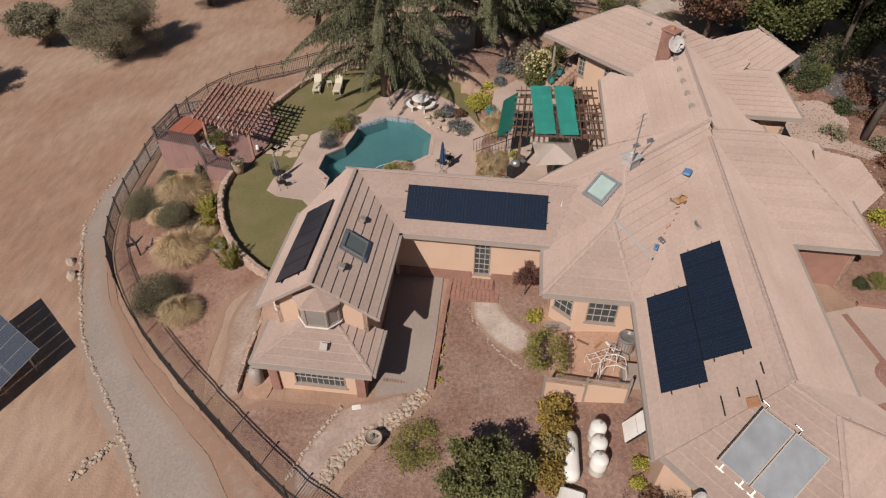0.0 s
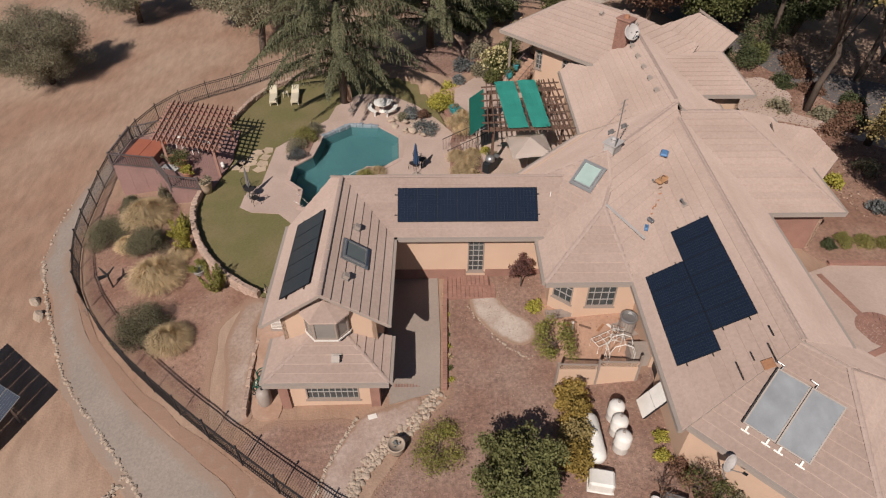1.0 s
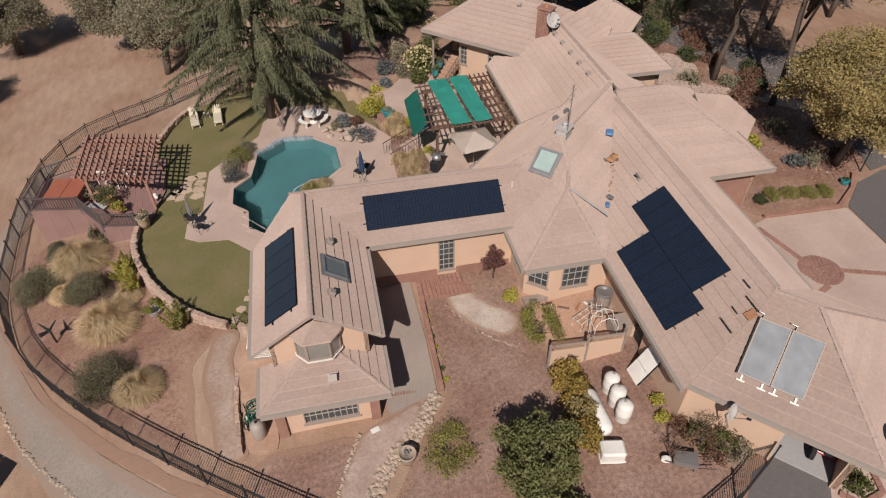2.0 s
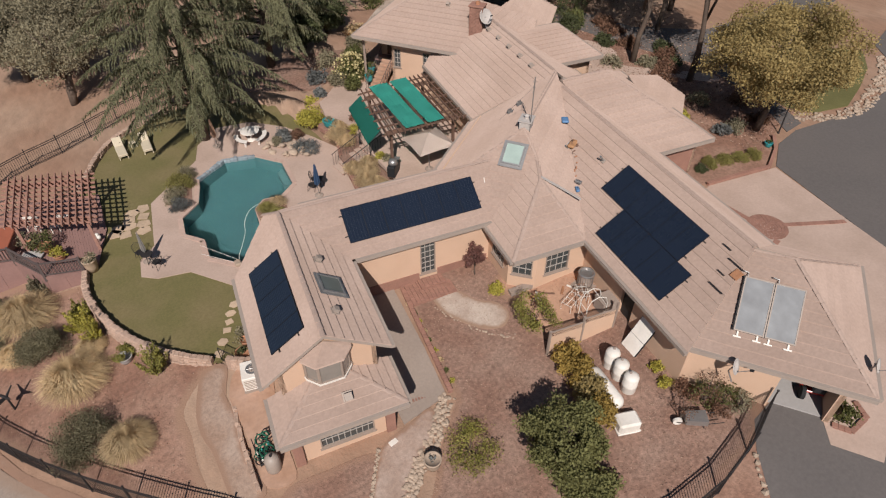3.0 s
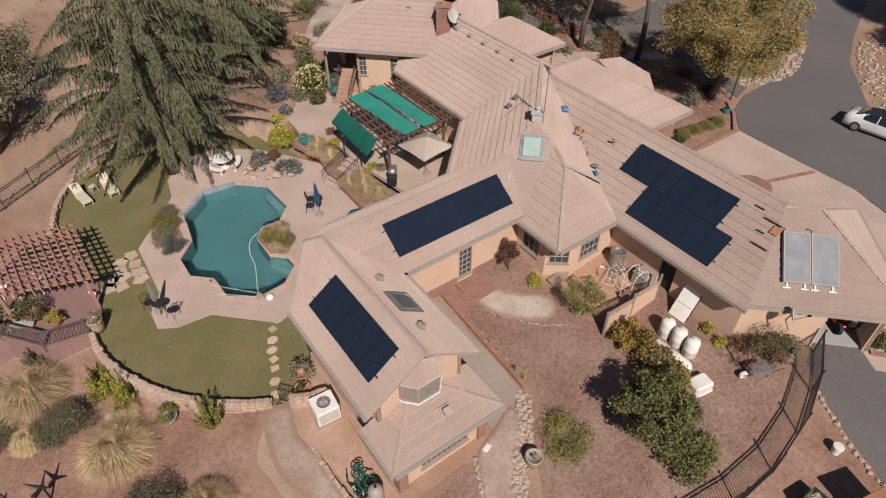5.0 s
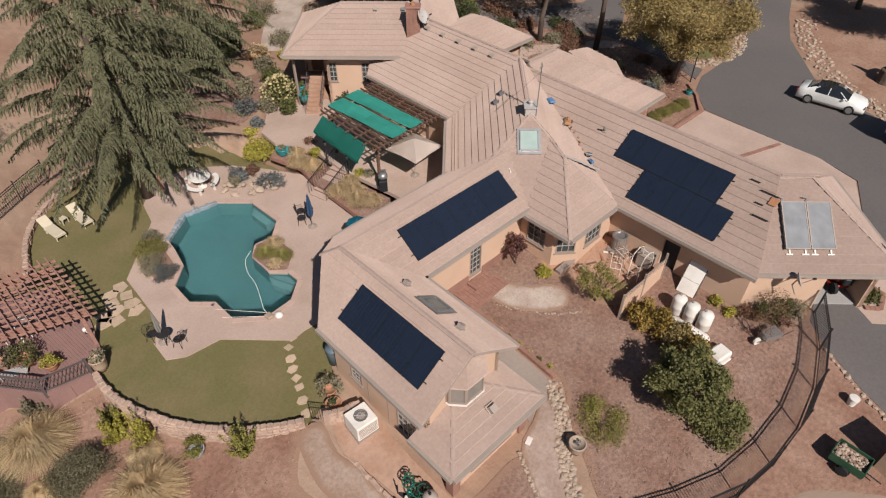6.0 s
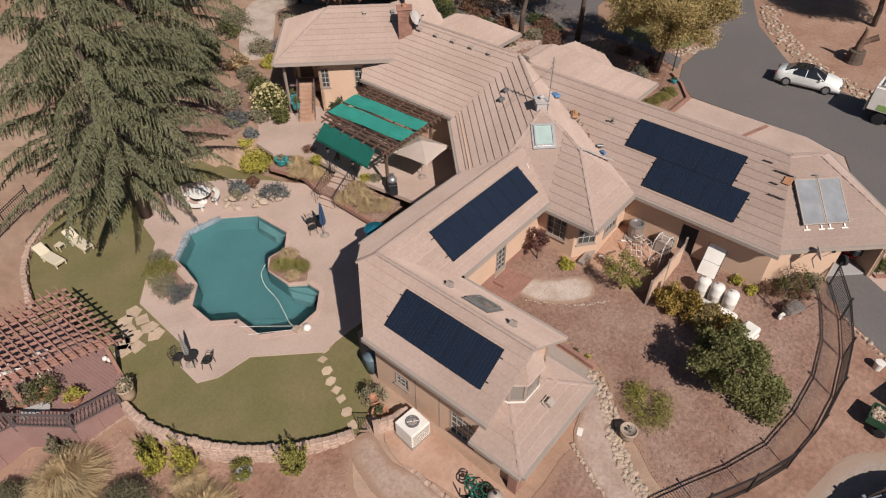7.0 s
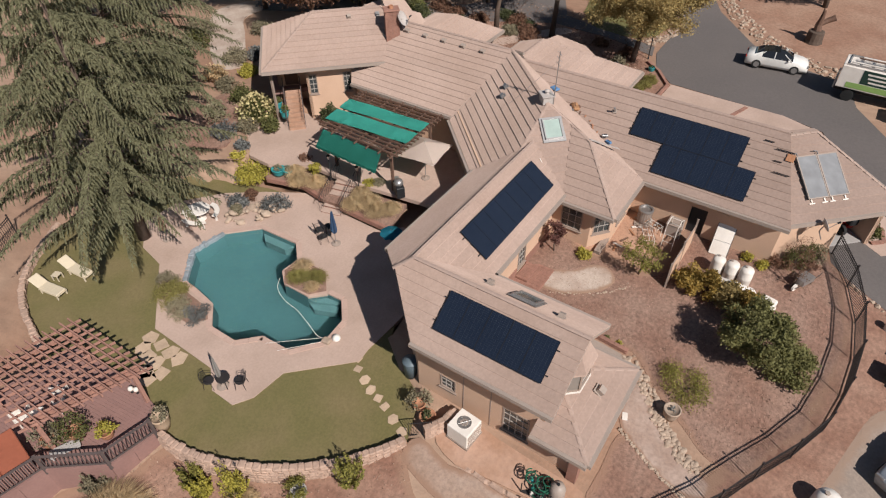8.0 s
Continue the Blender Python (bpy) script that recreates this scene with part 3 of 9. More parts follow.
YARDSOIL = material("trodden_yard_soil", (0.40, 0.235, 0.158), 0.95, 0.18, 6, 0.6, 0.5, second=(0.35, 0.20, 0.135), bump_scale=14)
COURT = [(-0.4, 16.6), (0.6, 24.0), (5.0, 23.2), (9.5, 20), (9.3, 15.9), (8.6, 12.4), (10.0, 9.2), (9.0, 8.0), (4.6, 7.4), (-0.9, 8.6), (-4.4, 10.9), (-4.2, 12.4), (-2.4, 14.6)]
drape("mulch_bed", COURT, 0.030, MULCH, "reddish brown mulched yard littered with leaves", "ground", step=0.5, worn=0.15, fade=0.5)
blend_edge(YARDSOIL, (0.26, 0.155, 0.108))
drape("bare_yard", [(5.5, 16.3), (8.6, 15.9), (9.2, 18.6), (9.0, 20.2), (6.6, 21.4), (5.0, 21.5), (4.5, 20.6), (4.9, 19.2), (4.6, 17.6)], 0.047, YARDSOIL, "bare rusty earth yard by the bay window", "ground", step=0.6, worn=0.15, fade=0.9)
drape("bare_earth", [(-8.6, 16.4), (-5.0, 16.0), (-4.6, 15.2), (-6.6, 12.6), (-9.9, 15.2)], 0.034, MULCH, "bare reddish earth before the wing", "ground", step=0.6, worn=0.15, fade=0.6)
STAINED = material("stained_concrete", (0.40, 0.25, 0.18), 0.85, 0.15, 5, 0.8, 0.15, second=(0.33, 0.19, 0.125))
PAVE = [(-3.1, 16.5), (-0.75, 16.8), (-0.35, 19.6), (0.1, 24.3), (-2.7, 24.6)]
drape("side_walk", PAVE, 0.06, CONCRETE_GREY, "grey concrete walk between the wing and the yard", "pavement")
drape("service_slab", [(-9.3, 16.9), (-8.1, 16.6), (-7.3, 22.3), (-8.6, 23.1), (-9.4, 21.8)], 0.06, STAINED, "stained concrete slab beside the wing", "pavement", worn=0.05)
DUSTPATH = material("dusty_path", (0.36, 0.265, 0.212), 0.95, 0.25, 6, 0.5, 0.5, second=(0.285, 0.185, 0.135), bump_scale=18)
blend_edge(DUSTPATH, (0.27, 0.165, 0.115))
drape("side_path", [(-9.5, 16.7), (-9.5, 22.0), (-9.0, 23.6), (-9.9, 23.9), (-10.9, 22.2), (-10.8, 19.5), (-10.6, 17.0)], 0.042, DUSTPATH, "dusty tan gravel path along the wing", "path", step=0.5, worn=0.22, fade=0.5)
drape("garden_path", smooth_outline([(1.75, 22.65), (2.5, 22.6), (2.95, 21.7), (3.4, 20.75), (4.2, 20.0), (4.35, 19.15), (3.65, 18.6), (2.65, 19.1), (1.8, 20.3), (1.45, 21.5)]), 0.05, PATH_STONE, "pale gravel garden path curving through the yard", "path", step=0.4, fade=0.35)
FLAGPATH = material("pinkish_flag_path", (0.375, 0.275, 0.225), 0.95, 0.22, 7, 1.2, 0.4, second=(0.30, 0.205, 0.16), bump_scale=18)
blend_edge(FLAGPATH, (0.27, 0.165, 0.115))
drape("south_path", [(-4.5, 16.0), (-3.0, 16.4), (-1.6, 16.6), (-2.1, 15.5), (-3.4, 14.5), (-4.7, 13.2), (-5.3, 12.0), (-6.4, 12.4), (-6.0, 13.9)], 0.048, FLAGPATH, "flagged path edged with stones", "path", step=0.5, worn=0.1, fade=0.3)
TERRACE = [(4.4, 31.5), (4.4, 29.0), (9.5, 28.6), (12.6, 33.0), (12.7, 40.0), (9.9, 43.9), (6.8, 46.4), (3.9, 43.4), (3.6, 41.6), (4.7, 39.0), (4.3, 36.0)]
terrace = drape("terrace", TERRACE, 0, CONCRETE, "tan concrete upper terrace under the pergola", "pavement", level=2.95)
drape("planted_bank", [(1.9, 47.5), (4.0, 45.5), (6.6, 46.0), (10, 50), (4, 53), (-2, 50.6)], 0.05, MULCH, "mulched planting bank behind the terrace", "ground")

# ---- the house ----
house = thing("house", H(0, 0, 0), 0, "rambling single-storey house with peach stucco and tan tiled roofs", "house")
K = 0.70
BARS = material("grey_glazing_bars", (0.36, 0.32, 0.29), 0.5, 0.08, 10, 1, 0.05)
COURSE = 0.37


def roof_slope(poly, eave, up, z0, k=K, gutter=True, name="roof_slope", owner=None, course=COURSE, mat=None):
    """One roof plane over a convex outline in the house grid. eave: a point on the eave; up: the way uphill."""
    up = Vector(up).normalized()
    e0 = Vector(eave)

    def s_of(a, b):
        return (Vector((a, b)) - e0).dot(up)
    inv = {}
    for a, b in poly:
        w = H(a, b)
        inv[(round(w.x, 5), round(w.y, 5))] = (a, b)

    def back(x, y):
        return CA * x + SA * y, -SA * x + CA * y

    def zf(x, y):
        return z0 + k * s_of(*back(x, y))
    area = sum(poly[i - 1][0] * poly[i][1] - poly[i][0] * poly[i - 1][1] for i in range(len(poly)))
    if area < 0:
        poly = poly[::-1]
    slab = prism([H(a, b).xy for a, b in poly], lambda x, y: zf(x, y) - 0.16, lambda x, y: zf(x, y))
    slope = part(name, slab, GUTTER, owner or house)
    ss = [s_of(a, b) for a, b in poly]
    s, top = min(ss), max(ss)
    i = 0
    while s < top - 0.03:
        c = course * random.uniform(0.97, 1.03)
        piece = clip(poly, tuple(up), e0.dot(up) + s)
        piece = clip(piece, tuple(-up), -(e0.dot(up) + min(s + c + 0.03, top)))
        if len(piece) >= 3:
            lift, s0 = 0.052 + random.uniform(-0.006, 0.006), s
            bm = prism([H(a, b).xy for a, b in piece], lambda x, y: zf(x, y) + 0.004,
                       lambda x, y: zf(x, y) + 0.014 + lift * (1 - (s_of(*back(x, y)) - s0) / c))
            part("tile_course", bm, mat or TILE, slope)
        s += c
        i += 1
    if gutter:
        for i in range(len(poly)):
            p, q = poly[i - 1], poly[i]
            if abs(s_of(*p) - min(ss)) < 0.02 and abs(s_of(*q) - min(ss)) < 0.02:
                zz = z0 + k * min(ss) + 0.03
                out = up * -0.07
                part("gutter", bar(H(p[0] + out.x, p[1] + out.y, zz), H(q[0] + out.x, q[1] + out.y, zz), 0.17, 0.19), GUTTER, slope)
    return slope


def ridge_line(p, q, owner=None):
    """A row of half-round cap tiles; p, q: (a, b, z) in the house grid."""
    p, q = H(p[0], p[1], p[2] - 0.055), H(q[0], q[1], q[2] - 0.055)
    d = q - p
    L = d.length
    n = max(2, round(L / 0.40))
    d.normalize()
    s = Vector((0, 0, 1)).cross(d).normalized()
    u = d.cross(s)
    bm = bmesh.new()
    for i in range(n):
        a, b = p + d * (L * i / n), p + d * (L * (i + 1.06) / n)
        rows = []
        for c, r, lift in ((a, 0.108, 0.024), (b, 0.098, 0.010)):
            rows.append([bm.verts.new(c + s * (r * math.cos(t)) + u * (r * 0.34 * math.sin(t) + lift)) for t in [math.pi * k / 5 for k in range(6)]])
        for k in range(5):
            bm.faces.new((rows[0][k], rows[0][k + 1], rows[1][k + 1], rows[1][k]))
        bm.faces.new(rows[0][::-1])
    bmesh.ops.recalc_face_normals(bm, faces=bm.faces[:])
    ob = part("ridge_cap", bm, CAP, owner or house)
    ob["kind"] = "stuff"
    return ob


def wall(p, q, z0, z1, openings=(), mat=None, thick=0.2, owner=None, top=None, name="wall"):
    """A wall from p to q of the house grid (outside on the right hand); openings: (s0, s1, bottom, top) along it; top: extra gable points (s, z)."""
    p, q = H(*p), H(*q)
    d = (q - p).xy
    L = d.length
    ang = math.atan2(d.y, d.x)
    m = Matrix.Translation((p.x, p.y, 0)) @ Matrix.Rotation(ang, 4, 'Z')
    bm = bmesh.new()
    xs = sorted({0, L, *[v for o in openings for v in o[:2]]})
    for a, b in zip(xs, xs[1:]):
        cuts = sorted((o[2], o[3]) for o in openings if o[0] <= a + 1e-6 and o[1] >= b - 1e-6)
        z = z0
        for lo, hi in cuts:
            if lo > z:
                box(a, b, 0, thick, z, lo, bm)
            z = hi
        if z < z1:
            box(a, b, 0, thick, z, z1, bm)
    if top:
        pts = [(0, z1), (L, z1)] + top[::-1]
        f1 = [bm.verts.new((s, 0, z)) for s, z in pts]
        f2 = [bm.verts.new((s, thick, z)) for s, z in pts]
        bm.faces.new(f1)
        bm.faces.new(f2[::-1])
        for i in range(len(pts)):
            j = (i + 1) % len(pts)
            bm.faces.new((f1[j], f1[i], f2[i], f2[j]))
    bmesh.ops.remove_doubles(bm, verts=bm.verts[:], dist=1e-4)
    bmesh.ops.transform(bm, matrix=m, verts=bm.verts[:])
    part(name, bm, mat or STUCCO, owner or house)
    return m


def window(m, s0, s1, zb, zt, cols=3, rows=2, name="window", frame_mat=None, owner=None, label=""):
    """A recessed window in a wall's frame m: frame, sill, pane and glazing bars."""
    fm = frame_mat or TRIM
    w = 0.06
    bm = box(s0, s1, -0.02, 0.1, zb, zb + w)
    box(s0, s1, -0.02, 0.1, zt - w, zt, bm)
    box(s0, s0 + w, -0.02, 0.1, zb + w, zt - w, bm)
    box(s1 - w, s1, -0.02, 0.1, zb + w, zt - w, bm)
    bmesh.ops.remove_doubles(bm, verts=bm.verts[:], dist=1e-4)
    bmesh.ops.transform(bm, matrix=m, verts=bm.verts[:])
    win = part(name, bm, fm, owner or house, label)
    bm = box(s0 + w, s1 - w, 0.06, 0.08, zb + w, zt - w)
    bmesh.ops.transform(bm, matrix=m, verts=bm.verts[:])
    part("pane", bm, GLASS, win)
    for c in range(1, cols):
        x = s0 + (s1 - s0) * c / cols
        bm = box(x - 0.018, x + 0.018, 0.035, 0.06, zb + w, zt - w)
        bmesh.ops.transform(bm, matrix=m, verts=bm.verts[:])
        part("glazing_bar", bm, BARS, win)
    for r in range(1, rows):
        z = zb + (zt - zb) * r / rows
        bm = box(s0 + w, s1 - w, 0.03, 0.058, z - 0.018, z + 0.018)
        bmesh.ops.transform(bm, matrix=m, verts=bm.verts[:])
        part("glazing_bar", bm, BARS, win)
    bm = box(s0 - 0.06, s1 + 0.06, -0.08, 0.0, zb - 0.06, zb - 0.002)
    bmesh.ops.transform(bm, matrix=m, verts=bm.verts[:])
    part("sill", bm, fm, win)
    return win


# roofs: west wing
LE, LR = 5.80, 7.676
roof_slope([(-10.4, 17.2), (-7.72, 17.2), (-7.72, 25.4), (-8.35, 26.0), (-10.4, 23.75)], (-10.4, 17.2), (1, 0), LE)
roof_slope([(-5.05, 17.2), (-5.05, 22.85), (-7.7, 25.5), (-7.72, 17.2)], (-5.05, 17.2), (-1, 0), LE)
ridge_line((-7.72, 17.15, LR + 0.06), (-7.72, 25.4, LR + 0.06))
ridge_line((-7.72, 25.4, LR + 0.06), (-8.4, 26.05, LR - 0.36))
# link between the wings
roof_slope([(-5.05, 22.85), (2.42, 22.85), (3.55, 25.5), (-7.7, 25.5)], (0, 22.85), (0, 1), LE)
roof_slope([(-6.4, 28.05), (-8.35, 26.1), (-7.7, 25.45), (3.5, 25.45), (2.6, 25.82), (1.6, 28.05)], (0, 28.05), (0, -1), LE)
ridge_line((-7.72, 25.45, LR + 0.02), (3.4, 25.45, LR + 0.02))
# middle block on the diagonal: three planes meet at its southern peak
R2 = math.sqrt(0.5)
KD = K * R2
ZC = 8.85
P1, P2 = (5.62, 25.82), (10.5, 30.75)
roof_slope([P1, P2, (5.65, 32.4), (1.0, 27.75), (2.55, 25.82)], (5.65, 32.4), (R2, -R2), ZC - KD * 6.52)
roof_slope([P1, (5.56, 24.2), (2.2, 22.85), (3.5, 25.45), (3.3, 25.82)], (2.2, 22.85), (R2, R2), ZC - KD * 6.39, gutter=False)
roof_slope([(3.52, 25.42), (3.32, 25.82), (2.5, 25.82)], (2.2, 22.85), (R2, R2), ZC - KD * 6.39, gutter=False)
roof_slope([P1, (5.58, 24.15), (5.0, 22.85), (6.2, 19.75), (6.62, 21.03), (10.25, 29.8), P2], (6.2, 19.75), (-R2, R2), ZC - KD * 6.65, gutter=False)
ridge_line((*P1, ZC + 0.03), (*P2, ZC + 0.03))
ridge_line((*P1, ZC + 0.03), (2.6, 25.82, ZC - KD * 3.02 + 0.03))
ridge_line((*P1, ZC + 0.03), (5.56, 24.2, ZC - KD * 1.64 + 0.03))
# bay roof
BE = 5.60
roof_slope([(2.05, 19.85), (5.02, 22.82), (5.56, 24.22), (2.05, 22.85)], (2.05, 19.85), (1, 0), BE)
roof_slope([(2.05, 19.85), (6.15, 19.85), (5.02, 22.82)], (2.05, 19.85), (0, 1), BE)
ridge_line((2.05, 19.85, BE + 0.06), (5.02, 22.82, BE + K * 2.97 + 0.05))
ridge_line((5.02, 22.82, BE + K * 2.97 + 0.05), (5.56, 24.2, ZC - KD * 1.64 + 0.04))
ridge_line((6.12, 19.92, BE + 0.09), (5.02, 22.82, BE + K * 2.97 + 0.05))
part("flashing", bar(H(5.1, 22.9, 7.78), H(6.9, 21.75, 6.62), 0.16, 0.03), MATS["pale_sheet_metal"], house, "grey sheet-metal flashing")
# east range with the big solar array
ME, RE = 5.57, 8.545
roof_slope([(6.1, 12.15), (10.3, 14.0), (10.3, 30.0), (6.55, 21.1), (6.1, 20.0)], (6.05, 12.3), (1, 0), ME)
roof_slope([(10.3, 13.9), (13.95, 15.6), (13.95, 31), (10.3, 31)], (13.95, 15), (-1, 0), RE - K * 3.65)
ridge_line((10.3, 14.0, RE + 0.04), (10.3, 29.5, RE + 0.04))
# garage on the diagonal
GE = 5.65
roof_slope([(6.35, 12.4), (11.35, 7.4), (11.4, 12.85), (10.15, 14.05)], (6.35, 12.4), (R2, R2), GE)
roof_slope([(11.35, 7.4), (17.05, 13.1), (11.4, 12.85)], (11.35, 7.4), (-R2, R2), GE)
roof_slope([(10.15, 14.05), (11.4, 12.85), (17.05, 13.1), (13.6, 16.8)], (17.05, 13.1), (-0.72, -0.69), GE, k=0.66)
ridge_line((10.15, 14.05, 8.42), (11.4, 12.85, 8.46))
ridge_line((11.4, 12.85, 8.46), (11.35, 7.45, GE + 0.06))
ridge_line((10.15, 14.05, 8.44), (6.3, 12.35, GE + 0.06))
ridge_line((11.4, 12.85, 8.46), (16.9, 13.08, GE + 0.1))
# north range
NRE, NK = 5.86, 0.63
roof_slope([(5.75, 32.3), (10.5, 30.6), (10.5, 44), (5.75, 40.5)], (5.75, 34), (1, 0), NRE, k=NK)
roof_slope([(15.3, 30), (15.3, 44), (10.5, 44), (10.5, 30)], (15.3, 34), (-1, 0), NRE, k=NK)
ridge_line((10.5, 31.0, 8.90), (10.5, 42.0, 8.90))
# north-west range on the diagonal
NE0 = 7.05
roof_slope([(9.7, 37.0), (1.85, 44.85), (7.3, 44.9), (10.6, 41.6), (10.1, 37.85)], (1.85, 44.85), (R2, R2), NE0, k=0.6)
roof_slope([(1.85, 44.85), (7.35, 50.35), (7.3, 44.9)], (1.85, 44.85), (R2, -R2), NE0, k=0.6)
roof_slope([(7.3, 44.9), (7.35, 50.35), (15.4, 42.3), (14.8, 41.6), (10.6, 41.6)], (7.35, 50.35), (-R2, -R2), NE0, k=0.6)
roof_slope([(10.6, 41.6), (10.1, 37.85), (13.9, 39.3), (15.5, 41.6), (14.8, 41.65)], (13.9, 39.3), (-0.626, 0.78), NE0 + 2.38 - 0.7 * 3.86, k=0.7, gutter=False)
ridge_line((7.3, 44.9, NE0 + 2.38), (10.6, 41.6, NE0 + 2.38))
ridge_line((1.9, 44.87, NE0 + 0.06), (7.3, 44.9, NE0 + 2.38))
# entrance side roofs
EE = 6.0
roof_slope([(13.4, 24.35), (17.95, 24.35), (13.5, 30.1), (10.5, 30.1), (10.5, 27.3)], (13.1, 24.35), (0, 1), EE, k=0.46)
roof_slope([(17.95, 24.35), (17.95, 33.8), (13.5, 30.1)], (17.95, 24.35), (-1, 0), EE, k=0.594)
roof_slope([(17.95, 33.8), (10.5, 33.8), (10.5, 30.1), (13.5, 30.1)], (17.95, 33.8), (0, -1), EE, k=0.715)
ridge_line((10.5, 30.1, 8.68), (13.5, 30.1, 8.68))
ridge_line((17.9, 24.4, EE + 0.07), (13.5, 30.1, 8.68))
roof_slope([(18.0, 27.2), (20.2, 29.6), (19.3, 31.6), (16.6, 31.4), (16.2, 29.0)], (19.1, 28.4), (-R2, R2), 5.75, k=0.35)
roof_slope([(13.4, 35.1), (17.1, 35.1), (15.4, 38.2), (11.9, 38.2)], (15, 35.1), (0, 1), 6.85, k=0.35)
roof_slope([(17.1, 35.1), (17.1, 41.2), (15.4, 38.2)], (17.1, 35.1), (-1, 0), 6.85, k=0.638)
roof_slope([(17.1, 41.2), (13.4, 41.2), (11.9, 38.2), (15.4, 38.2)], (17.1, 41.2), (0, -1), 6.85, k=0.362)
EU = (-0.78, 0.63)
roof_slope([(14.4, 39.05), (20.85, 47.1), (17.1, 46.8), (12.6, 42.6), (12.4, 40.5)], (18.4, 44.06), EU, 5.45, k=0.74)
roof_slope([(20.85, 47.1), (18.4, 49.5), (17.1, 46.8)], (20.85, 47.1), (-0.87, -0.5), 5.45, k=0.68)
roof_slope([(17.1, 46.8), (18.4, 49.5), (12.4, 46.7), (12.8, 42.9)], (18.4, 49.5), (0.42, -0.9), 5.45, k=0.70)
# low roof at the front of the west wing
LO, LK = 3.98, 0.42
roof_slope([(-10.4, 15.55), (-5.0, 15.55), (-7.15, 17.7), (-8.25, 17.7)], (-10.4, 15.55), (0, 1), LO, k=LK)
roof_slope([(-5.0, 15.55), (-5.0, 18.1), (-7.15, 18.1), (-7.15, 17.7)], (-5.0, 15.55), (-1, 0), LO, k=LK)
roof_slope([(-10.4, 15.55), (-8.25, 17.7), (-8.25, 18.0), (-10.4, 18.0)], (-10.4, 15.55), (1, 0), LO, k=LK)
ridge_line((-5.02, 15.58, LO + 0.06), (-7.15, 17.7, LO + LK * 2.15 + 0.04))
ridge_line((-10.38, 15.58, LO + 0.06), (-8.25, 17.7, LO + LK * 2.15 + 0.04))

# walls: west wing
m = wall((-9.75, 16.05), (-5.6, 16.05), 1.2, 4.15, [(0.92, 3.3, 2.1, 3.1)])
window(m, 0.92, 3.3, 2.1, 3.1, 9, 2, label="wide low window with white glazing bars")
wall((-5.6, 16.05), (-5.6, 17.7), 1.2, 3.95)
wall((-5.6, 17.7), (-5.6, 22.0), 1.2, 5.75)
wall((-5.6, 22.0), (-5.6, 23.45), 1.2, 5.75)
wall((-9.75, 17.7), (-9.75, 16.05), 1.2, 3.95)
m = wall((-9.75, 23.9), (-9.75, 17.7), 1.2, 5.75, [(1.2, 2.0, 2.9, 3.7), (4.35, 5.6, 2.2, 3.8)])
for s in (2.4, 3.75):
    part("wall_joint", box(s - 0.02, s + 0.02, -0.015, 0.01, 1.3, 5.7, m=m), TRIM, house)
window(m, 1.2, 2.0, 2.9, 3.7, 3, 3, label="small barred white window")
window(m, 4.35, 5.6, 2.2, 3.8, 4, 4, label="tall window behind white bars")
wall((-6.3, 27.4), (-9.75, 23.9), 1.2, 5.85, top=[(0.1, 5.85), (2.2, 7.1), (4.8, 5.9)])
wall((-9.75, 17.7), (-5.6, 17.7), 3.9, 5.9, top=[(0.02, 5.95), (2.05, 7.42), (4.12, 5.95)])
# brick piers at its front
for a in (-9.83, -5.78):
    part("brick_pier", box(-0.21, 0.21, -0.1, 0.32, 1.1, 4.0, m=Matrix.Translation(H(a + 0.05, 16.02)) @ Matrix.Rotation(TURN, 4, 'Z')), BRICK, house)
# link
m = wall((-5.5, 23.45), (2.7, 23.45), 1.8, 5.85, [(4.15, 5.0, 2.9, 5.08)])
window(m, 4.15, 5.0, 2.9, 5.08, 3, 6, name="door", label="grey-barred glazed door")
part("wainscot", bar(H(-5.3, 23.42, 3.05), H(-1.45, 23.42, 3.05), 0.05, 0.75), BRICK, house)
part("wainscot", bar(H(-0.4, 23.42, 3.05), H(2.5, 23.42, 3.05), 0.05, 0.75), BRICK, house)
m = wall((2.0, 27.4), (-6.3, 27.4), 1.5, 5.85)
# bay
m = wall((2.62, 23.45), (2.62, 21.2), 2.0, 5.6, [(0.5, 1.75, 3.5, 4.9)])
window(m, 0.5, 1.75, 3.5, 4.9, 3, 3)
m = wall((2.62, 21.2), (3.75, 20.3), 2.0, 5.6, [(0.2, 1.25, 3.5, 4.9)])
window(m, 0.2, 1.25, 3.5, 4.9, 3, 3)
m = wall((3.75, 20.3), (6.65, 20.3), 2.0, 5.6, [(0.5, 1.9, 3.5, 4.9)])
window(m, 0.5, 1.9, 3.5, 4.9, 4, 3)
# east range, garage
m = wall((6.65, 20.3), (6.65, 12.5), 2.0, 5.85, [(3.25, 4.15, 2.6, 4.7)])
# black sheet across the opening: the shade indoors is put in as colour
part("open_doorway_leaf", box(3.25, 4.15, 0.16, 0.2, 2.6, 4.7, m=m), DARKPLASTIC, house, "black sheet standing in for the shade inside the open doorway")
wall((6.65, 12.7), (11.1, 8.25), 2.0, 5.9, [(3.85, 6.05, 2.0, 5.2)])
wall((11.1, 8.25), (15.6, 12.75), 2.0, 5.9)
wall((13.4, 15.8), (13.4, 24.85), 2.2, 6.15)
wall((13.4, 24.95), (17.45, 24.95), 2.2, 6.05, mat=BRICK)
wall((17.45, 24.95), (17.45, 30.5), 2.2, 6.05)
wall((15.6, 12.75), (13.4, 15.8), 2.2, 5.95)
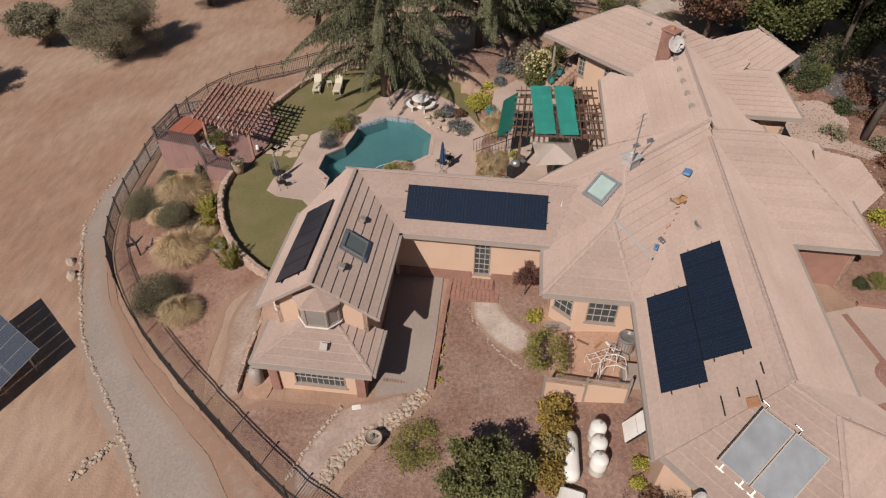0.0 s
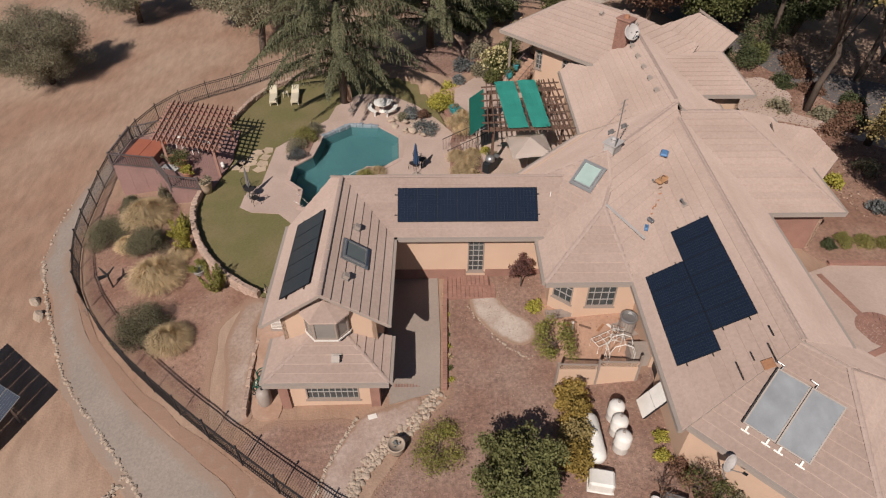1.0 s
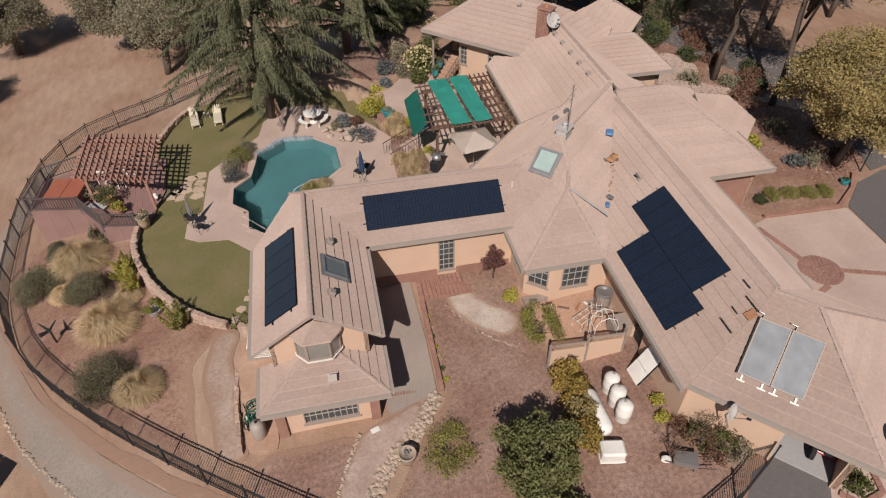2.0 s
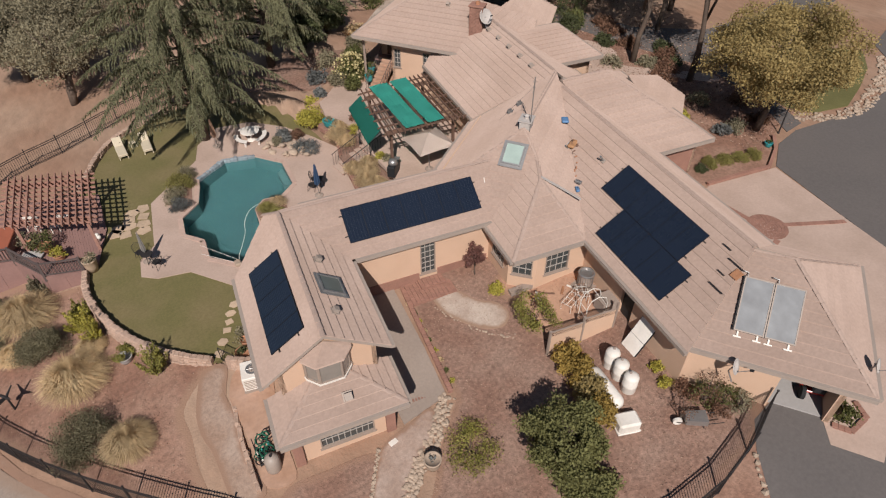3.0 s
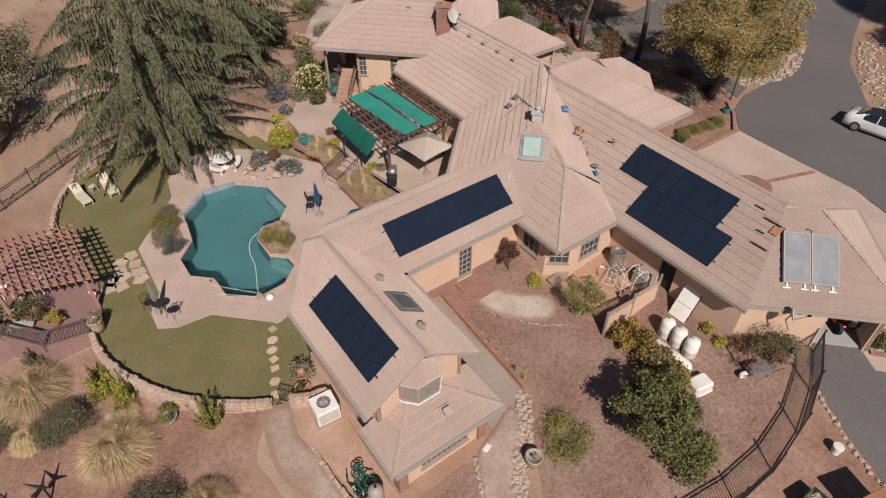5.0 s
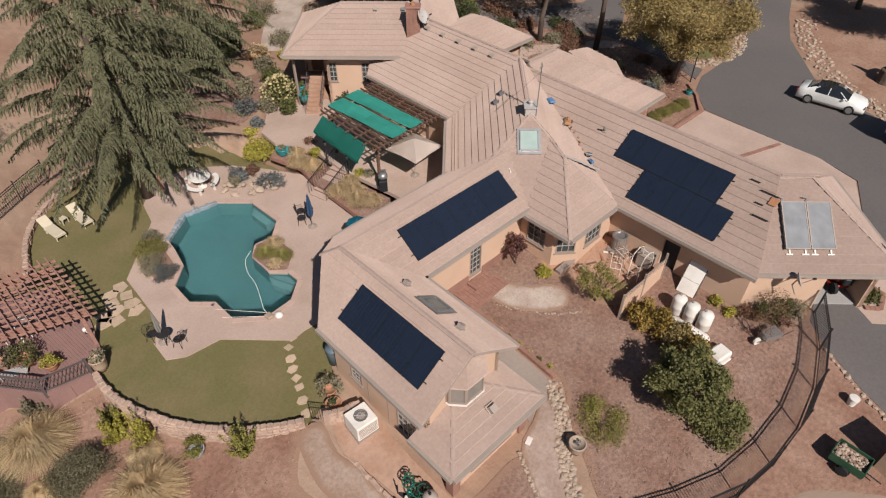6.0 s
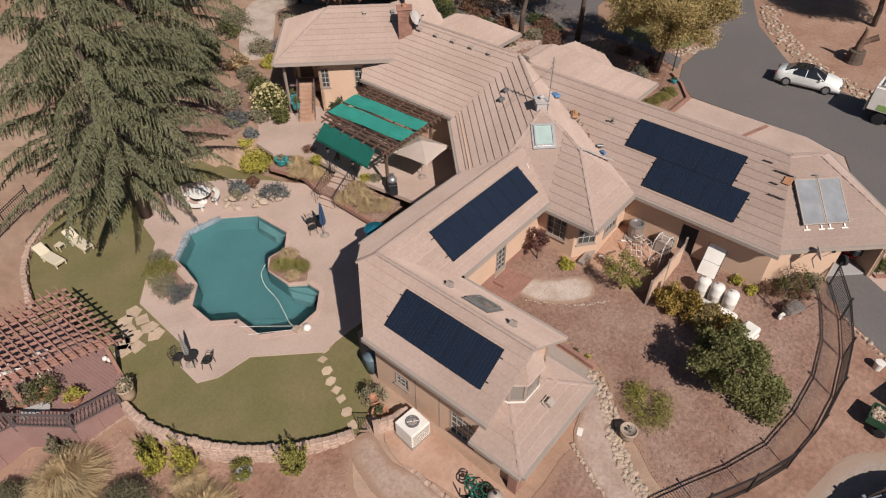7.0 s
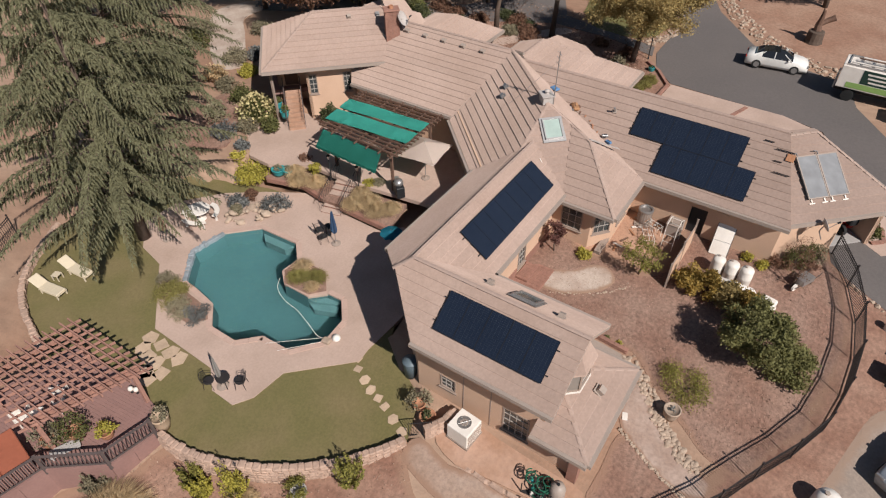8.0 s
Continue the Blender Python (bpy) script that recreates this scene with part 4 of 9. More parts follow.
# north range
wall((6.35, 40.6), (6.35, 32.3), 2.4, 6.1)
wall((6.35, 32.3), (1.6, 27.6), 2.2, 6.1)
m = wall((4.3, 43.3), (8.9, 38.7), 2.6, 7.2, [(0.15, 0.72, 4.85, 6.3), (2.5, 3.07, 4.85, 6.3)])
window(m, 0.15, 0.72, 4.85, 6.3, 2, 4)
window(m, 2.5, 3.07, 4.85, 6.3, 2, 4)
# recessed porch at its western corner
wall((6.0, 45.0), (4.3, 43.3), 2.6, 7.2)
m = wall((4.5, 46.5), (6.0, 45.0), 2.6, 7.2, [(0.5, 1.45, 4.5, 6.6)])
part("porch_door", box(0.5, 1.45, 0.08, 0.14, 4.5, 6.6, m=m), BROWNWOOD, house, "dark brown wooden porch door")
wall((7.0, 49.0), (4.5, 46.5), 2.6, 7.2)
part("porch_post", box(-0.07, 0.07, -0.07, 0.07, 2.9, 7.05, m=Matrix.Translation(H(2.65, 44.95))), TRIM, house, "pale porch post")
wall((14.8, 31), (14.8, 44), 2.4, 6.1)
wall((14.9, 35.7), (16.6, 35.7), 2.4, 6.9)
wall((16.6, 35.7), (16.6, 40.8), 2.4, 6.9)
wall((16.4, 43.0), (19.0, 46.2), 2.4, 5.75)
wall((18.3, 29.3), (20.0, 31.0), 2.4, 5.7)

# ---- solar panels ----
PANELFRAME = material("black_anodised_frame", (0.012, 0.013, 0.017), 0.55, 0.1, 8, 1, 0.0, spec=0.2)


def solar_panel_mesh(w, h):
    fr = bmesh.new()
    t, d = 0.016, 0.04
    box(0, w, 0, t, 0, d, fr)
    box(0, w, h - t, h, 0, d, fr)
    box(0, t, t, h - t, 0, d, fr)
    box(w - t, w, t, h - t, 0, d, fr)
    me1 = bpy.data.meshes.new("frame")
    fr.to_mesh(me1)
    me1.materials.append(PANELFRAME)
    gl = box(t, w - t, t, h - t, 0.008, 0.033)
    me2 = bpy.data.meshes.new("cells")
    gl.to_mesh(me2)
    me2.materials.append(SOLAR)
    return me1, me2


PANEL_W, PANEL_H = 0.990, 1.76
FRAME_MESH, CELL_MESH = solar_panel_mesh(PANEL_W, PANEL_H)


_g = bmesh.new()
for _k in range(1, 6):
    box(PANEL_W * _k / 6 - 0.004, PANEL_W * _k / 6 + 0.004, 0.02, PANEL_H - 0.02, 0.030, 0.0345, _g)
for _k in range(1, 20):
    box(0.02, PANEL_W - 0.02, PANEL_H * _k / 20 - 0.003, PANEL_H * _k / 20 + 0.003, 0.030, 0.0342, _g)
GRID_MESH = bpy.data.meshes.new("cell_grid")
_g.to_mesh(GRID_MESH)
_g.free()
GRID_MESH.materials.append(CELLLINE)


def slope_matrix(a, b, z, up, k=K):
    """Local x along the eave, y up the slope, z out of it."""
    up = Vector(up).normalized()
    y = (H(up.x, up.y) + Vector((0, 0, k))).normalized()
    x = H(up.y, -up.x).normalized()
    z3 = x.cross(y)
    mm = Matrix((x, y, z3)).transposed().to_4x4()
    mm.translation = H(a, b, z)
    return mm


def solar_row(n, a, b, z, up, group):
    """n upright panels from the lower left corner."""
    base = slope_matrix(a, b, z, up)
    t = new("solar_array")
    t.matrix_world = base
    tagged(t, "row of black framed dark blue solar panels above the tiles", "solar array", group)
    for i in range(n):
        ob = part("solar_panel", FRAME_MESH, None, t)
        ob.matrix_local = Matrix.Translation((i * (PANEL_W + 0.003), 0, 0))
        part("glass_sheet", CELL_MESH, None, ob)
        part("cell_grid", GRID_MESH, None, ob)["kind"] = "stuff"
    for y in (0.35, 1.4):
        part("mounting_rail", box(-0.16, n * (PANEL_W + 0.003) + 0.12, y, y + 0.04, -0.07, -0.005), IRON, t)


OFF = 0.14
solar_row(7, -4.88, 23.42, LE + K * 0.57 + OFF, (0, 1), "solar arrays on the roofs")
solar_row(5, -9.72, 23.1, LE + K * 0.68 + OFF, (1, 0), "solar arrays on the roofs")
solar_row(5, 6.54, 19.69, ME + K * 0.49 + OFF, (1, 0), "solar arrays on the roofs")
solar_row(6, 7.988, 21.64, ME + K * 1.938 + OFF, (1, 0), "solar arrays on the roofs")

# ---- plants ----
def leaf_part(name, centres, size, mat, parent, long=1.0, away=None, spread=0.35, label="", seed=0):
    """Many small leaves in one mesh. long: length against width; away: a way for each leaf to point."""
    rng = np.random.default_rng(seed)
    n = len(centres)
    d = rng.normal(size=(n, 3)) if away is None else away + rng.normal(scale=spread, size=(n, 3))
    d /= np.linalg.norm(d, axis=1, keepdims=True) + 1e-9
    o = np.cross(d, rng.normal(size=(n, 3)))
    o /= np.linalg.norm(o, axis=1, keepdims=True) + 1e-9
    s = size * rng.uniform(0.6, 1.3, (n, 1))
    a, b = d * s * long, o * s * 0.5
    bend = np.cross(a, b)
    bend *= 0.25 * s / (np.linalg.norm(bend, axis=1, keepdims=True) + 1e-9)
    v = np.stack([centres - a * 0.5, centres + b + bend, centres + a * 0.5, centres - b + bend], 1).reshape(-1, 3)
    me = bpy.data.meshes.new(name)
    me.vertices.add(4 * n)
    me.vertices.foreach_set("co", v.astype(np.float32).ravel())
    me.loops.add(4 * n)
    me.loops.foreach_set("vertex_index", np.arange(4 * n, dtype=np.int32))
    me.polygons.add(n)
    me.polygons.foreach_set("loop_start", np.arange(0, 4 * n, 4, dtype=np.int32))
    me.update()
    me.validate()
    return part(name, me, mat, parent, label)


def clump_points(rng, clumps, n, r, squash=0.8):
    k = rng.integers(0, len(clumps), n)
    p = rng.normal(size=(n, 3))
    p /= np.linalg.norm(p, axis=1, keepdims=True)
    p *= (rng.uniform(0.15, 1, (n, 1)) ** 0.5) * r * rng.uniform(0.6, 1.15, (n, 1))
    p[:, 2] *= squash
    return clumps[k] + p


def tree(name, x, y, height, radius, mat, leaves, size, label, category="tree", trunk_r=0.22, base=0.35, seed=1, clumps=46, stems=1, group="", loose=0.07, puff=0.33):
    """A broad-leaved tree or large shrub: stem, limbs and a ragged crown."""
    rng = np.random.default_rng(seed)
    rnd = random.Random(seed)
    t = thing(name, (x, y, T(x, y) - 0.05), rnd.uniform(0, 6), label, category, group)
    top = height * 0.62
    for s in range(stems):
        lean = Vector((rnd.uniform(-1, 1), rnd.uniform(-1, 1), 0)) * (0.12 if stems == 1 else 0.4) * radius
        pts = [Vector((0, 0, 0)) + lean * (q ** 1.3) + Vector((rnd.uniform(-1, 1), rnd.uniform(-1, 1), 0)) * 0.05 * height * q + Vector((0, 0, top * q)) for q in (0, 0.25, 0.5, 0.75, 1)]
        part("trunk", tube(pts, trunk_r, sides=8, taper=trunk_r * 0.35), BARK, t, smooth=True)
    C = rng.normal(size=(clumps, 3))
    C /= np.linalg.norm(C, axis=1, keepdims=True)
    C *= rng.uniform(0.35, 1.0, (clumps, 1)) ** 0.6
    C[:, 2] = np.where(C[:, 2] < 0, C[:, 2] * 0.75, C[:, 2])
    ch = height * (1 - base) / 2
    C = C * [radius * 0.82, radius * 0.82, ch * 0.85] + [0, 0, height * base + ch]
    C[:, :2] += rng.normal(scale=radius * loose, size=(clumps, 2))
    for i in rng.choice(clumps, min(clumps, 9), replace=False):
        c = Vector(C[i])
        s = Vector((0, 0, top * rnd.uniform(0.45, 0.95)))
        mid = s.lerp(c, 0.5) + Vector((0, 0, 0.08 * height))
        part("limb", tube([s, mid, c], trunk_r * 0.4, sides=6, taper=trunk_r * 0.1), BARK, t, smooth=True)
    P = clump_points(rng, C, leaves, radius * puff)
    P[:, 2] = np.maximum(P[:, 2], 0.06)
    crown = leaf_part("crown", P, size, mat, t, long=1.5, seed=seed + 7)
    crown["kind"] = "stuff"
    return t


def shrub(name, x, y, radius, height, mat, leaves, size, label, category="shrub", seed=1, z=None, group="", long=1.5):
    rng = np.random.default_rng(seed)
    rnd = random.Random(seed)
    t = thing(name, (x, y, (T(x, y) if z is None else z) - 0.03), rnd.uniform(0, 6), label, category, group)
    n = 22
    C = rng.normal(size=(n, 3))
    C /= np.linalg.norm(C, axis=1, keepdims=True)
    C[:, 2] = np.abs(C[:, 2])
    C *= rng.uniform(0.3, 1.0, (n, 1)) ** 0.5
    C = C * [radius * 0.8, radius * 0.8, height * 0.75] + [0, 0, height * 0.15]
    bm = bmesh.new()
    for i in range(7):
        tube([(0, 0, 0), Vector(C[i]) * 0.5 + Vector((0, 0, height * 0.1)), Vector(C[i])], 0.035, bm, sides=5, taper=0.01)
    part("stem", bm, BARK, t)["kind"] = "stuff"
    P = clump_points(rng, C, leaves, radius * 0.42)
    P[:, 2] = np.maximum(P[:, 2], 0.03)
    part_ob = leaf_part("foliage", P, size, mat, t, long=long, seed=seed + 3)
    part_ob["kind"] = "stuff"
    return t


def grass_tuft(name, x, y, radius, height, mat, blades, label, seed=1, z=None, group="", category="ornamental grass", width=0.03):
    """Arching blades from one root."""
    rng = np.random.default_rng(seed)
    t = thing(name, (x, y, (T(x, y) if z is None else z) - 0.03), 0, label, category, group)
    ang = rng.uniform(0, 2 * np.pi, blades)
    out = radius * rng.uniform(0.15, 1.05, blades)
    h = height * rng.uniform(0.55, 1.1, blades) * (1.05 - 0.45 * out / radius)
    r0 = radius * 0.22 * rng.uniform(0, 1, blades)
    ca, sa = np.cos(ang), np.sin(ang)
    side = np.stack([-sa, ca, np.zeros(blades)], 1) * width * rng.uniform(0.6, 1.4, (blades, 1))
    twist = np.stack([np.zeros(blades), np.zeros(blades), np.ones(blades)], 1) * width * rng.uniform(-0.6, 0.6, (blades, 1))
    side = side + twist
    rows = []
    for f, g in ((0.0, 0.0), (0.3, 0.62), (0.7, 0.98), (1.0, 0.86)):
        rows.append(np.stack([ca * (r0 + (out - r0) * f), sa * (r0 + (out - r0) * f), h * g], 1))
    v, q = [], []
    for k, p in enumerate(rows):
        w = (1 - 0.28 * k)
        v += [p - side * w, p + side * w]
    V = np.stack(v, 1).reshape(-1, 3)
    b = np.arange(blades)[:, None] * 8
    F = np.concatenate([b + np.array([2 * k, 2 * k + 1, 2 * k + 3, 2 * k + 2]) for k in range(3)], 0)
    me = bpy.data.meshes.new("blades")
    me.from_pydata(V.tolist(), [], F.tolist())
    part("blades", me, mat, t)["kind"] = "stuff"
    return t


def cedar(x, y, height, radius, label, seed, first=2.9):
    """A conifer with tiers of long boughs; hanging sprays line both sides of each bough."""
    rng = np.random.default_rng(seed)
    rnd = random.Random(seed)
    t = thing("cedar_tree", (x, y, T(x, y) - 0.1), 0, label, "tree", "cedars behind the pool")
    part("trunk", tube([(0, 0, 0), (0.1, 0.1, height * 0.4), (0, 0.15, height)], 0.36, sides=10, taper=0.05), BARK, t, smooth=True)
    cen, way = [], []
    z = first
    while z < height - 0.3:
        f = z / height
        reach = radius * (1 - f) ** 0.50 * min(1.0, 0.58 + 0.42 * (z - first) / 2.4)
        n = max(5, int(9.5 * (1 - 0.35 * f)))
        a0 = rnd.uniform(0, 6.28)
        for i in range(n):
            a = a0 + 6.283 * i / n + rnd.uniform(-0.3, 0.3)
            open_side = max(0.0, 0.6 * math.cos(a) - 0.8 * math.sin(a)) * max(0.0, 1 - (z - first) / 5)
            L = max(0.7, reach * rnd.uniform(0.66, 1.14) * (1 - 0.25 * open_side))
            turn = rnd.uniform(-0.18, 0.18)
            d = np.array([math.cos(a), math.sin(a), 0.0])
            sidev = np.array([-d[1], d[0], 0.0])
            rise = rnd.uniform(0.10, 0.26) * L
            droop = rnd.uniform(0.22, 0.34) * L
            zz = z + rnd.uniform(-0.3, 0.3)

            def at(s):
                return d * (L * s) + sidev * (turn * L * s * s) + np.array([0, 0, zz + rise * math.sin(s * 2.2) - droop * s * s])
            if z < height * 0.75:
                part("bough", tube([at(0), at(0.35), at(0.7), at(0.97)], 0.075 * (1 - 0.6 * f), sides=5, taper=0.012, caps=False), BARK, t)
            s = 0.14
            while s < 1.0:
                base = at(s)
                tw = (0.42 + 0.58 * math.sin(min(s + 0.12, 1.0) * 2.75)) * min(1.0, L / 4.0 + 0.25) * rnd.uniform(0.65, 1.25) * (1 - 0.7 * s ** 4)
                for sg in (-1, 1):
                    m = max(6, int(tw / 0.020))
                    q = (np.arange(m) + rng.uniform(0, 1, m))[:, None] / m
                    fwd = rnd.uniform(0.35, 0.75)
                    dirv = sidev * sg * 0.62 + d * fwd
                    p = base + dirv * (q - 0.35 * q * q) * tw + np.array([0, 0, -1.0]) * (0.04 * q + 0.85 * q ** 1.7) * tw
                    p += rng.normal(scale=0.024, size=(m, 3)) * (1.25 - 0.8 * q)
                    cen.append(p)
                    way.append(dirv * (1 - 0.7 * q) + np.array([0, 0, -1.0]) * (0.08 + 1.0 * q))
                s += 0.19 / L * rnd.uniform(0.75, 1.3)
            # needles along the bough itself
            m = int(L / 0.05)
            q = rng.uniform(0.1, 1.02, m)
            cen.append(np.array([at(v) for v in q]) + rng.normal(scale=0.05, size=(m, 3)))
            way.append(np.repeat((d + np.array([0, 0, -0.1]))[None], m, 0))
        z += 0.98 + 0.1 * f
    cen, way = np.concatenate(cen), np.concatenate(way)
    fo = leaf_part("needles", cen, 0.042, CEDAR, t, long=4.6, away=way, spread=0.22, seed=seed + 5)
    fo["kind"] = "stuff"
    return t


cedar(-4.6, 44.5, 15.4, 9.9, "tall grey-green cedar with drooping boughs at the lawn's edge", 11)
cedar(3.0, 51.9, 17.0, 10.6, "tall dark cedar behind the terrace planting", 23)

# ---- rocks ----
def rock_mesh(seed, sub=1, squash=0.65):
    rnd = random.Random(seed)
    bm = bmesh.new()
    bmesh.ops.create_icosphere(bm, subdivisions=sub, radius=0.5)
    off = Vector((rnd.uniform(0, 50), rnd.uniform(0, 50), 0))
    for v in bm.verts:
        v.co *= 1 + 0.35 * noise.noise(v.co * 2.2 + off)
        v.co.z *= squash
    me = bpy.data.meshes.new("stone")
    bm.to_mesh(me)
    bm.free()
    me.materials.append(STONE)
    return me


ROCKS = [rock_mesh(s, 2) for s in range(6)]
PEBBLES = [rock_mesh(s + 20, 1) for s in range(5)]


def scatter_stones(owner, spots, meshes, rnd, lo, hi, sink=0.2):
    for x, y, z in spots:
        ob = new("stone", rnd.choice(meshes))
        s = rnd.uniform(lo, hi)
        ob.matrix_world = Matrix.Translation((x, y, z + s * (0.32 - sink))) @ Euler((rnd.uniform(-0.3, 0.3), rnd.uniform(-0.3, 0.3), rnd.uniform(0, 6.28))).to_matrix().to_4x4() @ Matrix.Diagonal((s * rnd.uniform(0.8, 1.3), s * rnd.uniform(0.7, 1.1), s, 1))
        ob.parent = owner


def stone_row(name, line, step, lo, hi, label, seed, width=0.0, meshes=PEBBLES):
    rnd = random.Random(seed)
    t = thing(name, (0, 0, 0), 0, label, "stones")
    spots = []
    P = smooth_line([(*p, 0) for p in line], 8)
    carry = 0
    for a, b in zip(P, P[1:]):
        L = (b - a).length
        s = carry
        while s < L:
            c = a + (b - a) * (s / L)
            o = rnd.uniform(-width, width)
            n = (b - a).normalized()
            x, y = c.x - n.y * o, c.y + n.x * o
            spots.append((x, y, T(x, y)))
            s += step * rnd.uniform(0.8, 1.2)
        carry = s - L
    scatter_stones(t, spots, meshes, rnd, lo, hi)
    return t


stone_row("stone_edging", [(-24.5, 32.4), (-22.7, 28.0), (-21.2, 24.9), (-19.5, 21.6), (-16.5, 17.6), (-14.6, 15.1), (-12.9, 12.4)], 0.24, 0.16, 0.36, "row of small pale stones edging the gravel track", 5, 0.05)
stone_row("stone_edging", [(-24.6, 38.5), (-24.7, 35.0), (-24.5, 32.6)], 0.45, 0.12, 0.26, "scattered small pale stones edging the gravel track", 6, 0.1)
stone_row("stone_pile", [(-16.6, 13.6), (-15.6, 14.5), (-14.8, 15.3)], 0.08, 0.12, 0.34, "loose heap of pale rubble beside the track", 7, 0.30)
stone_row("stone_border", [(-0.7, 16.75), (-1.4, 16.1), (-2.2, 15.3), (-3.2, 14.65), (-3.9, 14.2), (-4.5, 13.4), (-5.0, 12.6)], 0.026, 0.13, 0.29, "rough tan fieldstones bordering the south path", 8, 0.34, ROCKS)
stone_row("stone_border", [(-4.6, 16.0), (-5.1, 15.3), (-5.6, 14.5), (-6.1, 13.6), (-6.5, 12.7)], 0.10, 0.13, 0.28, "narrow line of tan stones edging the south path", 9, 0.06)
stone_row("stone_border", [(1.3, 21.4), (1.7, 20.4), (2.5, 19.1), (3.4, 18.0), (4.0, 17.8)], 0.16, 0.09, 0.2, "small stones edging the garden path", 10, 0.10)
stone_row("stone_edging", [(8.4, 7.4), (7.1, 5.4), (6.2, 3.4), (5.8, 0.5)], 0.3, 0.2, 0.34, "row of stones along the asphalt edge", 12, 0.05)
stone_row("stone_edging", [(32.4, 23.7), (33.8, 22.7), (36.9, 21.9), (40.5, 22.9), (43.5, 24.1), (45.6, 25.9)], 0.055, 0.16, 0.4, "band of pale cobbles edging the grass island", 13, 0.5)
stone_row("stone_edging", [(32.6, 8.6), (33.9, 11.0), (35.5, 13.2), (37.8, 15.2), (41, 17.2), (46, 19.2)], 0.072, 0.16, 0.42, "band of pale rubble along the driveway bank", 14, 0.9)
stone_row("loose_stone", [(-23.6, 28.5), (-22.7, 26.7)], 1.9, 0.7, 0.9, "large flat pale boulders beside the track", 15, 0.0, ROCKS)


def waterfall_rocks():
    rnd = random.Random(31)
    t = thing("rock_garden", (0, 0, 0), 0, "grey and tan boulders of the pool waterfall", "rocks")
    for i in range(46):
        a = rnd.uniform(0, 1)
        x, y = -1.0 + 2.3 * a + rnd.uniform(-0.5, 0.5), 41.2 - 2.2 * a + rnd.uniform(-0.8, 0.8)
        s = rnd.uniform(0.25, 0.75)
        scatter_stones(t, [(x, y, LEVEL + rnd.uniform(0, 0.25))], ROCKS, rnd, s * 0.62, s * 0.62 + 0.1, sink=0.1)


waterfall_rocks()


# ---- retaining walls ----
def block_mesh(seed):
    rnd = random.Random(seed)
    bm = box(-0.5, 0.5, -0.5, 0.5, -0.5, 0.5)
    bmesh.ops.bevel(bm, geom=bm.edges[:], offset=0.16, segments=1, affect='EDGES')
    for v in bm.verts:
        v.co += Vector((rnd.uniform(-1, 1), rnd.uniform(-1, 1), rnd.uniform(-1, 1))) * 0.085
    me = bpy.data.meshes.new("stone_block")
    bm.to_mesh(me)
    bm.free()
    me.materials.append(WALLSTONE)
    return me


BLOCKS = [block_mesh(s) for s in range(5)]


def stone_wall(line, top, label, seed, depth=0.32, courses=6, size=0.30, h=0.20):
    rnd = random.Random(seed)
    t = thing("garden_wall", (0, 0, 0), 0, label, "wall")
    P = smooth_line([(*p, 0) for p in line], 10)
    core = bmesh.new()
    left, right = [], []
    for i, p in enumerate(P):
        d = (P[min(i + 1, len(P) - 1)] - P[max(i - 1, 0)]).normalized()
        n = Vector((-d.y, d.x, 0))
        left.append(p + n * depth * 0.40)
        right.append(p - n * depth * 0.40)
    rings = [[core.verts.new((q.x, q.y, z)) for q, z in ((l, top - 0.04), (r, top - 0.04), (r, top - courses * h - 0.4), (l, top - courses * h - 0.4))] for l, r in zip(left, right)]
    for a, b in zip(rings, rings[1:]):
        for k in range(4):
            core.faces.new((a[k], b[k], b[(k + 1) % 4], a[(k + 1) % 4]))
    core.faces.new(rings[0])
    core.faces.new(rings[-1][::-1])
    bmesh.ops.recalc_face_normals(core, faces=core.faces[:])
    part("mortar", core, WALLSTONE, t)
    total = sum((b - a).length for a, b in zip(P, P[1:]))
    for c in range(courses):
        s = rnd.uniform(0, size)
        while s < total:
            L = size * rnd.uniform(0.75, 1.35)
            q = s + L / 2
            for a, b in zip(P, P[1:]):
                seg = (b - a).length
                if q <= seg:
                    break
                q -= seg
            d = (b - a).normalized()
            p = a + d * min(q, seg)
            ob = new("stone_block", rnd.choice(BLOCKS))
            ob.matrix_world = Matrix.Translation((p.x, p.y, top - h * (c + 0.5))) @ Matrix.Rotation(math.atan2(d.y, d.x) + rnd.uniform(-0.12, 0.12), 4, 'Z') @ Matrix.Diagonal((L * 1.02, depth * rnd.uniform(0.9, 1.14), h * rnd.uniform(0.9, 1.15), 1))
            ob.parent = t
            s += L
    return t


stone_wall(WALL_LINE, LEVEL + 0.40, "curved low wall of tan rough stone round the lawn", 3)
stone_wall(WALL_NORTH, LEVEL + 0.40, "curved low wall of tan rough stone behind the loungers", 4, courses=4)
stone_wall([(-8.9, 23.5), (-8.3, 23.0), (-7.6, 22.7)], 2.6, "short tan stone wall beside the garden gate", 6, courses=4)

# ---- fence ----
FENCE = [(10.3, 8.5), (9.0, 7.9), (6.8, 7.25), (4.4, 7.0), (1.6, 7.35), (-1.2, 8.3), (-4.6, 10.65), (-6.7, 12.1), (-11.4, 16.45), (-15.7, 21.0), (-18.6, 24.8), (-20.5, 27.9), (-21.5, 30.6), (-22.2, 33.8), (-22.4, 38.0), (-22.3, 42.0),
         (-21.2, 46.4), (-19.0, 49.3), (-16.3, 50.1), (-14.1, 50.2), (-11.2, 51.0), (-7.5, 52.2)]


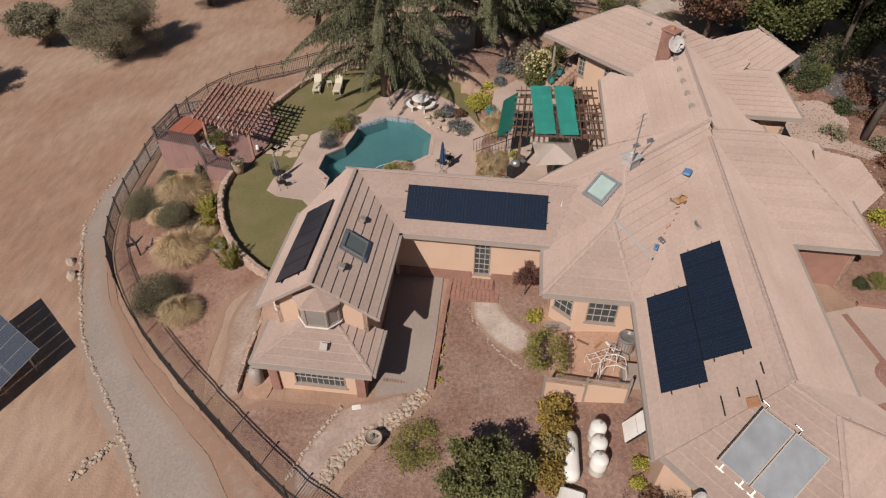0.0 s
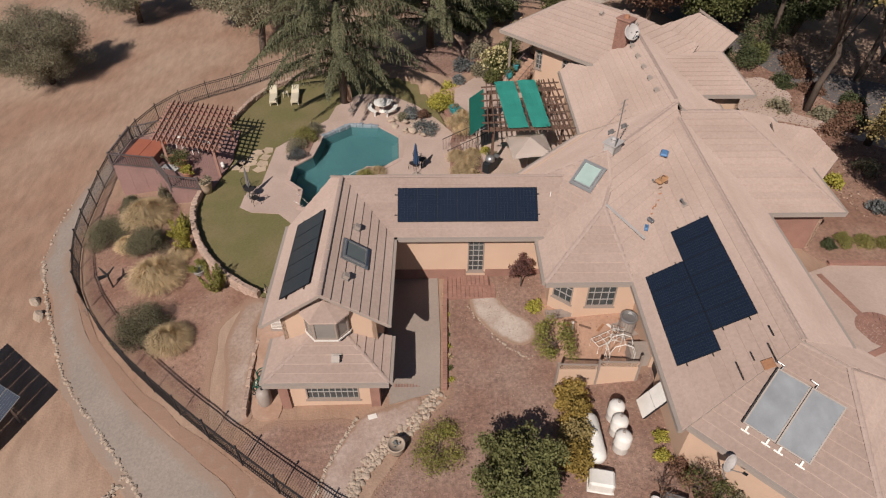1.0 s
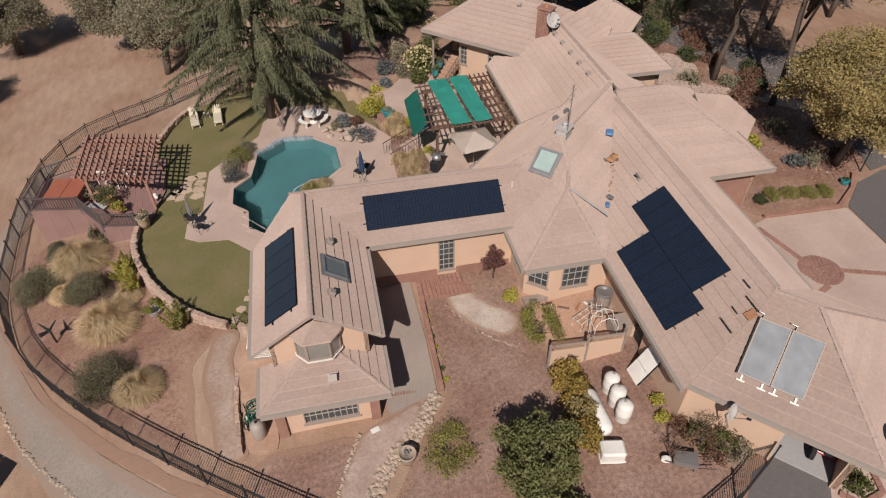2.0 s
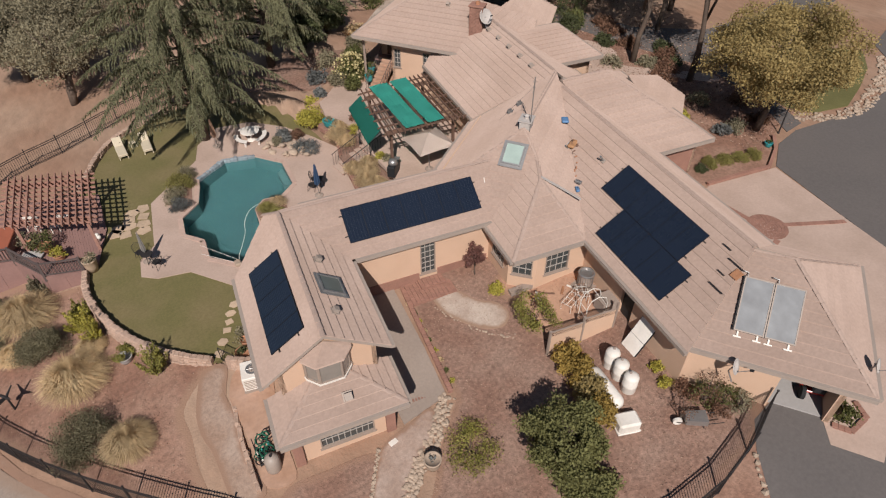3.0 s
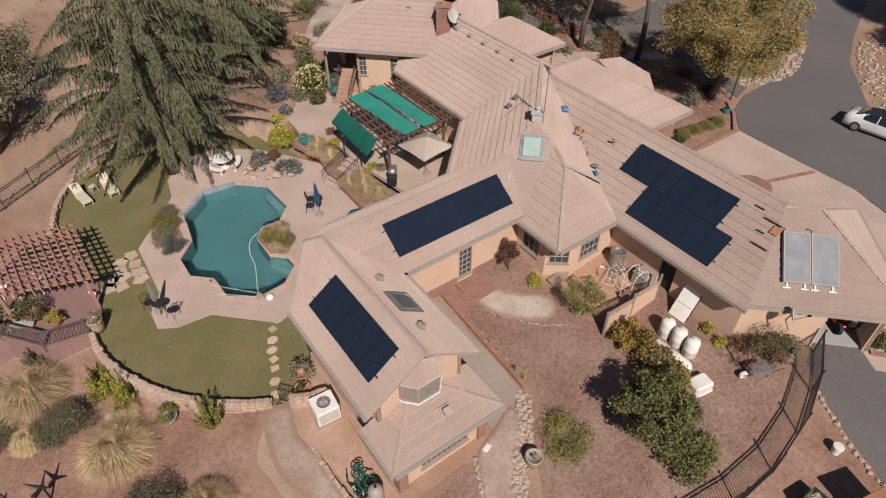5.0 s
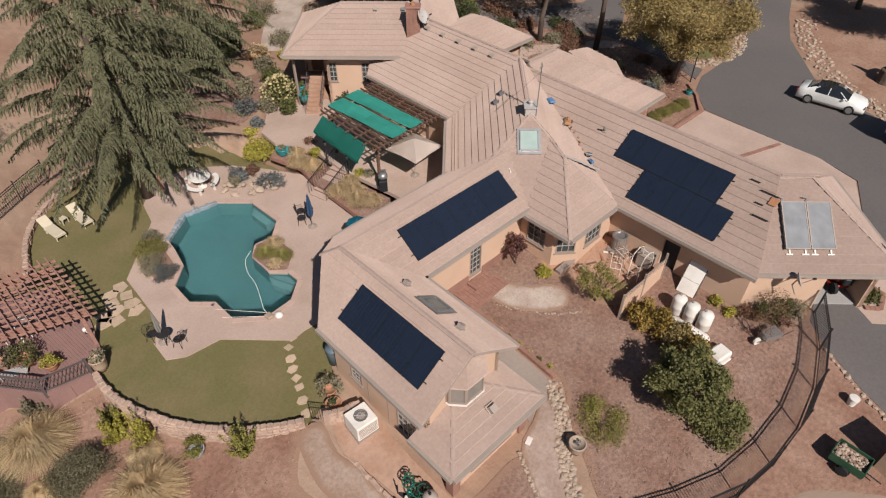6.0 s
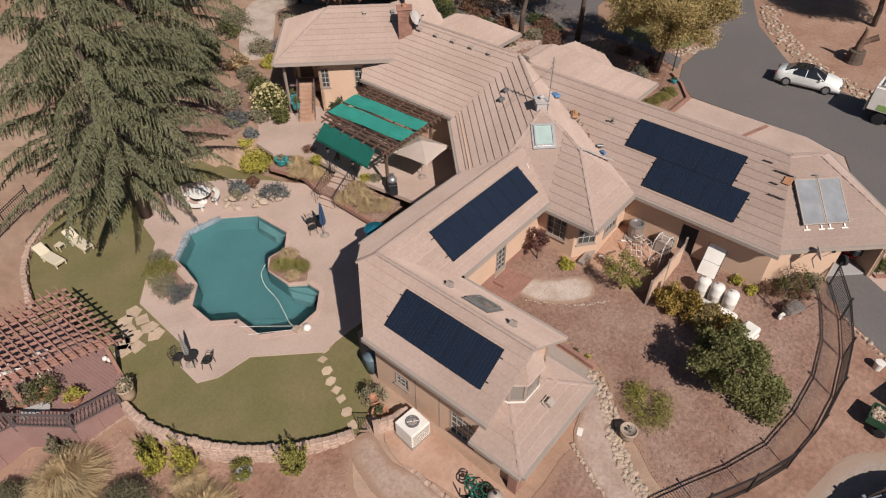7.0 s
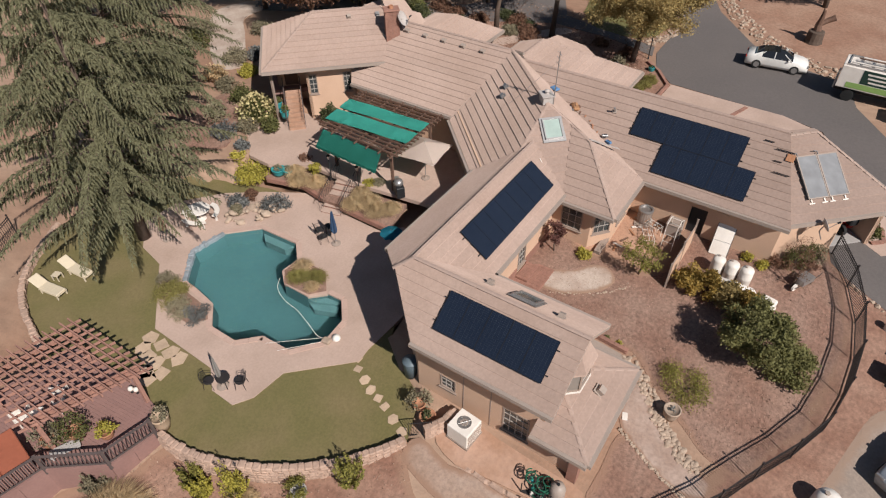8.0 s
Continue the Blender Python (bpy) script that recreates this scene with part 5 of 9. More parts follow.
def make_fence():
    fence = thing("iron_fence", (0, 0, 0), 0, "dark iron picket fence following the hillside", "fence")
    hgt = 1.45
    P = smooth_line([(*p, 0) for p in FENCE], 10)
    S = [0]
    for a, b in zip(P, P[1:]):
        S.append(S[-1] + (b - a).length)

    def at(s):
        i = min(np.searchsorted(S, s, side='right') - 1, len(P) - 2)
        q = P[i].lerp(P[i + 1], (s - S[i]) / max(S[i + 1] - S[i], 1e-6))
        d = (P[i + 1] - P[i]).normalized()
        return q, math.atan2(d.y, d.x)
    bm = box(-0.03, 0.03, -0.03, 0.03, -0.25, hgt + 0.08)
    box(-0.045, 0.045, -0.045, 0.045, hgt + 0.08, hgt + 0.12, bm)
    post_mesh = bpy.data.meshes.new("post")
    bm.to_mesh(post_mesh)
    bm.free()
    post_mesh.materials.append(IRON)
    pick = box(-0.011, 0.011, -0.011, 0.011, 0.06, hgt)
    pick_mesh = bpy.data.meshes.new("picket")
    pick.to_mesh(pick_mesh)
    pick.free()
    pick_mesh.materials.append(IRON)
    n = int(S[-1] / 2.25)
    spots = []
    for i in range(n + 1):
        q, a = at(min(S[-1] - 0.01, i * S[-1] / n))
        z = T(q.x, q.y)
        spots.append(Vector((q.x, q.y, z)))
        ob = new("post", post_mesh)
        ob.matrix_world = Matrix.Translation((q.x, q.y, z)) @ Matrix.Rotation(a, 4, 'Z')
        ob.parent = fence
    for a, b in zip(spots, spots[1:]):
        for z in (hgt - 0.05, hgt - 0.2, 0.16):
            part("rail", bar(a + Vector((0, 0, z)), b + Vector((0, 0, z)), 0.035, 0.04), IRON, fence)
    rest = bmesh.new()
    count = 0
    for a, b in zip(spots, spots[1:]):
        k = 18 if count < 300 else 15
        for j in range(1, k):
            q = a.lerp(b, j / k)
            if count < 300:
                ob = new("picket", pick_mesh)
                ob.matrix_world = Matrix.Translation(q)
                ob.parent = fence
                count += 1
            else:
                box(q.x - 0.011, q.x + 0.011, q.y - 0.011, q.y + 0.011, q.z + 0.06, q.z + hgt, rest)
    part("far_picket", rest, IRON, fence)["kind"] = "stuff"


make_fence()

# ---- deck and redwood pergola ----
DZ = LEVEL + 0.12
DECK = [(-12.25, 41.2), (-16.2, 42.4), (-19.8, 41.0), (-20.35, 37.8), (-17.3, 36.85), (-15.95, 34.6), (-14.0, 34.0), (-13.2, 34.3), (-12.35, 37.2)]


def make_deck():
    deck = thing("timber_deck", (0, 0, 0), 0, "raised mauve-brown timber deck with railing beside the lawn", "deck")
    w = 0.145
    x = -20.4
    while x < -12.2:
        pc = clip(clip(DECK, (1, 0), x), (-1, 0), -(x + w - 0.006))
        if len(pc) >= 3:
            ar = sum(pc[i - 1][0] * pc[i][1] - pc[i][0] * pc[i - 1][1] for i in range(len(pc)))
            if abs(ar) > 0.01:
                part("deck_board", prism(pc if ar > 0 else pc[::-1], DZ - 0.04, DZ), DECKWOOD, deck)
        x += w
    # skirting boards on the open side
    edge = [(-19.8, 41.0), (-20.35, 37.8), (-17.3, 36.85), (-15.95, 34.6), (-14.0, 34.0), (-13.2, 34.3)]
    for p, q in zip(edge, edge[1:]):
        p, q = Vector((*p, 0)), Vector((*q, 0))
        n = max(1, round((q - p).length / 1.1))
        for i in range(n):
            a, b = p.lerp(q, i / n), p.lerp(q, (i + 1) / n - 0.01 / (q - p).length)
            zb = min(T(a.x, a.y), T(b.x, b.y)) - 0.2
            part("skirting_panel", bar((a.x, a.y, DZ - 0.05), (b.x, b.y, DZ - 0.05), 0.05, DZ - 0.05 - zb), DECKWOOD, deck)
        part("fascia", bar((p.x, p.y, DZ - 0.005), (q.x, q.y, DZ - 0.005), 0.09, 0.2), DECKWOOD, deck)
    # railing
    rail_line = [(-16.0, 42.35), (-19.8, 41.0), (-20.35, 37.8), (-17.3, 36.85), (-15.95, 34.6), (-14.0, 34.0)]
    for p, q in zip(rail_line, rail_line[1:]):
        p, q = Vector((*p, DZ)), Vector((*q, DZ))
        rail = part("railing", bar(p + Vector((0, 0, 0.98)), q + Vector((0, 0, 0.98)), 0.11, 0.045), IRONWOOD, deck)
        part("bottom_rail", bar(p + Vector((0, 0, 0.16)), q + Vector((0, 0, 0.16)), 0.05, 0.06), IRONWOOD, rail)
        for e in ((p, q) if q.x > -14.1 else (p,)):
            part("railing_post", box(e.x - 0.06, e.x + 0.06, e.y - 0.06, e.y + 0.06, DZ - 0.3, DZ + 1.05), IRONWOOD, rail)
        n = round((q - p).length / 0.17)
        for i in range(1, n):
            c = p.lerp(q, i / n)
            part("baluster", box(c.x - 0.018, c.x + 0.018, c.y - 0.018, c.y + 0.018, DZ + 0.12, DZ + 0.95), IRONWOOD, rail)
    return deck


IRONWOOD = material("dark_taupe_rail", (0.105, 0.08, 0.075), 0.6, 0.15, 9, 1, 0.1)
make_deck()


def pergola(name, corners, z, rafters, purlins, mat, label, floor, overhang=0.35, sec=(0.055, 0.14)):
    """corners: south-west, south-east, north-east, north-west. Rafters run north and south on cross beams."""
    sw, se, ne, nw = [Vector((*c, 0)) for c in corners]
    t = thing(name, ((sw + ne) / 2).to_tuple()[:2] + (floor,), 0, label, "pergola")
    inv = t.matrix_world.inverted()

    def L(p, zz):
        return inv @ Vector((p.x, p.y, zz))
    for i in range(rafters):
        f = i / (rafters - 1)
        a, b = sw.lerp(se, f), nw.lerp(ne, f)
        d = (b - a).normalized() * overhang
        part("rafter", bar(L(a - d, z), L(b + d, z), *sec), mat, t)
    for i in range(purlins):
        f = i / (purlins - 1)
        a, b = sw.lerp(nw, f), se.lerp(ne, f)
        d = (b - a).normalized() * overhang
        part("purlin", bar(L(a - d, z - sec[1] + 0.03), L(b + d, z - sec[1] + 0.03), sec[0], sec[1] * 0.8), mat, t)
    for f in (0.08, 0.92):
        a, b = sw.lerp(nw, f), se.lerp(ne, f)
        part("beam", bar(L(a, z - 2 * sec[1] + 0.05), L(b, z - 2 * sec[1] + 0.05), 0.1, 0.2), mat, t)
        for g in (0.07, 0.93):
            p = a.lerp(b, g)
            q = L(p, floor)
            part("post", box(q.x - 0.08, q.x + 0.08, q.y - 0.08, q.y + 0.08, 0, z - floor - 2 * sec[1] + 0.05, bevel=0.01), mat, t)
    return t


pergola("pergola", [(-16.8, 37.0), (-12.7, 35.0), (-12.2, 40.0), (-16.4, 41.5)], 4.42, 13, 11, REDWOOD, "open redwood pergola standing on the deck", DZ)
TPZ = 6.0
pergola("pergola", [(4.3, 32.4), (9.35, 32.0), (9.9, 37.9), (5.2, 37.9)], TPZ, 15, 7, BROWNWOOD, "weathered brown pergola over the terrace", 2.95, sec=(0.06, 0.12))


def cloth(name, quad, mat, label, thick=0.02, sag=0.10, cols=10, rows=5, frill=0.0, owner_at=None):
    """Cloth stretched over four corners, sagging a little. Corners in order round it."""
    p = [Vector(c) for c in quad]
    t = owner_at or p[0]
    bm = bmesh.new()
    g = []
    for i in range(cols + 1):
        row = []
        for j in range(rows + 1):
            u, v = i / cols, j / rows
            q = p[0].lerp(p[1], u).lerp(p[3].lerp(p[2], u), v)
            q.z -= sag * 0.35 * abs(math.sin(u * math.pi * 5)) * (4 * v * (1 - v)) + 0.02 * math.sin(9 * u + 5 * v)
            row.append(bm.verts.new(q - Vector(t)))
        g.append(row)
    for i in range(cols):
        for j in range(rows):
            bm.faces.new((g[i][j], g[i + 1][j], g[i + 1][j + 1], g[i][j + 1]))
    bmesh.ops.solidify(bm, geom=bm.faces[:], thickness=thick)
    bmesh.ops.recalc_face_normals(bm, faces=bm.faces[:])
    return solo(name, bm, mat, t, 0, label, "shade cloth", smooth=False)


cloth("shade_cloth", [(5.5, 32.2, TPZ + 0.075), (5.8, 38.15, TPZ + 0.075), (7.15, 38.15, TPZ + 0.075), (6.75, 32.1, TPZ + 0.075)], TEAL, "bright teal shade cloth stretched over the brown pergola", rows=4, cols=14)
cloth("shade_cloth", [(7.0, 32.1, TPZ + 0.075), (7.35, 38.15, TPZ + 0.075), (8.6, 38.15, TPZ + 0.075), (8.1, 32.0, TPZ + 0.075)], TEAL, "bright teal shade cloth stretched over the brown pergola", rows=4, cols=14)


def awning():
    t = thing("awning", (4.6, 35.5, 5.82), 0, "dark green sloping awning with a scalloped edge", "awning")
    bm = bmesh.new()
    n = 24
    top = [bm.verts.new((-0.35 + 0.75 * i / n, -2.3 + 4.6 * i / n, 0)) for i in range(n + 1)]
    low = [bm.verts.new((-1.3 + 0.75 * i / n, -2.45 + 4.7 * i / n, -0.62)) for i in range(n + 1)]
    fr = [bm.verts.new((-1.32 + 0.75 * i / n, -2.45 + 4.7 * i / n, -0.74 - (0.07 if i % 2 else 0))) for i in range(n + 1)]
    for i in range(n):
        bm.faces.new((top[i], top[i + 1], low[i + 1], low[i]))
        bm.faces.new((low[i], low[i + 1], fr[i + 1], fr[i]))
    bmesh.ops.solidify(bm, geom=bm.faces[:], thickness=0.02)
    part("canopy", bm, GREENCLOTH, t)
    for f in (0.03, 0.5, 0.97):
        part("arm", tube([(-0.3 + 0.75 * f, -2.3 + 4.6 * f, -0.3), (-1.26 + 0.75 * f, -2.45 + 4.7 * f, -0.66)], 0.02), STEEL, t)


awning()


def umbrella(x, y, z, height, radius, mat, label, open_canopy=True, n=8, spin=0.0):
    t = thing("parasol", (x, y, z), 0, label, "parasol")
    part("pole", tube([(0, 0, 0), (0, 0, height)], 0.025, sides=8), STEEL, t)
    part("base", lathe([(0.28, 0), (0.28, 0.05), (0.1, 0.09), (0.05, 0.2)]), CONCRETE_GREY, t)
    bm = bmesh.new()
    if open_canopy:
        apex = bm.verts.new((0, 0, height))
        ring = []
        for k in range(n * 2):
            a = math.pi * k / n + spin
            r = radius * (1.0 if k % 2 == 0 else math.cos(math.pi / n) * 0.97)
            ring.append(bm.verts.new((r * math.cos(a), r * math.sin(a), height - radius * 0.36 + (0 if k % 2 == 0 else 0.03))))
        for k in range(2 * n):
            bm.faces.new((apex, ring[k], ring[(k + 1) % (2 * n)]))
        bmesh.ops.solidify(bm, geom=bm.faces[:], thickness=0.015)
        part("canopy", bm, mat, t)
        for k in range(n):
            a = 2 * math.pi * k / n + spin
            part("rib", tube([(0, 0, height - 0.06), (radius * 0.95 * math.cos(a), radius * 0.95 * math.sin(a), height - radius * 0.36 - 0.03)], 0.01, sides=4), STEEL, t)
    else:
        n = 14
        rows = []
        for r, h in ((0.05, 0.32), (0.17, 0.38), (0.20, 0.45), (0.13, 0.75), (0.07, 0.93), (0.02, 1.0)):
            r *= radius / 1.2
            rows.append([bm.verts.new(((r * (1.0 if k % 2 else 0.62)) * math.cos(2 * math.pi * k / n), (r * (1.0 if k % 2 else 0.62)) * math.sin(2 * math.pi * k / n), height * h)) for k in range(n)])
        for a, b in zip(rows, rows[1:]):
            for k in range(n):
                bm.faces.new((a[k], a[(k + 1) % n], b[(k + 1) % n], b[k]))
        bm.faces.new(rows[0][::-1])
        bm.faces.new(rows[-1])
        part("folded_canopy", bm, mat, t)
    return t


umbrella(6.75, 31.65, 2.95, 2.72, 1.8, CREAM, "open square cream canvas parasol on the terrace", n=4, spin=0.78)
umbrella(-0.05, 34.0, LEVEL + 0.04, 2.45, 1.2, BLUECLOTH, "closed dark blue parasol beside the pool", False)
umbrella(-10.75, 33.1, LEVEL + 0.04, 2.2, 0.8, material("grey_cloth", (0.21, 0.19, 0.175), 0.85, 0.1, 15, 1, 0.1), "closed grey parasol at the patio table", False)
umbrella(-4.15, 43.1, LEVEL + 0.04, 2.2, 1.2, material("brown_cloth", (0.30, 0.18, 0.12), 0.85, 0.1, 15, 1, 0.1), "closed tan parasol by the cedar", False)
umbrella(0.35, 30.4, LEVEL + 0.04, 2.1, 0.65, material("turquoise_cloth", (0.02, 0.20, 0.28), 0.85, 0.1, 15, 1, 0.1), "half-hidden turquoise parasol by the house wall", True)


def iron_chair(x, y, z, turn, label="dark wrought-iron patio chair", group="chairs round the patio table"):
    t = thing("patio_chair", (x, y, z), turn, label, "chair", group)
    part("seat", lathe([(0.24, 0.42), (0.25, 0.44), (0.24, 0.46)], sides=14), IRON, t)
    bm = tube([(-0.22, 0.2, 0.45), (-0.24, 0.28, 0.85), (0, 0.31, 0.97), (0.24, 0.28, 0.85), (0.22, 0.2, 0.45)], 0.016)
    for i in range(-2, 3):
        tube([(i * 0.075, 0.22, 0.46), (i * 0.085, 0.29, 0.9)], 0.009, bm, sides=4)
    part("backrest", bm, IRON, t)
    for sx in (-1, 1):
        part("armrest", tube([(sx * 0.25, 0.24, 0.68), (sx * 0.28, -0.1, 0.66), (sx * 0.24, -0.2, 0.45)], 0.014), IRON, t)
        for sy in (-1, 1):
            part("leg", tube([(sx * 0.2, sy * 0.18, 0.44), (sx * 0.24, sy * 0.24, 0)], 0.014), IRON, t)
    return t


def round_table(x, y, z, r, h, mat, label):
    t = thing("patio_table", (x, y, z), 0, label, "table")
    part("tabletop", lathe([(r - 0.03, h - 0.04), (r, h - 0.03), (r, h), (r - 0.01, h + 0.005)], sides=24), mat, t)
    for k in range(3):
        a = 2.1 * k
        part("leg", tube([(r * 0.3 * math.cos(a), r * 0.3 * math.sin(a), h - 0.04), (r * 0.65 * math.cos(a), r * 0.65 * math.sin(a), 0)], 0.022), mat, t)
    return t


round_table(-10.7, 32.95, LEVEL + 0.04, 0.32, 0.7, IRON, "small round dark iron table on the octagonal patio")
iron_chair(-10.35, 32.3, LEVEL + 0.04, 3.6)
iron_chair(-11.0, 33.6, LEVEL + 0.04, 0.4)
iron_chair(0.2, 35.3, LEVEL + 0.04, 1.0, group="chairs by the blue parasol")
iron_chair(-0.2, 34.75, LEVEL + 0.04, 4.0, group="chairs by the blue parasol")
round_table(0.45, 34.8, LEVEL + 0.04, 0.28, 0.68, IRON, "small dark iron table by the blue parasol")


def picnic_set():
    t = thing("picnic_table", (-1.75, 42.7, LEVEL + 0.04), 0.3, "white round picnic table with curved benches", "table")
    part("tabletop", lathe([(0.62, 0.70), (0.66, 0.72), (0.66, 0.75), (0.6, 0.76)], sides=28), WHITE, t)
    part("pedestal", lathe([(0.3, 0), (0.28, 0.05), (0.08, 0.1), (0.08, 0.65), (0.3, 0.7)], sides=14), WHITE, t)
    for a0 in (0.3, 2.4, 4.5):
        bm = bmesh.new()
        rows = []
        for k in range(9):
            a = a0 + 1.5 * k / 8
            rows.append([bm.verts.new((r * math.cos(a), r * math.sin(a), z)) for r, z in ((0.85, 0.41), (1.15, 0.41), (1.15, 0.46), (0.85, 0.46))])
        for p, q in zip(rows, rows[1:]):
            for k in range(4):
                bm.faces.new((p[k], p[(k + 1) % 4], q[(k + 1) % 4], q[k]))
        bm.faces.new(rows[0])
        bm.faces.new(rows[-1][::-1])
        bmesh.ops.recalc_face_normals(bm, faces=bm.faces[:])
        b = part("bench", bm, WHITE, t)
        for k in (1, 7):
            a = a0 + 1.5 * k / 8
            part("bench_leg", box(math.cos(a) - 0.05, math.cos(a) + 0.05, math.sin(a) - 0.05, math.sin(a) + 0.05, 0, 0.41), WHITE, b)


picnic_set()


def sun_lounger(x, y, turn, label):
    t = thing("sun_lounger", (x, y, LEVEL), turn, label, "lounger", "loungers on the lawn")
    fr = bmesh.new()
    for sx in (-0.29, 0.29):
        bar((sx, -0.95, 0.33), (sx, 0.45, 0.33), 0.05, 0.05, fr)
    bar((-0.29, -0.95, 0.33), (0.29, -0.95, 0.33), 0.05, 0.05, fr)
    part("frame", fr, CREAMPLASTIC, t)
    part("mattress", box(-0.3, 0.3, -0.95, 0.4, 0.33, 0.42, bevel=0.03), CREAMPLASTIC, t)
    mm = Matrix.Translation((0, 0.4, 0.36)) @ Matrix.Rotation(radians(32), 4, 'X')
    part("backrest", box(-0.3, 0.3, 0, 0.75, 0, 0.08, bevel=0.03, m=mm), CREAMPLASTIC, t)
    for sx in (-0.27, 0.27):
        for sy in (-0.85, 0.35):
            part("leg", box(sx - 0.03, sx + 0.03, sy - 0.03, sy + 0.03, 0, 0.3), CREAMPLASTIC, t)


CREAMPLASTIC = material("cream_plastic", (0.56, 0.47, 0.345), 0.5, 0.06, 9, 1, 0.05)
sun_lounger(-10.12, 45.6, 0.04, "cream plastic sun lounger with a raised back on the lawn")
sun_lounger(-8.45, 45.45, -0.02, "cream plastic sun lounger with a raised back on the lawn")
t = thing("side_table", (-9.25, 46.1, LEVEL), 0.2, "small cream slatted side table between the loungers", "table")
for i in range(5):
    part("slat", box(-0.2, 0.2, -0.2 + i * 0.085, -0.135 + i * 0.085, 0.36, 0.385), CREAMPLASTIC, t)
for sx in (-0.18, 0.18):
    for sy in (-0.17, 0.17):
        part("leg", box(sx - 0.02, sx + 0.02, sy - 0.02, sy + 0.02, 0, 0.36), CREAMPLASTIC, t)

# hot tub and things on the deck
t = thing("hot_tub", (-18.1, 38.4, DZ), radians(-16), "square hot tub under a rust-brown cover", "hot tub")
part("shell", box(-1.02, 1.02, -1.02, 1.02, 0, 0.66, bevel=0.06), DECKWOOD, t)
part("cover", box(-1.07, -0.005, -1.07, 1.07, 0.66, 0.78, bevel=0.03), material("rust_vinyl", (0.33, 0.105, 0.06), 0.6, 0.1, 6, 1, 0.1), t)
part("cover", box(0.005, 1.07, -1.07, 1.07, 0.66, 0.78, bevel=0.03), MATS["rust_vinyl"], t)
t = thing("deck_step", (-16.3, 36.75, DZ), radians(-30), "low pale grey wooden step at the hot tub", "step")
for k in range(4):
    part("tread_board", box(-0.6, 0.6, -0.26 + 0.13 * k, -0.145 + 0.13 * k, 0.16, 0.2, bevel=0.008), PALECONCRETE, t)
for sx in (-0.5, 0.5):
    part("side", box(sx - 0.03, sx + 0.03, -0.24, 0.24, 0, 0.16), PALECONCRETE, t)
for i, (x, y) in enumerate(((-16.2, 39.6), (-15.7, 39.2), (-14.9, 38.6), (-14.4, 39.3))):
    t = thing("garden_chair", (x, y, DZ), 0.7 * i, "white moulded plastic garden chair on the deck", "chair", "white chairs under the pergola")
    part("seat", box(-0.24, 0.24, -0.24, 0.24, 0.38, 0.43, bevel=0.02), WHITE, t)
    part("backrest", box(-0.24, 0.24, 0.2, 0.25, 0.43, 0.85, bevel=0.02), WHITE, t)
    for sx in (-0.21, 0.21):
        for sy in (-0.21, 0.21):
            part("leg", box(sx - 0.025, sx + 0.025, sy - 0.025, sy + 0.025, 0, 0.38), WHITE, t)
t = thing("deck_lamp", (-12.9, 36.55, DZ), 0, "pair of small white globe lamps at the deck edge", "lamp")
for dx, dy in ((0, 0), (0.08, -0.26)):
    part("globe", lathe([(0.0, 0.14), (0.09, 0.17), (0.13, 0.27), (0.09, 0.37), (0, 0.40)], sides=14, at=(dx, dy, 0)), WHITE, t, smooth=True)
    part("stand", lathe([(0.07, 0), (0.06, 0.03), (0.03, 0.14)], sides=10, at=(dx, dy, 0)), IRON, t)


def pot_plant(x, y, z, r, h, pot_mat, leaf, n, label, seed, plant_h=0.6, plant_r=0.45, size=0.09):
    t = thing("potted_plant", (x, y, z), 0, label, "plant")
    part("pot", lathe([(r * 0.7, 0), (r * 0.95, h * 0.45), (r, h * 0.85), (r * 1.08, h * 0.9), (r * 1.08, h), (r * 0.93, h), (r * 0.9, h - 0.05), (0, h - 0.05)], sides=18), pot_mat, t, smooth=True)
    rng = np.random.default_rng(seed)
    C = np.abs(rng.normal(size=(10, 3))) * [1, 1, 1]
    C[:, :2] *= rng.choice([-1, 1], (10, 2))
    C = C / np.linalg.norm(C, axis=1, keepdims=True) * [plant_r * 0.7, plant_r * 0.7, plant_h * 0.7] + [0, 0, h]
    P = clump_points(rng, C, n, plant_r * 0.45)
    P[:, 2] = np.maximum(P[:, 2], h - 0.02)
    leaf_part("foliage", P, size, leaf, t, seed=seed)["kind"] = "stuff"
    return t


pot_plant(-13.55, 33.95, LEVEL, 0.36, 0.85, TAN, OLIVE, 260, "large tan urn with a trailing plant at the wall end", 41, 0.4, 0.45)
pot_plant(-15.6, 36.9, DZ, 0.35, 0.5, TERRACOTTA, MIDLEAF, 700, "bushy green plant in a pot on the deck", 42, 0.9, 0.8)
pot_plant(-15.0, 35.7, DZ, 0.3, 0.4, TERRACOTTA, LIME, 500, "rounded bright green plant in a pot on the deck", 43, 0.55, 0.5)
pot_plant(-16.4, 37.6, DZ, 0.3, 0.45, TERRACOTTA, OLIVE, 500, "grey-green plant in a pot on the deck", 44, 0.8, 0.7)
for i, (x, y) in enumerate(((3.55, 40.8), (3.85, 40.15))):
    pot_plant(x, y, 2.4, 0.42, 0.5, TURQUOISE, OLIVE, 180, "turquoise glazed bowl with sparse plants", 50 + i, 0.25, 0.3)
for i, (x, y) in enumerate(((8.2, 43.6), (9.0, 44.8))):
    pot_plant(x, y, 3.5, 0.3, 0.55, TURQUOISE, MIDLEAF, 300, "turquoise glazed pot with green leaves by the stairs", 60 + i, 0.4, 0.4)
pot_plant(-2.95, 14.2, T(-2.95, 14.2), 0.36, 0.62, STONE, BLUEGREY, 30, "weathered stone urn in the yard", 66, 0.1, 0.2)

# slope planting below the lawn wall
MIDLIME = leafy("fresh_green_leaves", (0.285, 0.26, 0.07))


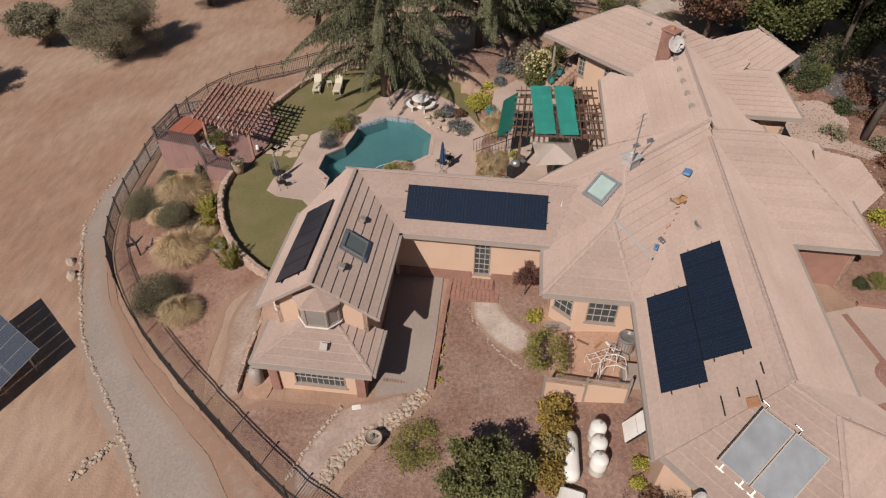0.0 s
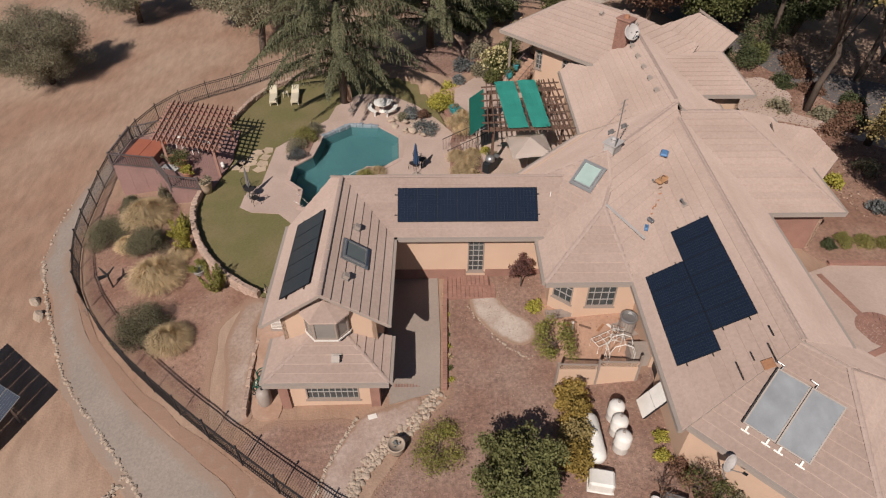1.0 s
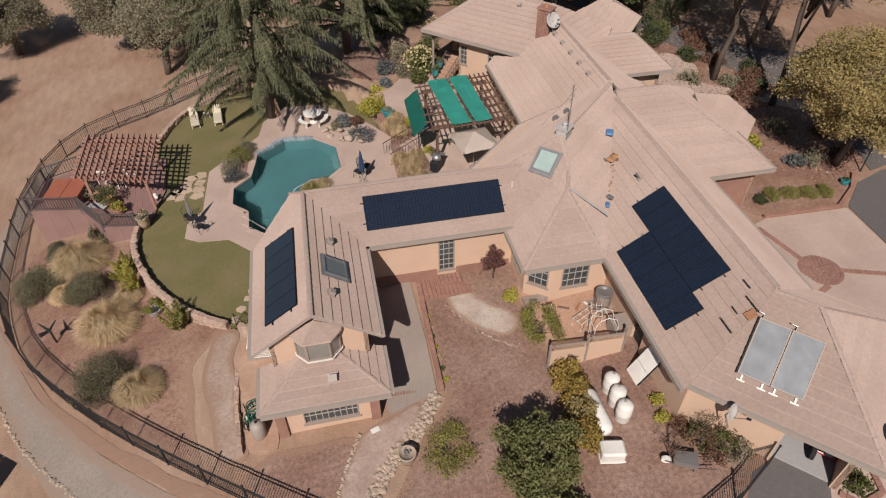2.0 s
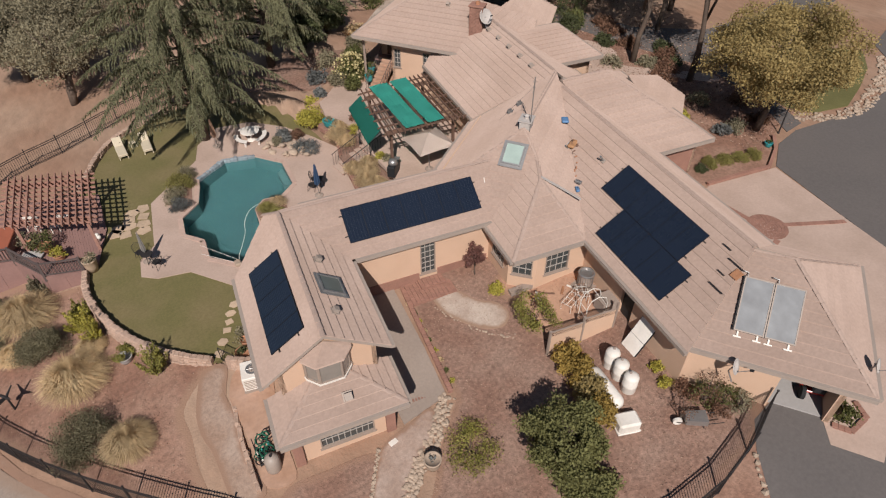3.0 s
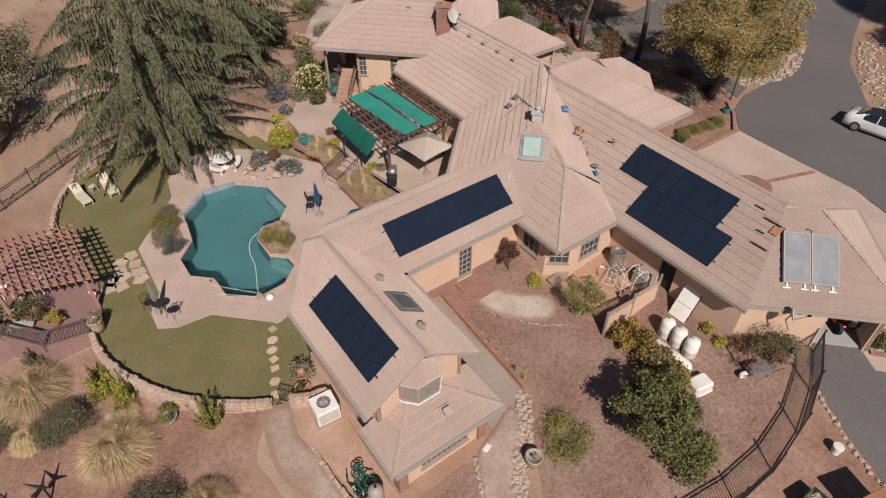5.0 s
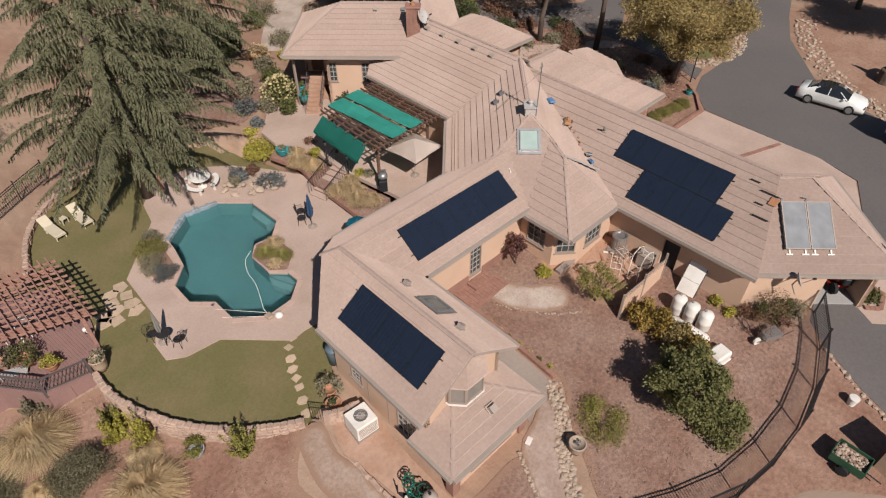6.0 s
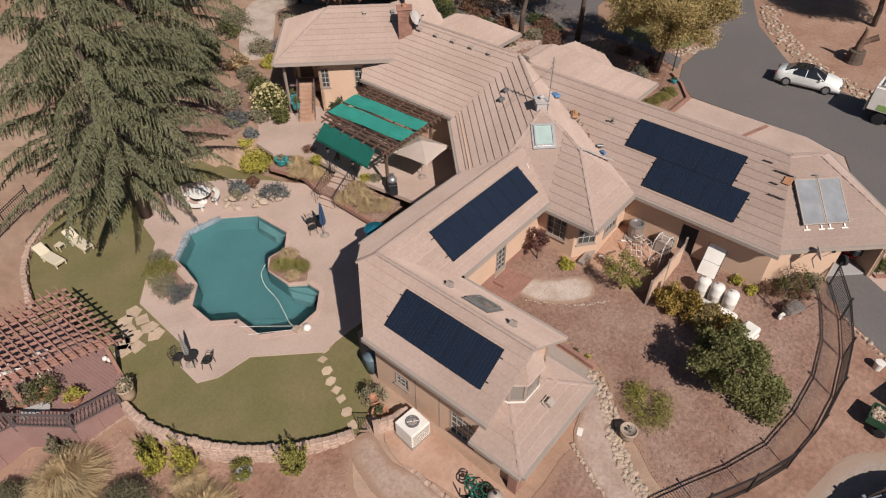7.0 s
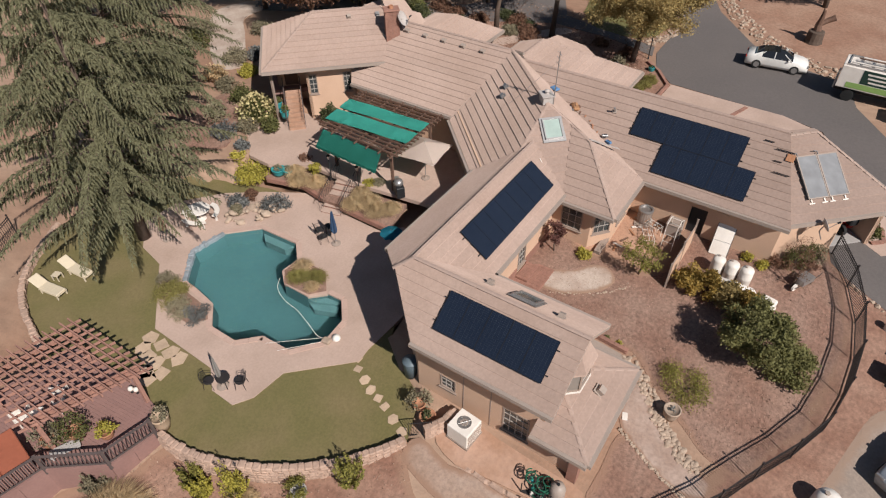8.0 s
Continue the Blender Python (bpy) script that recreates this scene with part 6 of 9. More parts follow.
def wand_shrub(name, x, y, radius, height, mat, label, seed, group):
    """Upright leafy shoots from one root, some longer than the rest."""
    rng = np.random.default_rng(seed)
    t = thing(name, (x, y, T(x, y) - 0.03), 0, label, "shrub", group)
    stems, P, A = bmesh.new(), [], []
    for k in range(34):
        a, f = rng.uniform(0, 6.283), rng.uniform(0.1, 1.0) ** 0.6
        tip = np.array([radius * f * math.cos(a), radius * f * math.sin(a), height * rng.uniform(0.55, 0.85) * (1.15 - 0.35 * f)])
        if k < 6:
            tip[2] = height * rng.uniform(0.9, 1.15)
        mid = tip * [0.75, 0.75, 0.5]
        tube([(0, 0, 0), tuple(mid), tuple(tip)], 0.014, stems, sides=4, taper=0.005, caps=False)
        m = 75
        q = rng.uniform(0.12, 1.0, (m, 1)) ** 0.8
        P.append(2 * q * (1 - q) * mid + q * q * tip + rng.normal(scale=0.05 + 0.03 * radius, size=(m, 3)) * (1.1 - 0.6 * q))
        A.append(np.repeat((tip / np.linalg.norm(tip))[None], m, 0))
    part("stem", stems, BARK, t)["kind"] = "stuff"
    leaf_part("foliage", np.concatenate(P), 0.06, mat, t, long=1.8, away=np.concatenate(A), spread=0.6, seed=seed + 2)["kind"] = "stuff"
    return t


for i, (x, y, r, h) in enumerate(((-17.4, 33.3, 1.55, 1.5), (-15.6, 27.2, 1.5, 1.5), (-13.9, 22.1, 1.05, 1.1), (-18.3, 31.2, 0.8, 0.8), (-14.6, 29.0, 0.7, 0.7))):
    grass_tuft("pampas_grass", x, y, r * 1.2, h * 1.15, STRAW, 5200, "large straw-coloured clump of arching dry grass", 70 + i, group="grass clumps on the slope", width=0.013)
for i, (x, y, r, h) in enumerate(((-16.8, 30.4, 1.3, 1.5), (-15.7, 23.5, 1.45, 1.7), (-20.0, 32.9, 1.35, 1.5), (-18.9, 35.2, 0.9, 1.0))):
    shrub("grey_shrub", x, y, r * 1.15, h * 1.1, SAGE, 15000, 0.045, "dense grey-green shrub on the dry slope", seed=80 + i, group="shrubs on the slope")
for i, (x, y, r, h, m2) in enumerate(((-14.95, 30.6, 0.6, 1.2, LIME), (-14.3, 29.35, 0.6, 1.9, LIME), (-11.9, 25.3, 0.75, 1.7, MIDLIME), (-14.7, 31.6, 0.5, 0.9, MIDLIME), (-16.6, 35.2, 0.6, 1.1, OLIVE))):
    wand_shrub("leafy_shrub", x, y, r * 1.05, h * 1.15, m2, "bright yellow-green shrub of upright leafy wands below the lawn wall", 90 + i, "green shrubs at the wall")

pot_plant(-13.2, 27.1, T(-13.2, 27.1), 0.34, 0.42, PALECONCRETE, MIDLIME, 1500, "leafy green plant in a grey bowl below the lawn wall", 97, 0.75, 0.62, 0.06)

# planting round the pool
for i, (x, y, r, h, m2, n) in enumerate(((-7.5, 39.4, 1.0, 0.9, DOME, 4200), (-8.05, 38.3, 0.85, 0.7, OLIVE, 3200), (-7.95, 37.3, 0.8, 0.55, BLUEGREY, 2600), (-6.8, 40.4, 0.65, 0.7, OLIVE, 1800))):
    shrub("poolside_shrub", x, y, r, h, m2, n, 0.05, "low soft shrub in the bed beside the pool", seed=100 + i, z=LEVEL + 0.05)
for i, (x, y, r) in enumerate(((-3.4, 34.2, 0.75), (-2.6, 34.5, 0.7), (-3.0, 33.3, 0.75), (-3.7, 33.1, 0.5))):
    grass_tuft("poolside_grass", x, y, r, 0.5, (DOME, STRAW)[i % 2], 1300, "tufted dry grass in the poolside bed", 110 + i, z=LEVEL + 0.05, width=0.011)
drape("planting_bed", [(-4.15, 33.0), (-3.5, 32.3), (-2.3, 33.2), (-2.1, 35.1), (-3.2, 35.3), (-4.05, 34.7)], 0, MULCH, "earth bed edged by the pool deck", "ground", level=LEVEL + 0.07)
drape("planting_bed", [(-6.6, 40.6), (-6.9, 39.0), (-7.3, 37.2), (-7.9, 36.6), (-8.6, 37.3), (-8.3, 38.9), (-7.3, 40.6)], 0, MULCH, "earth bed beside the pool", "ground", level=LEVEL + 0.07)
for i, (x, y, r, m2) in enumerate(((1.1, 39.3, 1.05, BLUEGREY), (0.3, 41.6, 0.8, BLUEGREY), (1.2, 41.2, 0.5, AUTUMN), (-0.4, 41.0, 0.45, OLIVE))):
    shrub("rockery_plant", x, y, r, 0.55, m2, 1500, 0.08, "low mounded plant among the waterfall rocks", seed=120 + i, z=LEVEL + 0.2)
shrub("lime_shrub", 2.7, 42.4, 1.25, 0.8, LIME, 2200, 0.09, "spreading yellow-green shrub at the terrace bank", seed=130, z=2.2)
shrub("lime_shrub", 3.6, 43.9, 0.9, 0.7, LIME, 1200, 0.09, "spreading yellow-green shrub at the terrace bank", seed=131, z=2.5)
for i, (x, y, r) in enumerate(((3.3, 38.9, 0.7), (3.9, 39.7, 0.6), (3.6, 37.8, 0.6), (2.7, 34.5, 0.65), (3.3, 33.7, 0.7), (2.8, 32.9, 0.7), (3.8, 34.6, 0.6), (3.3, 32.2, 0.6))):
    grass_tuft("border_grass", x, y, r * 1.3, 0.95, STRAW, 2000, "feathery dry grass in the terrace border", 140 + i, z=2.35, group="grasses in the terrace border", width=0.011)
for i, (x, y, r, m2) in enumerate(((4.6, 38.6, 0.5, LIME), (4.7, 34.5, 0.5, LIME), (5.0, 34.0, 0.5, OLIVE), (5.2, 39.8, 0.5, AUTUMN))):
    shrub("border_shrub", x, y, r, 0.6, m2, 500, 0.08, "small bushy shrub at the terrace edge", seed=150 + i, z=2.75)
for i, (x, y, r, h, m2) in enumerate(((9.5, 40.7, 0.7, 1.6, DARKLEAF), (7.0, 44.0, 0.8, 0.9, MIDLEAF), (6.3, 45.6, 0.9, 1.0, OLIVE), (5.2, 46.5, 1.0, 1.1, BLUEGREY), (9.0, 48.0, 1.2, 1.4, MIDLEAF), (6.6, 48.6, 1.1, 1.3, OLIVE), (4.4, 44.4, 0.6, 0.6, BLUEGREY))):
    shrub("garden_shrub", x, y, r, h, m2, 1300, 0.10, "mixed garden shrub beside the stairs", seed=160 + i)
for i, (x, y, r, h, m2) in enumerate(((14.0, 53.0, 1.3, 1.2, OLIVE), (11.2, 52.8, 1.2, 1.0, STRAW), (15.2, 58.6, 1.4, 1.3, MIDLEAF), (15.4, 51.8, 1.0, 0.9, BLUEGREY), (19.4, 54.4, 1.3, 1.2, OLIVE), (17.4, 60.0, 1.6, 1.6, OLIVE), (12.6, 50.6, 0.9, 0.8, LIME), (10.2, 50.6, 1.0, 0.9, OLIVE))):
    shrub("bank_shrub", x, y, r, h, m2, 1500, 0.10, "rounded drought-tolerant shrub on the bank behind the house", seed=180 + i, group="shrubs on the bank")
BLOSSOM = leafy("cream_blossom", (0.62, 0.52, 0.27), 0.15)
t = shrub("oleander", 7.6, 45.6, 1.35, 1.8, MIDLEAF, 2200, 0.11, "oleander shrub covered in creamy white flowers", seed=175)
_q = np.random.default_rng(176)
_p = _q.normal(size=(420, 3))
_p /= np.linalg.norm(_p, axis=1, keepdims=True)
_p = np.abs(_p * [0, 0, 1]) * [0, 0, 1.5] + _p * [1.45, 1.45, 0] * _q.uniform(0.6, 1.05, (420, 1)) + [0, 0, 0.45]
leaf_part("blossom", _p, 0.19, BLOSSOM, t, long=1.0, seed=177, label="creamy white blossom")["kind"] = "stuff"
drape("terrace_bank", [(2.05, 31.6), (2.6, 35.4), (2.65, 36.8), (3.3, 38.7), (3.0, 41.5), (4.6, 42.2), (4.8, 39.0), (4.4, 36.0), (4.5, 31.8)], 0, MULCH, "raised earth border between deck and terrace", "ground", level=2.38)


# brick kerbs, each brick by itself
def brick_kerb(line, z, courses, label, seed, name="brick_kerb", depth=0.22):
    rnd = random.Random(seed)
    t = thing(name, (0, 0, 0), 0, label, "kerb")
    for a, b in zip(line, line[1:]):
        a, b = Vector((*a, 0)), Vector((*b, 0))
        d = (b - a)
        L = d.length
        n = max(1, int(L / 0.235))
        ang = math.atan2(d.y, d.x)
        for c in range(courses):
            for i in range(n):
                q = a.lerp(b, (i + (0.5 if c % 2 else 0.25)) / n)
                zz = (z if z is not None else T(q.x, q.y) + 0.05 + 0.075 * (courses - 1)) - 0.078 * c
                ob = new("brick", BRICK_MESH)
                ob.matrix_world = Matrix.Translation((q.x, q.y, zz)) @ Matrix.Rotation(ang + rnd.uniform(-0.02, 0.02), 4, 'Z') @ Matrix.Diagonal((L / n * 0.95, depth, 0.07, 1))
                ob.parent = t
    return t


_bb = box(-0.5, 0.5, -0.5, 0.5, -0.5, 0.5)
bmesh.ops.bevel(_bb, geom=_bb.edges[:], offset=0.05, segments=1, affect='EDGES')
BRICK_MESH = bpy.data.meshes.new("brick")
_bb.to_mesh(BRICK_MESH)
_bb.free()
BRICK_MESH.materials.append(BRICK)
brick_kerb([(-0.5, 16.85), (-0.2, 19.0), (0.15, 21.6), (0.4, 23.2)], None, 3, "low red brick kerb between walk and yard", 1)
brick_kerb([(2.0, 31.7), (2.5, 35.3)], 2.40, 4, "red brick kerb retaining the terrace border", 2)
brick_kerb([(2.75, 36.9), (3.3, 38.7), (2.9, 41.3)], 2.40, 4, "red brick kerb retaining the terrace border", 3)
brick_kerb([(20.8, 21.2), (23.2, 20.9), (25.6, 20.5), (27.6, 21.6), (28.9, 22.8)], None, 3, "low red brick kerb round the entrance bed", 4)


def brick_landing():
    t = thing("brick_landing", (0, 0, 0), 0, "red brick landing and step at the glazed door", "step")
    for lv, (a0, a1, b0, b1) in enumerate(((-2.6, 0.2, 21.9, 23.36), (-1.6, -0.2, 22.7, 23.36))):
        z = 2.47 + 0.15 * lv
        part("slab", prism([H(a, b).xy for a, b in ((a0, b0), (a1, b0), (a1, b1), (a0, b1))], z - 0.4, z - 0.04), BRICK, t)
        b = b0 + 0.06
        while b < b1:
            a = a0 + 0.11
            while a < a1:
                ob = new("brick", BRICK_MESH)
                ob.matrix_world = Matrix.Translation(H(a, b, z)) @ Matrix.Rotation(TURN, 4, 'Z') @ Matrix.Diagonal((0.21, 0.105, 0.07, 1))
                ob.parent = t
                a += 0.225
            b += 0.115


brick_landing()


# steps from the pool deck to the terrace, with iron handrails
def terrace_steps():
    t = thing("garden_steps", (2.1, 35.9, LEVEL), radians(6), "tan steps with dark iron handrails up to the terrace", "stairs")
    n = 7
    for i in range(n):
        h = (2.92 - LEVEL) * (i + 1) / n
        part("tread", box(0.42 * i - 0.03, 0.42 * (i + 1), -0.65, 0.65, h - 0.06, h, bevel=0.012), CONCRETE, t)
        part("riser", box(0.42 * i, 0.42 * (i + 1) + 0.02, -0.63, 0.63, h - 0.35, h - 0.062), BRICK, t)
    for sy in (-0.72, 0.72):
        r = part("handrail", tube([(0, sy, 0.95), (0.1, sy, 1.0), (0.42 * n, sy, 2.02), (0.42 * n + 0.2, sy, 2.0)], 0.025), IRON, t)
        for k in range(15):
            x = 0.06 + 0.21 * k
            z0 = (2.95 - LEVEL) * x / (0.42 * n)
            part("baluster", tube([(x, sy, z0), (x, sy, z0 + 0.96)], 0.012, sides=5), IRON, r)


terrace_steps()
for x, y in ((4.4, 37.25), (4.15, 35.0)):
    t = thing("lamp_post", (x, y, 2.6), 0, "short black lamp post with a pale glass lantern", "lamp", "lamps at the steps")
    part("post", lathe([(0.09, 0), (0.07, 0.1), (0.035, 0.2), (0.035, 1.5), (0.06, 1.53)], sides=10), IRON, t)
    part("lantern", lathe([(0.06, 1.53), (0.10, 1.75), (0.10, 1.78)], sides=6), WHITE, t)
    part("cap", lathe([(0.13, 1.78), (0.02, 1.9), (0.0, 1.95)], sides=6), IRON, t)


def stairs_nw():
    t = thing("porch_stairs", (7.95, 42.45, 2.95), radians(39), "reddish wooden stairs up to the shaded porch", "stairs")
    for i in range(9):
        part("tread", box(0.36 * i, 0.36 * (i + 1) + 0.03, -0.55, 0.55, 0.17 * i - 0.02, 0.17 * (i + 1), bevel=0.01), STAINED, t)
    for sy in (-0.6, 0.6):
        r = part("railing", tube([(0, sy, 0.95), (3.2, sy, 2.45)], 0.03), IRONWOOD, t)
        for k in range(10):
            x = 0.1 + 0.33 * k
            part("baluster", tube([(x, sy, 0.47 * x), (x, sy, 0.47 * x + 0.95)], 0.015, sides=5), IRONWOOD, r)
    part("landing", box(3.2, 5.6, -1.5, 1.3, 1.2, 1.52), DECKWOOD, t)


stairs_nw()
t = thing("grill", (4.5, 32.3, 2.95), 0.8, "dark covered barbecue grill on the terrace", "grill")
part("cart", box(-0.5, 0.5, -0.25, 0.25, 0.08, 0.8, bevel=0.02), DARKPLASTIC, t)
part("lid", lathe([(0.3, 0.8), (0.3, 0.95), (0.22, 1.1), (0.0, 1.15)], sides=14), STEEL, t, smooth=True)
part("side_shelf", box(0.5, 0.85, -0.22, 0.22, 0.76, 0.8), STEEL, t)

# pool gear
def pool_gear():
    z = LEVEL - 0.10
    pts = [(x, y, z) for x, y in ((-3.7, 35.3), (-4.4, 34.9), (-4.95, 34.0), (-5.25, 32.95), (-5.75, 31.9), (-6.2, 31.0), (-6.15, 30.4))]
    solo("cleaner_hose", tube(smooth_line(pts, 6), 0.017), WHITE, label="long white cleaner hose floating on the pool", category="hose")
    for i, dy in enumerate((0.0, 0.38)):
        a, b = Vector((-7.88 - 0.3 * dy, 32.9 - 2.1 * dy, LEVEL + 0.12)), Vector((-6.25 - 0.6 * dy, 30.45 - dy * 0.2, LEVEL + 0.12))
        solo("cover_cord", tube([a, b], 0.011), WHITE, label="taut white cord across the pool corner", category="cord", group="cords across the pool")
    t = thing("skimmer_float", (-6.05, 29.95, LEVEL + 0.04), 0, "white round pool pump with a pale stone beside the pool", "pump")
    part("body", lathe([(0.2, 0), (0.22, 0.08), (0.16, 0.22), (0, 0.27)], sides=18), WHITE, t, smooth=True)
    part("stone", box(-0.55, -0.2, 0.1, 0.55, 0, 0.22, bevel=0.05), STONE, t)


pool_gear()
STEP_STONES = [(-10.1, 38.35), (-10.2, 37.55), (-10.35, 36.75), (-10.45, 36.1), (-11.0, 37.6), (-11.15, 36.95), (-11.45, 36.25), (-11.75, 37.0), (-12.05, 36.6), (-10.75, 38.2), (-7.1, 28.0), (-7.5, 27.4), (-7.85, 26.85), (-8.1, 26.3), (-8.35, 25.8), (-8.75, 25.15), (-6.6, 28.35), (-9.1, 24.5)]
t = thing("stepping_stones", (0, 0, LEVEL), 0, "irregular tan flagstones set in the lawn", "stones")
_r = random.Random(77)
for i, (x, y) in enumerate(STEP_STONES):
    s = 0.47 if i < 10 else 0.27
    n = _r.choice((4, 5, 5, 6))
    ang0 = _r.uniform(0, 6)
    pts = [(x + s * _r.uniform(0.85, 1.15) * math.cos(ang0 + 2 * math.pi * k / n), y + 0.9 * s * _r.uniform(0.85, 1.15) * math.sin(ang0 + 2 * math.pi * k / n)) for k in range(n)]
    part("flagstone", prism(pts, -0.05, 0.03), FLAGSTONE, t)

# ---- on the roofs ----
def skylight(a, b, z, up, w, h, label, k=K, glass=None):
    t = new("skylight")
    t.matrix_world = slope_matrix(a, b, z, up, k)
    tagged(t, label, "skylight")
    bm = box(0, w, 0, 0.07, 0, 0.17)
    box(0, w, h - 0.07, h, 0, 0.17, bm)
    box(0, 0.07, 0.07, h - 0.07, 0, 0.17, bm)
    box(w - 0.07, w, 0.07, h - 0.07, 0, 0.17, bm)
    bmesh.ops.remove_doubles(bm, verts=bm.verts[:], dist=1e-4)
    part("frame", bm, STEEL, t)
    part("pane", box(0.07, w - 0.07, 0.07, h - 0.07, 0.09, 0.12), glass or SKYGLASS, t)
    part("flashing", box(-0.12, w + 0.12, -0.16, h + 0.1, 0.045, 0.075), STEEL, t)
    return t


skylight(3.87, 24.97, ZC + KD * (3.87 + 24.97 - 31.44) + 0.06, (R2, R2), 1.05, 1.2, "square pale green skylight on the middle roof")
DARKGLASS = glassy("smoked_skylight_glass", (0.13, 0.14, 0.13), 0.1)
skylight(-6.2, 19.85, LE + K * 1.15 + 0.05, (-1, 0), 1.1, 1.12, "grey glazed skylight on the west wing", glass=DARKGLASS)


def collector(i):
    t = new("solar_collector")
    t.matrix_world = slope_matrix(8.02 + i * 0.84, 11.97 - i * 0.84, GE + K * (8.02 + 11.97 - 18.75) * R2 + 0.13, (R2, R2))
    tagged(t, "large grey glazed water-heating panel on the garage roof", "solar collector", "collectors on the garage roof")
    w, h = 1.16, 2.34
    bm = box(0, w, 0, 0.05, 0, 0.10)
    box(0, w, h - 0.05, h, 0, 0.10, bm)
    box(0, 0.05, 0.05, h - 0.05, 0, 0.10, bm)
    box(w - 0.05, w, 0.05, h - 0.05, 0, 0.10, bm)
    bmesh.ops.remove_doubles(bm, verts=bm.verts[:], dist=1e-4)
    part("frame", bm, GUTTER, t)
    part("glazing", box(0.05, w - 0.05, 0.05, h - 0.05, 0.02, 0.085), THERMAL, t)
    for x in (0.2, 0.95):
        f = part("foot", box(x - 0.035, x + 0.035, -0.2, 0.0, -0.06, -0.01), WHITE, t)
        part("foot_plate", box(x - 0.16, x + 0.16, -0.25, -0.19, -0.08, -0.04), WHITE, f)
    part("manifold", tube([(-0.03, -0.02, 0.07), (-0.03, h + 0.02, 0.07)], 0.028), IRON, t, "dark insulated pipe")
    part("pipe", tube([(0.1, h, 0.05), (0.1, h + 0.18, 0.05), (-0.15, h + 0.2, 0.1)], 0.03), STEEL, t)


collector(0)
collector(1)


def roof_vent(a, b, z, up, s, label, mat=None, hood=True):
    t = new("roof_vent")
    t.matrix_world = slope_matrix(a, b, z, up)
    tagged(t, label, "vent", "vents on the roofs")
    part("base", box(-s, s, -s, s, 0.0, 0.05), mat or GUTTER, t)
    if hood:
        bm = box(-s * 0.75, s * 0.75, -s * 0.8, s * 0.6, 0.05, 0.05 + s)
        part("hood", bm, mat or GUTTER, t)
    else:
        part("pipe", lathe([(s * 0.45, 0.05), (s * 0.45, 0.4), (s * 0.5, 0.4), (s * 0.5, 0.44)], sides=10), STEEL, t)


def zW(a):
    return ME + K * (a - 6.05)


roof_vent(-6.75, 22.15, LE + K * 1.7 + 0.04, (-1, 0), 0.17, "square tan attic vent on the west wing")
roof_vent(-6.9, 18.75, LE + K * 1.85 + 0.04, (-1, 0), 0.17, "square tan attic vent on the west wing")
roof_vent(8.2, 25.2, zW(8.2) + 0.1, (1, 0), 0.1, "small dark pipe vent on the east roof", hood=False)
roof_vent(8.9, 23.0, zW(8.9) + 0.06, (1, 0), 0.12, "small dark pipe vent on the east roof", hood=False)
for i, (a, b) in enumerate(((6.7, 29.2), (7.4, 29.4))):
    roof_vent(a, b, ZC - KD * (b - a - 20.22) + 0.05, (R2, -R2), 0.16, "grey box vent on the diagonal roof", STEEL)
for i in range(6):
    roof_vent(9.9, 32.6 + 1.5 * i, NRE + NK * (9.9 - 5.75) + 0.05, (1, 0), 0.15, "low tan ridge vent on the north roof")
for i, q in enumerate((1.2, 2.6, 3.1)):
    roof_vent(7.6 + q - 0.2, 44.1 - q - 0.2, NE0 + 0.6 * (7.6 + 44.1 - 0.4 - 46.7) * R2 + 0.05, (R2, R2), 0.16, "low tan vent near the north-west ridge", (GUTTER, STEEL, GUTTER)[i])
roof_vent(-7.3, 16.5, LO + LK * 0.95 + 0.05, (0, 1), 0.22, "flat square tan vent on the low front roof")


def chimney():
    at = H(9.45, 39.6)
    t = thing("chimney", (at.x, at.y, 7.4), radians(-52), "red brick chimney with a satellite dish beside it", "chimney")
    part("shaft_core", box(-0.42, 0.42, -0.32, 0.32, 0, 2.5), CONCRETE_GREY, t)
    for c in range(30):
        z = 0.06 + 0.083 * c
        o = 0.11 if c % 2 else 0.0
        for side in range(4):
            n = 4 if side % 2 == 0 else 3
            half, dep = ((0.45, 0.35) if side % 2 == 0 else (0.35, 0.45))
            for i in range(n):
                q = -half + (i + 0.5) * 2 * half / n + (o - 0.055) * 0.6
                ob = new("brick", BRICK_MESH)
                ob.parent = t
                ob.matrix_local = Matrix.Rotation(side * math.pi / 2, 4, 'Z') @ Matrix.Translation((q, -dep + 0.03, z)) @ Matrix.Diagonal((2 * half / n * 0.94, 0.1, 0.073, 1))
    part("crown", box(-0.54, 0.54, -0.44, 0.44, 2.5, 2.62, bevel=0.02), BRICK, t)
    part("flue", lathe([(0.16, 2.62), (0.16, 2.8), (0.13, 2.8), (0.13, 2.64)], sides=12), TERRACOTTA, t)


chimney()


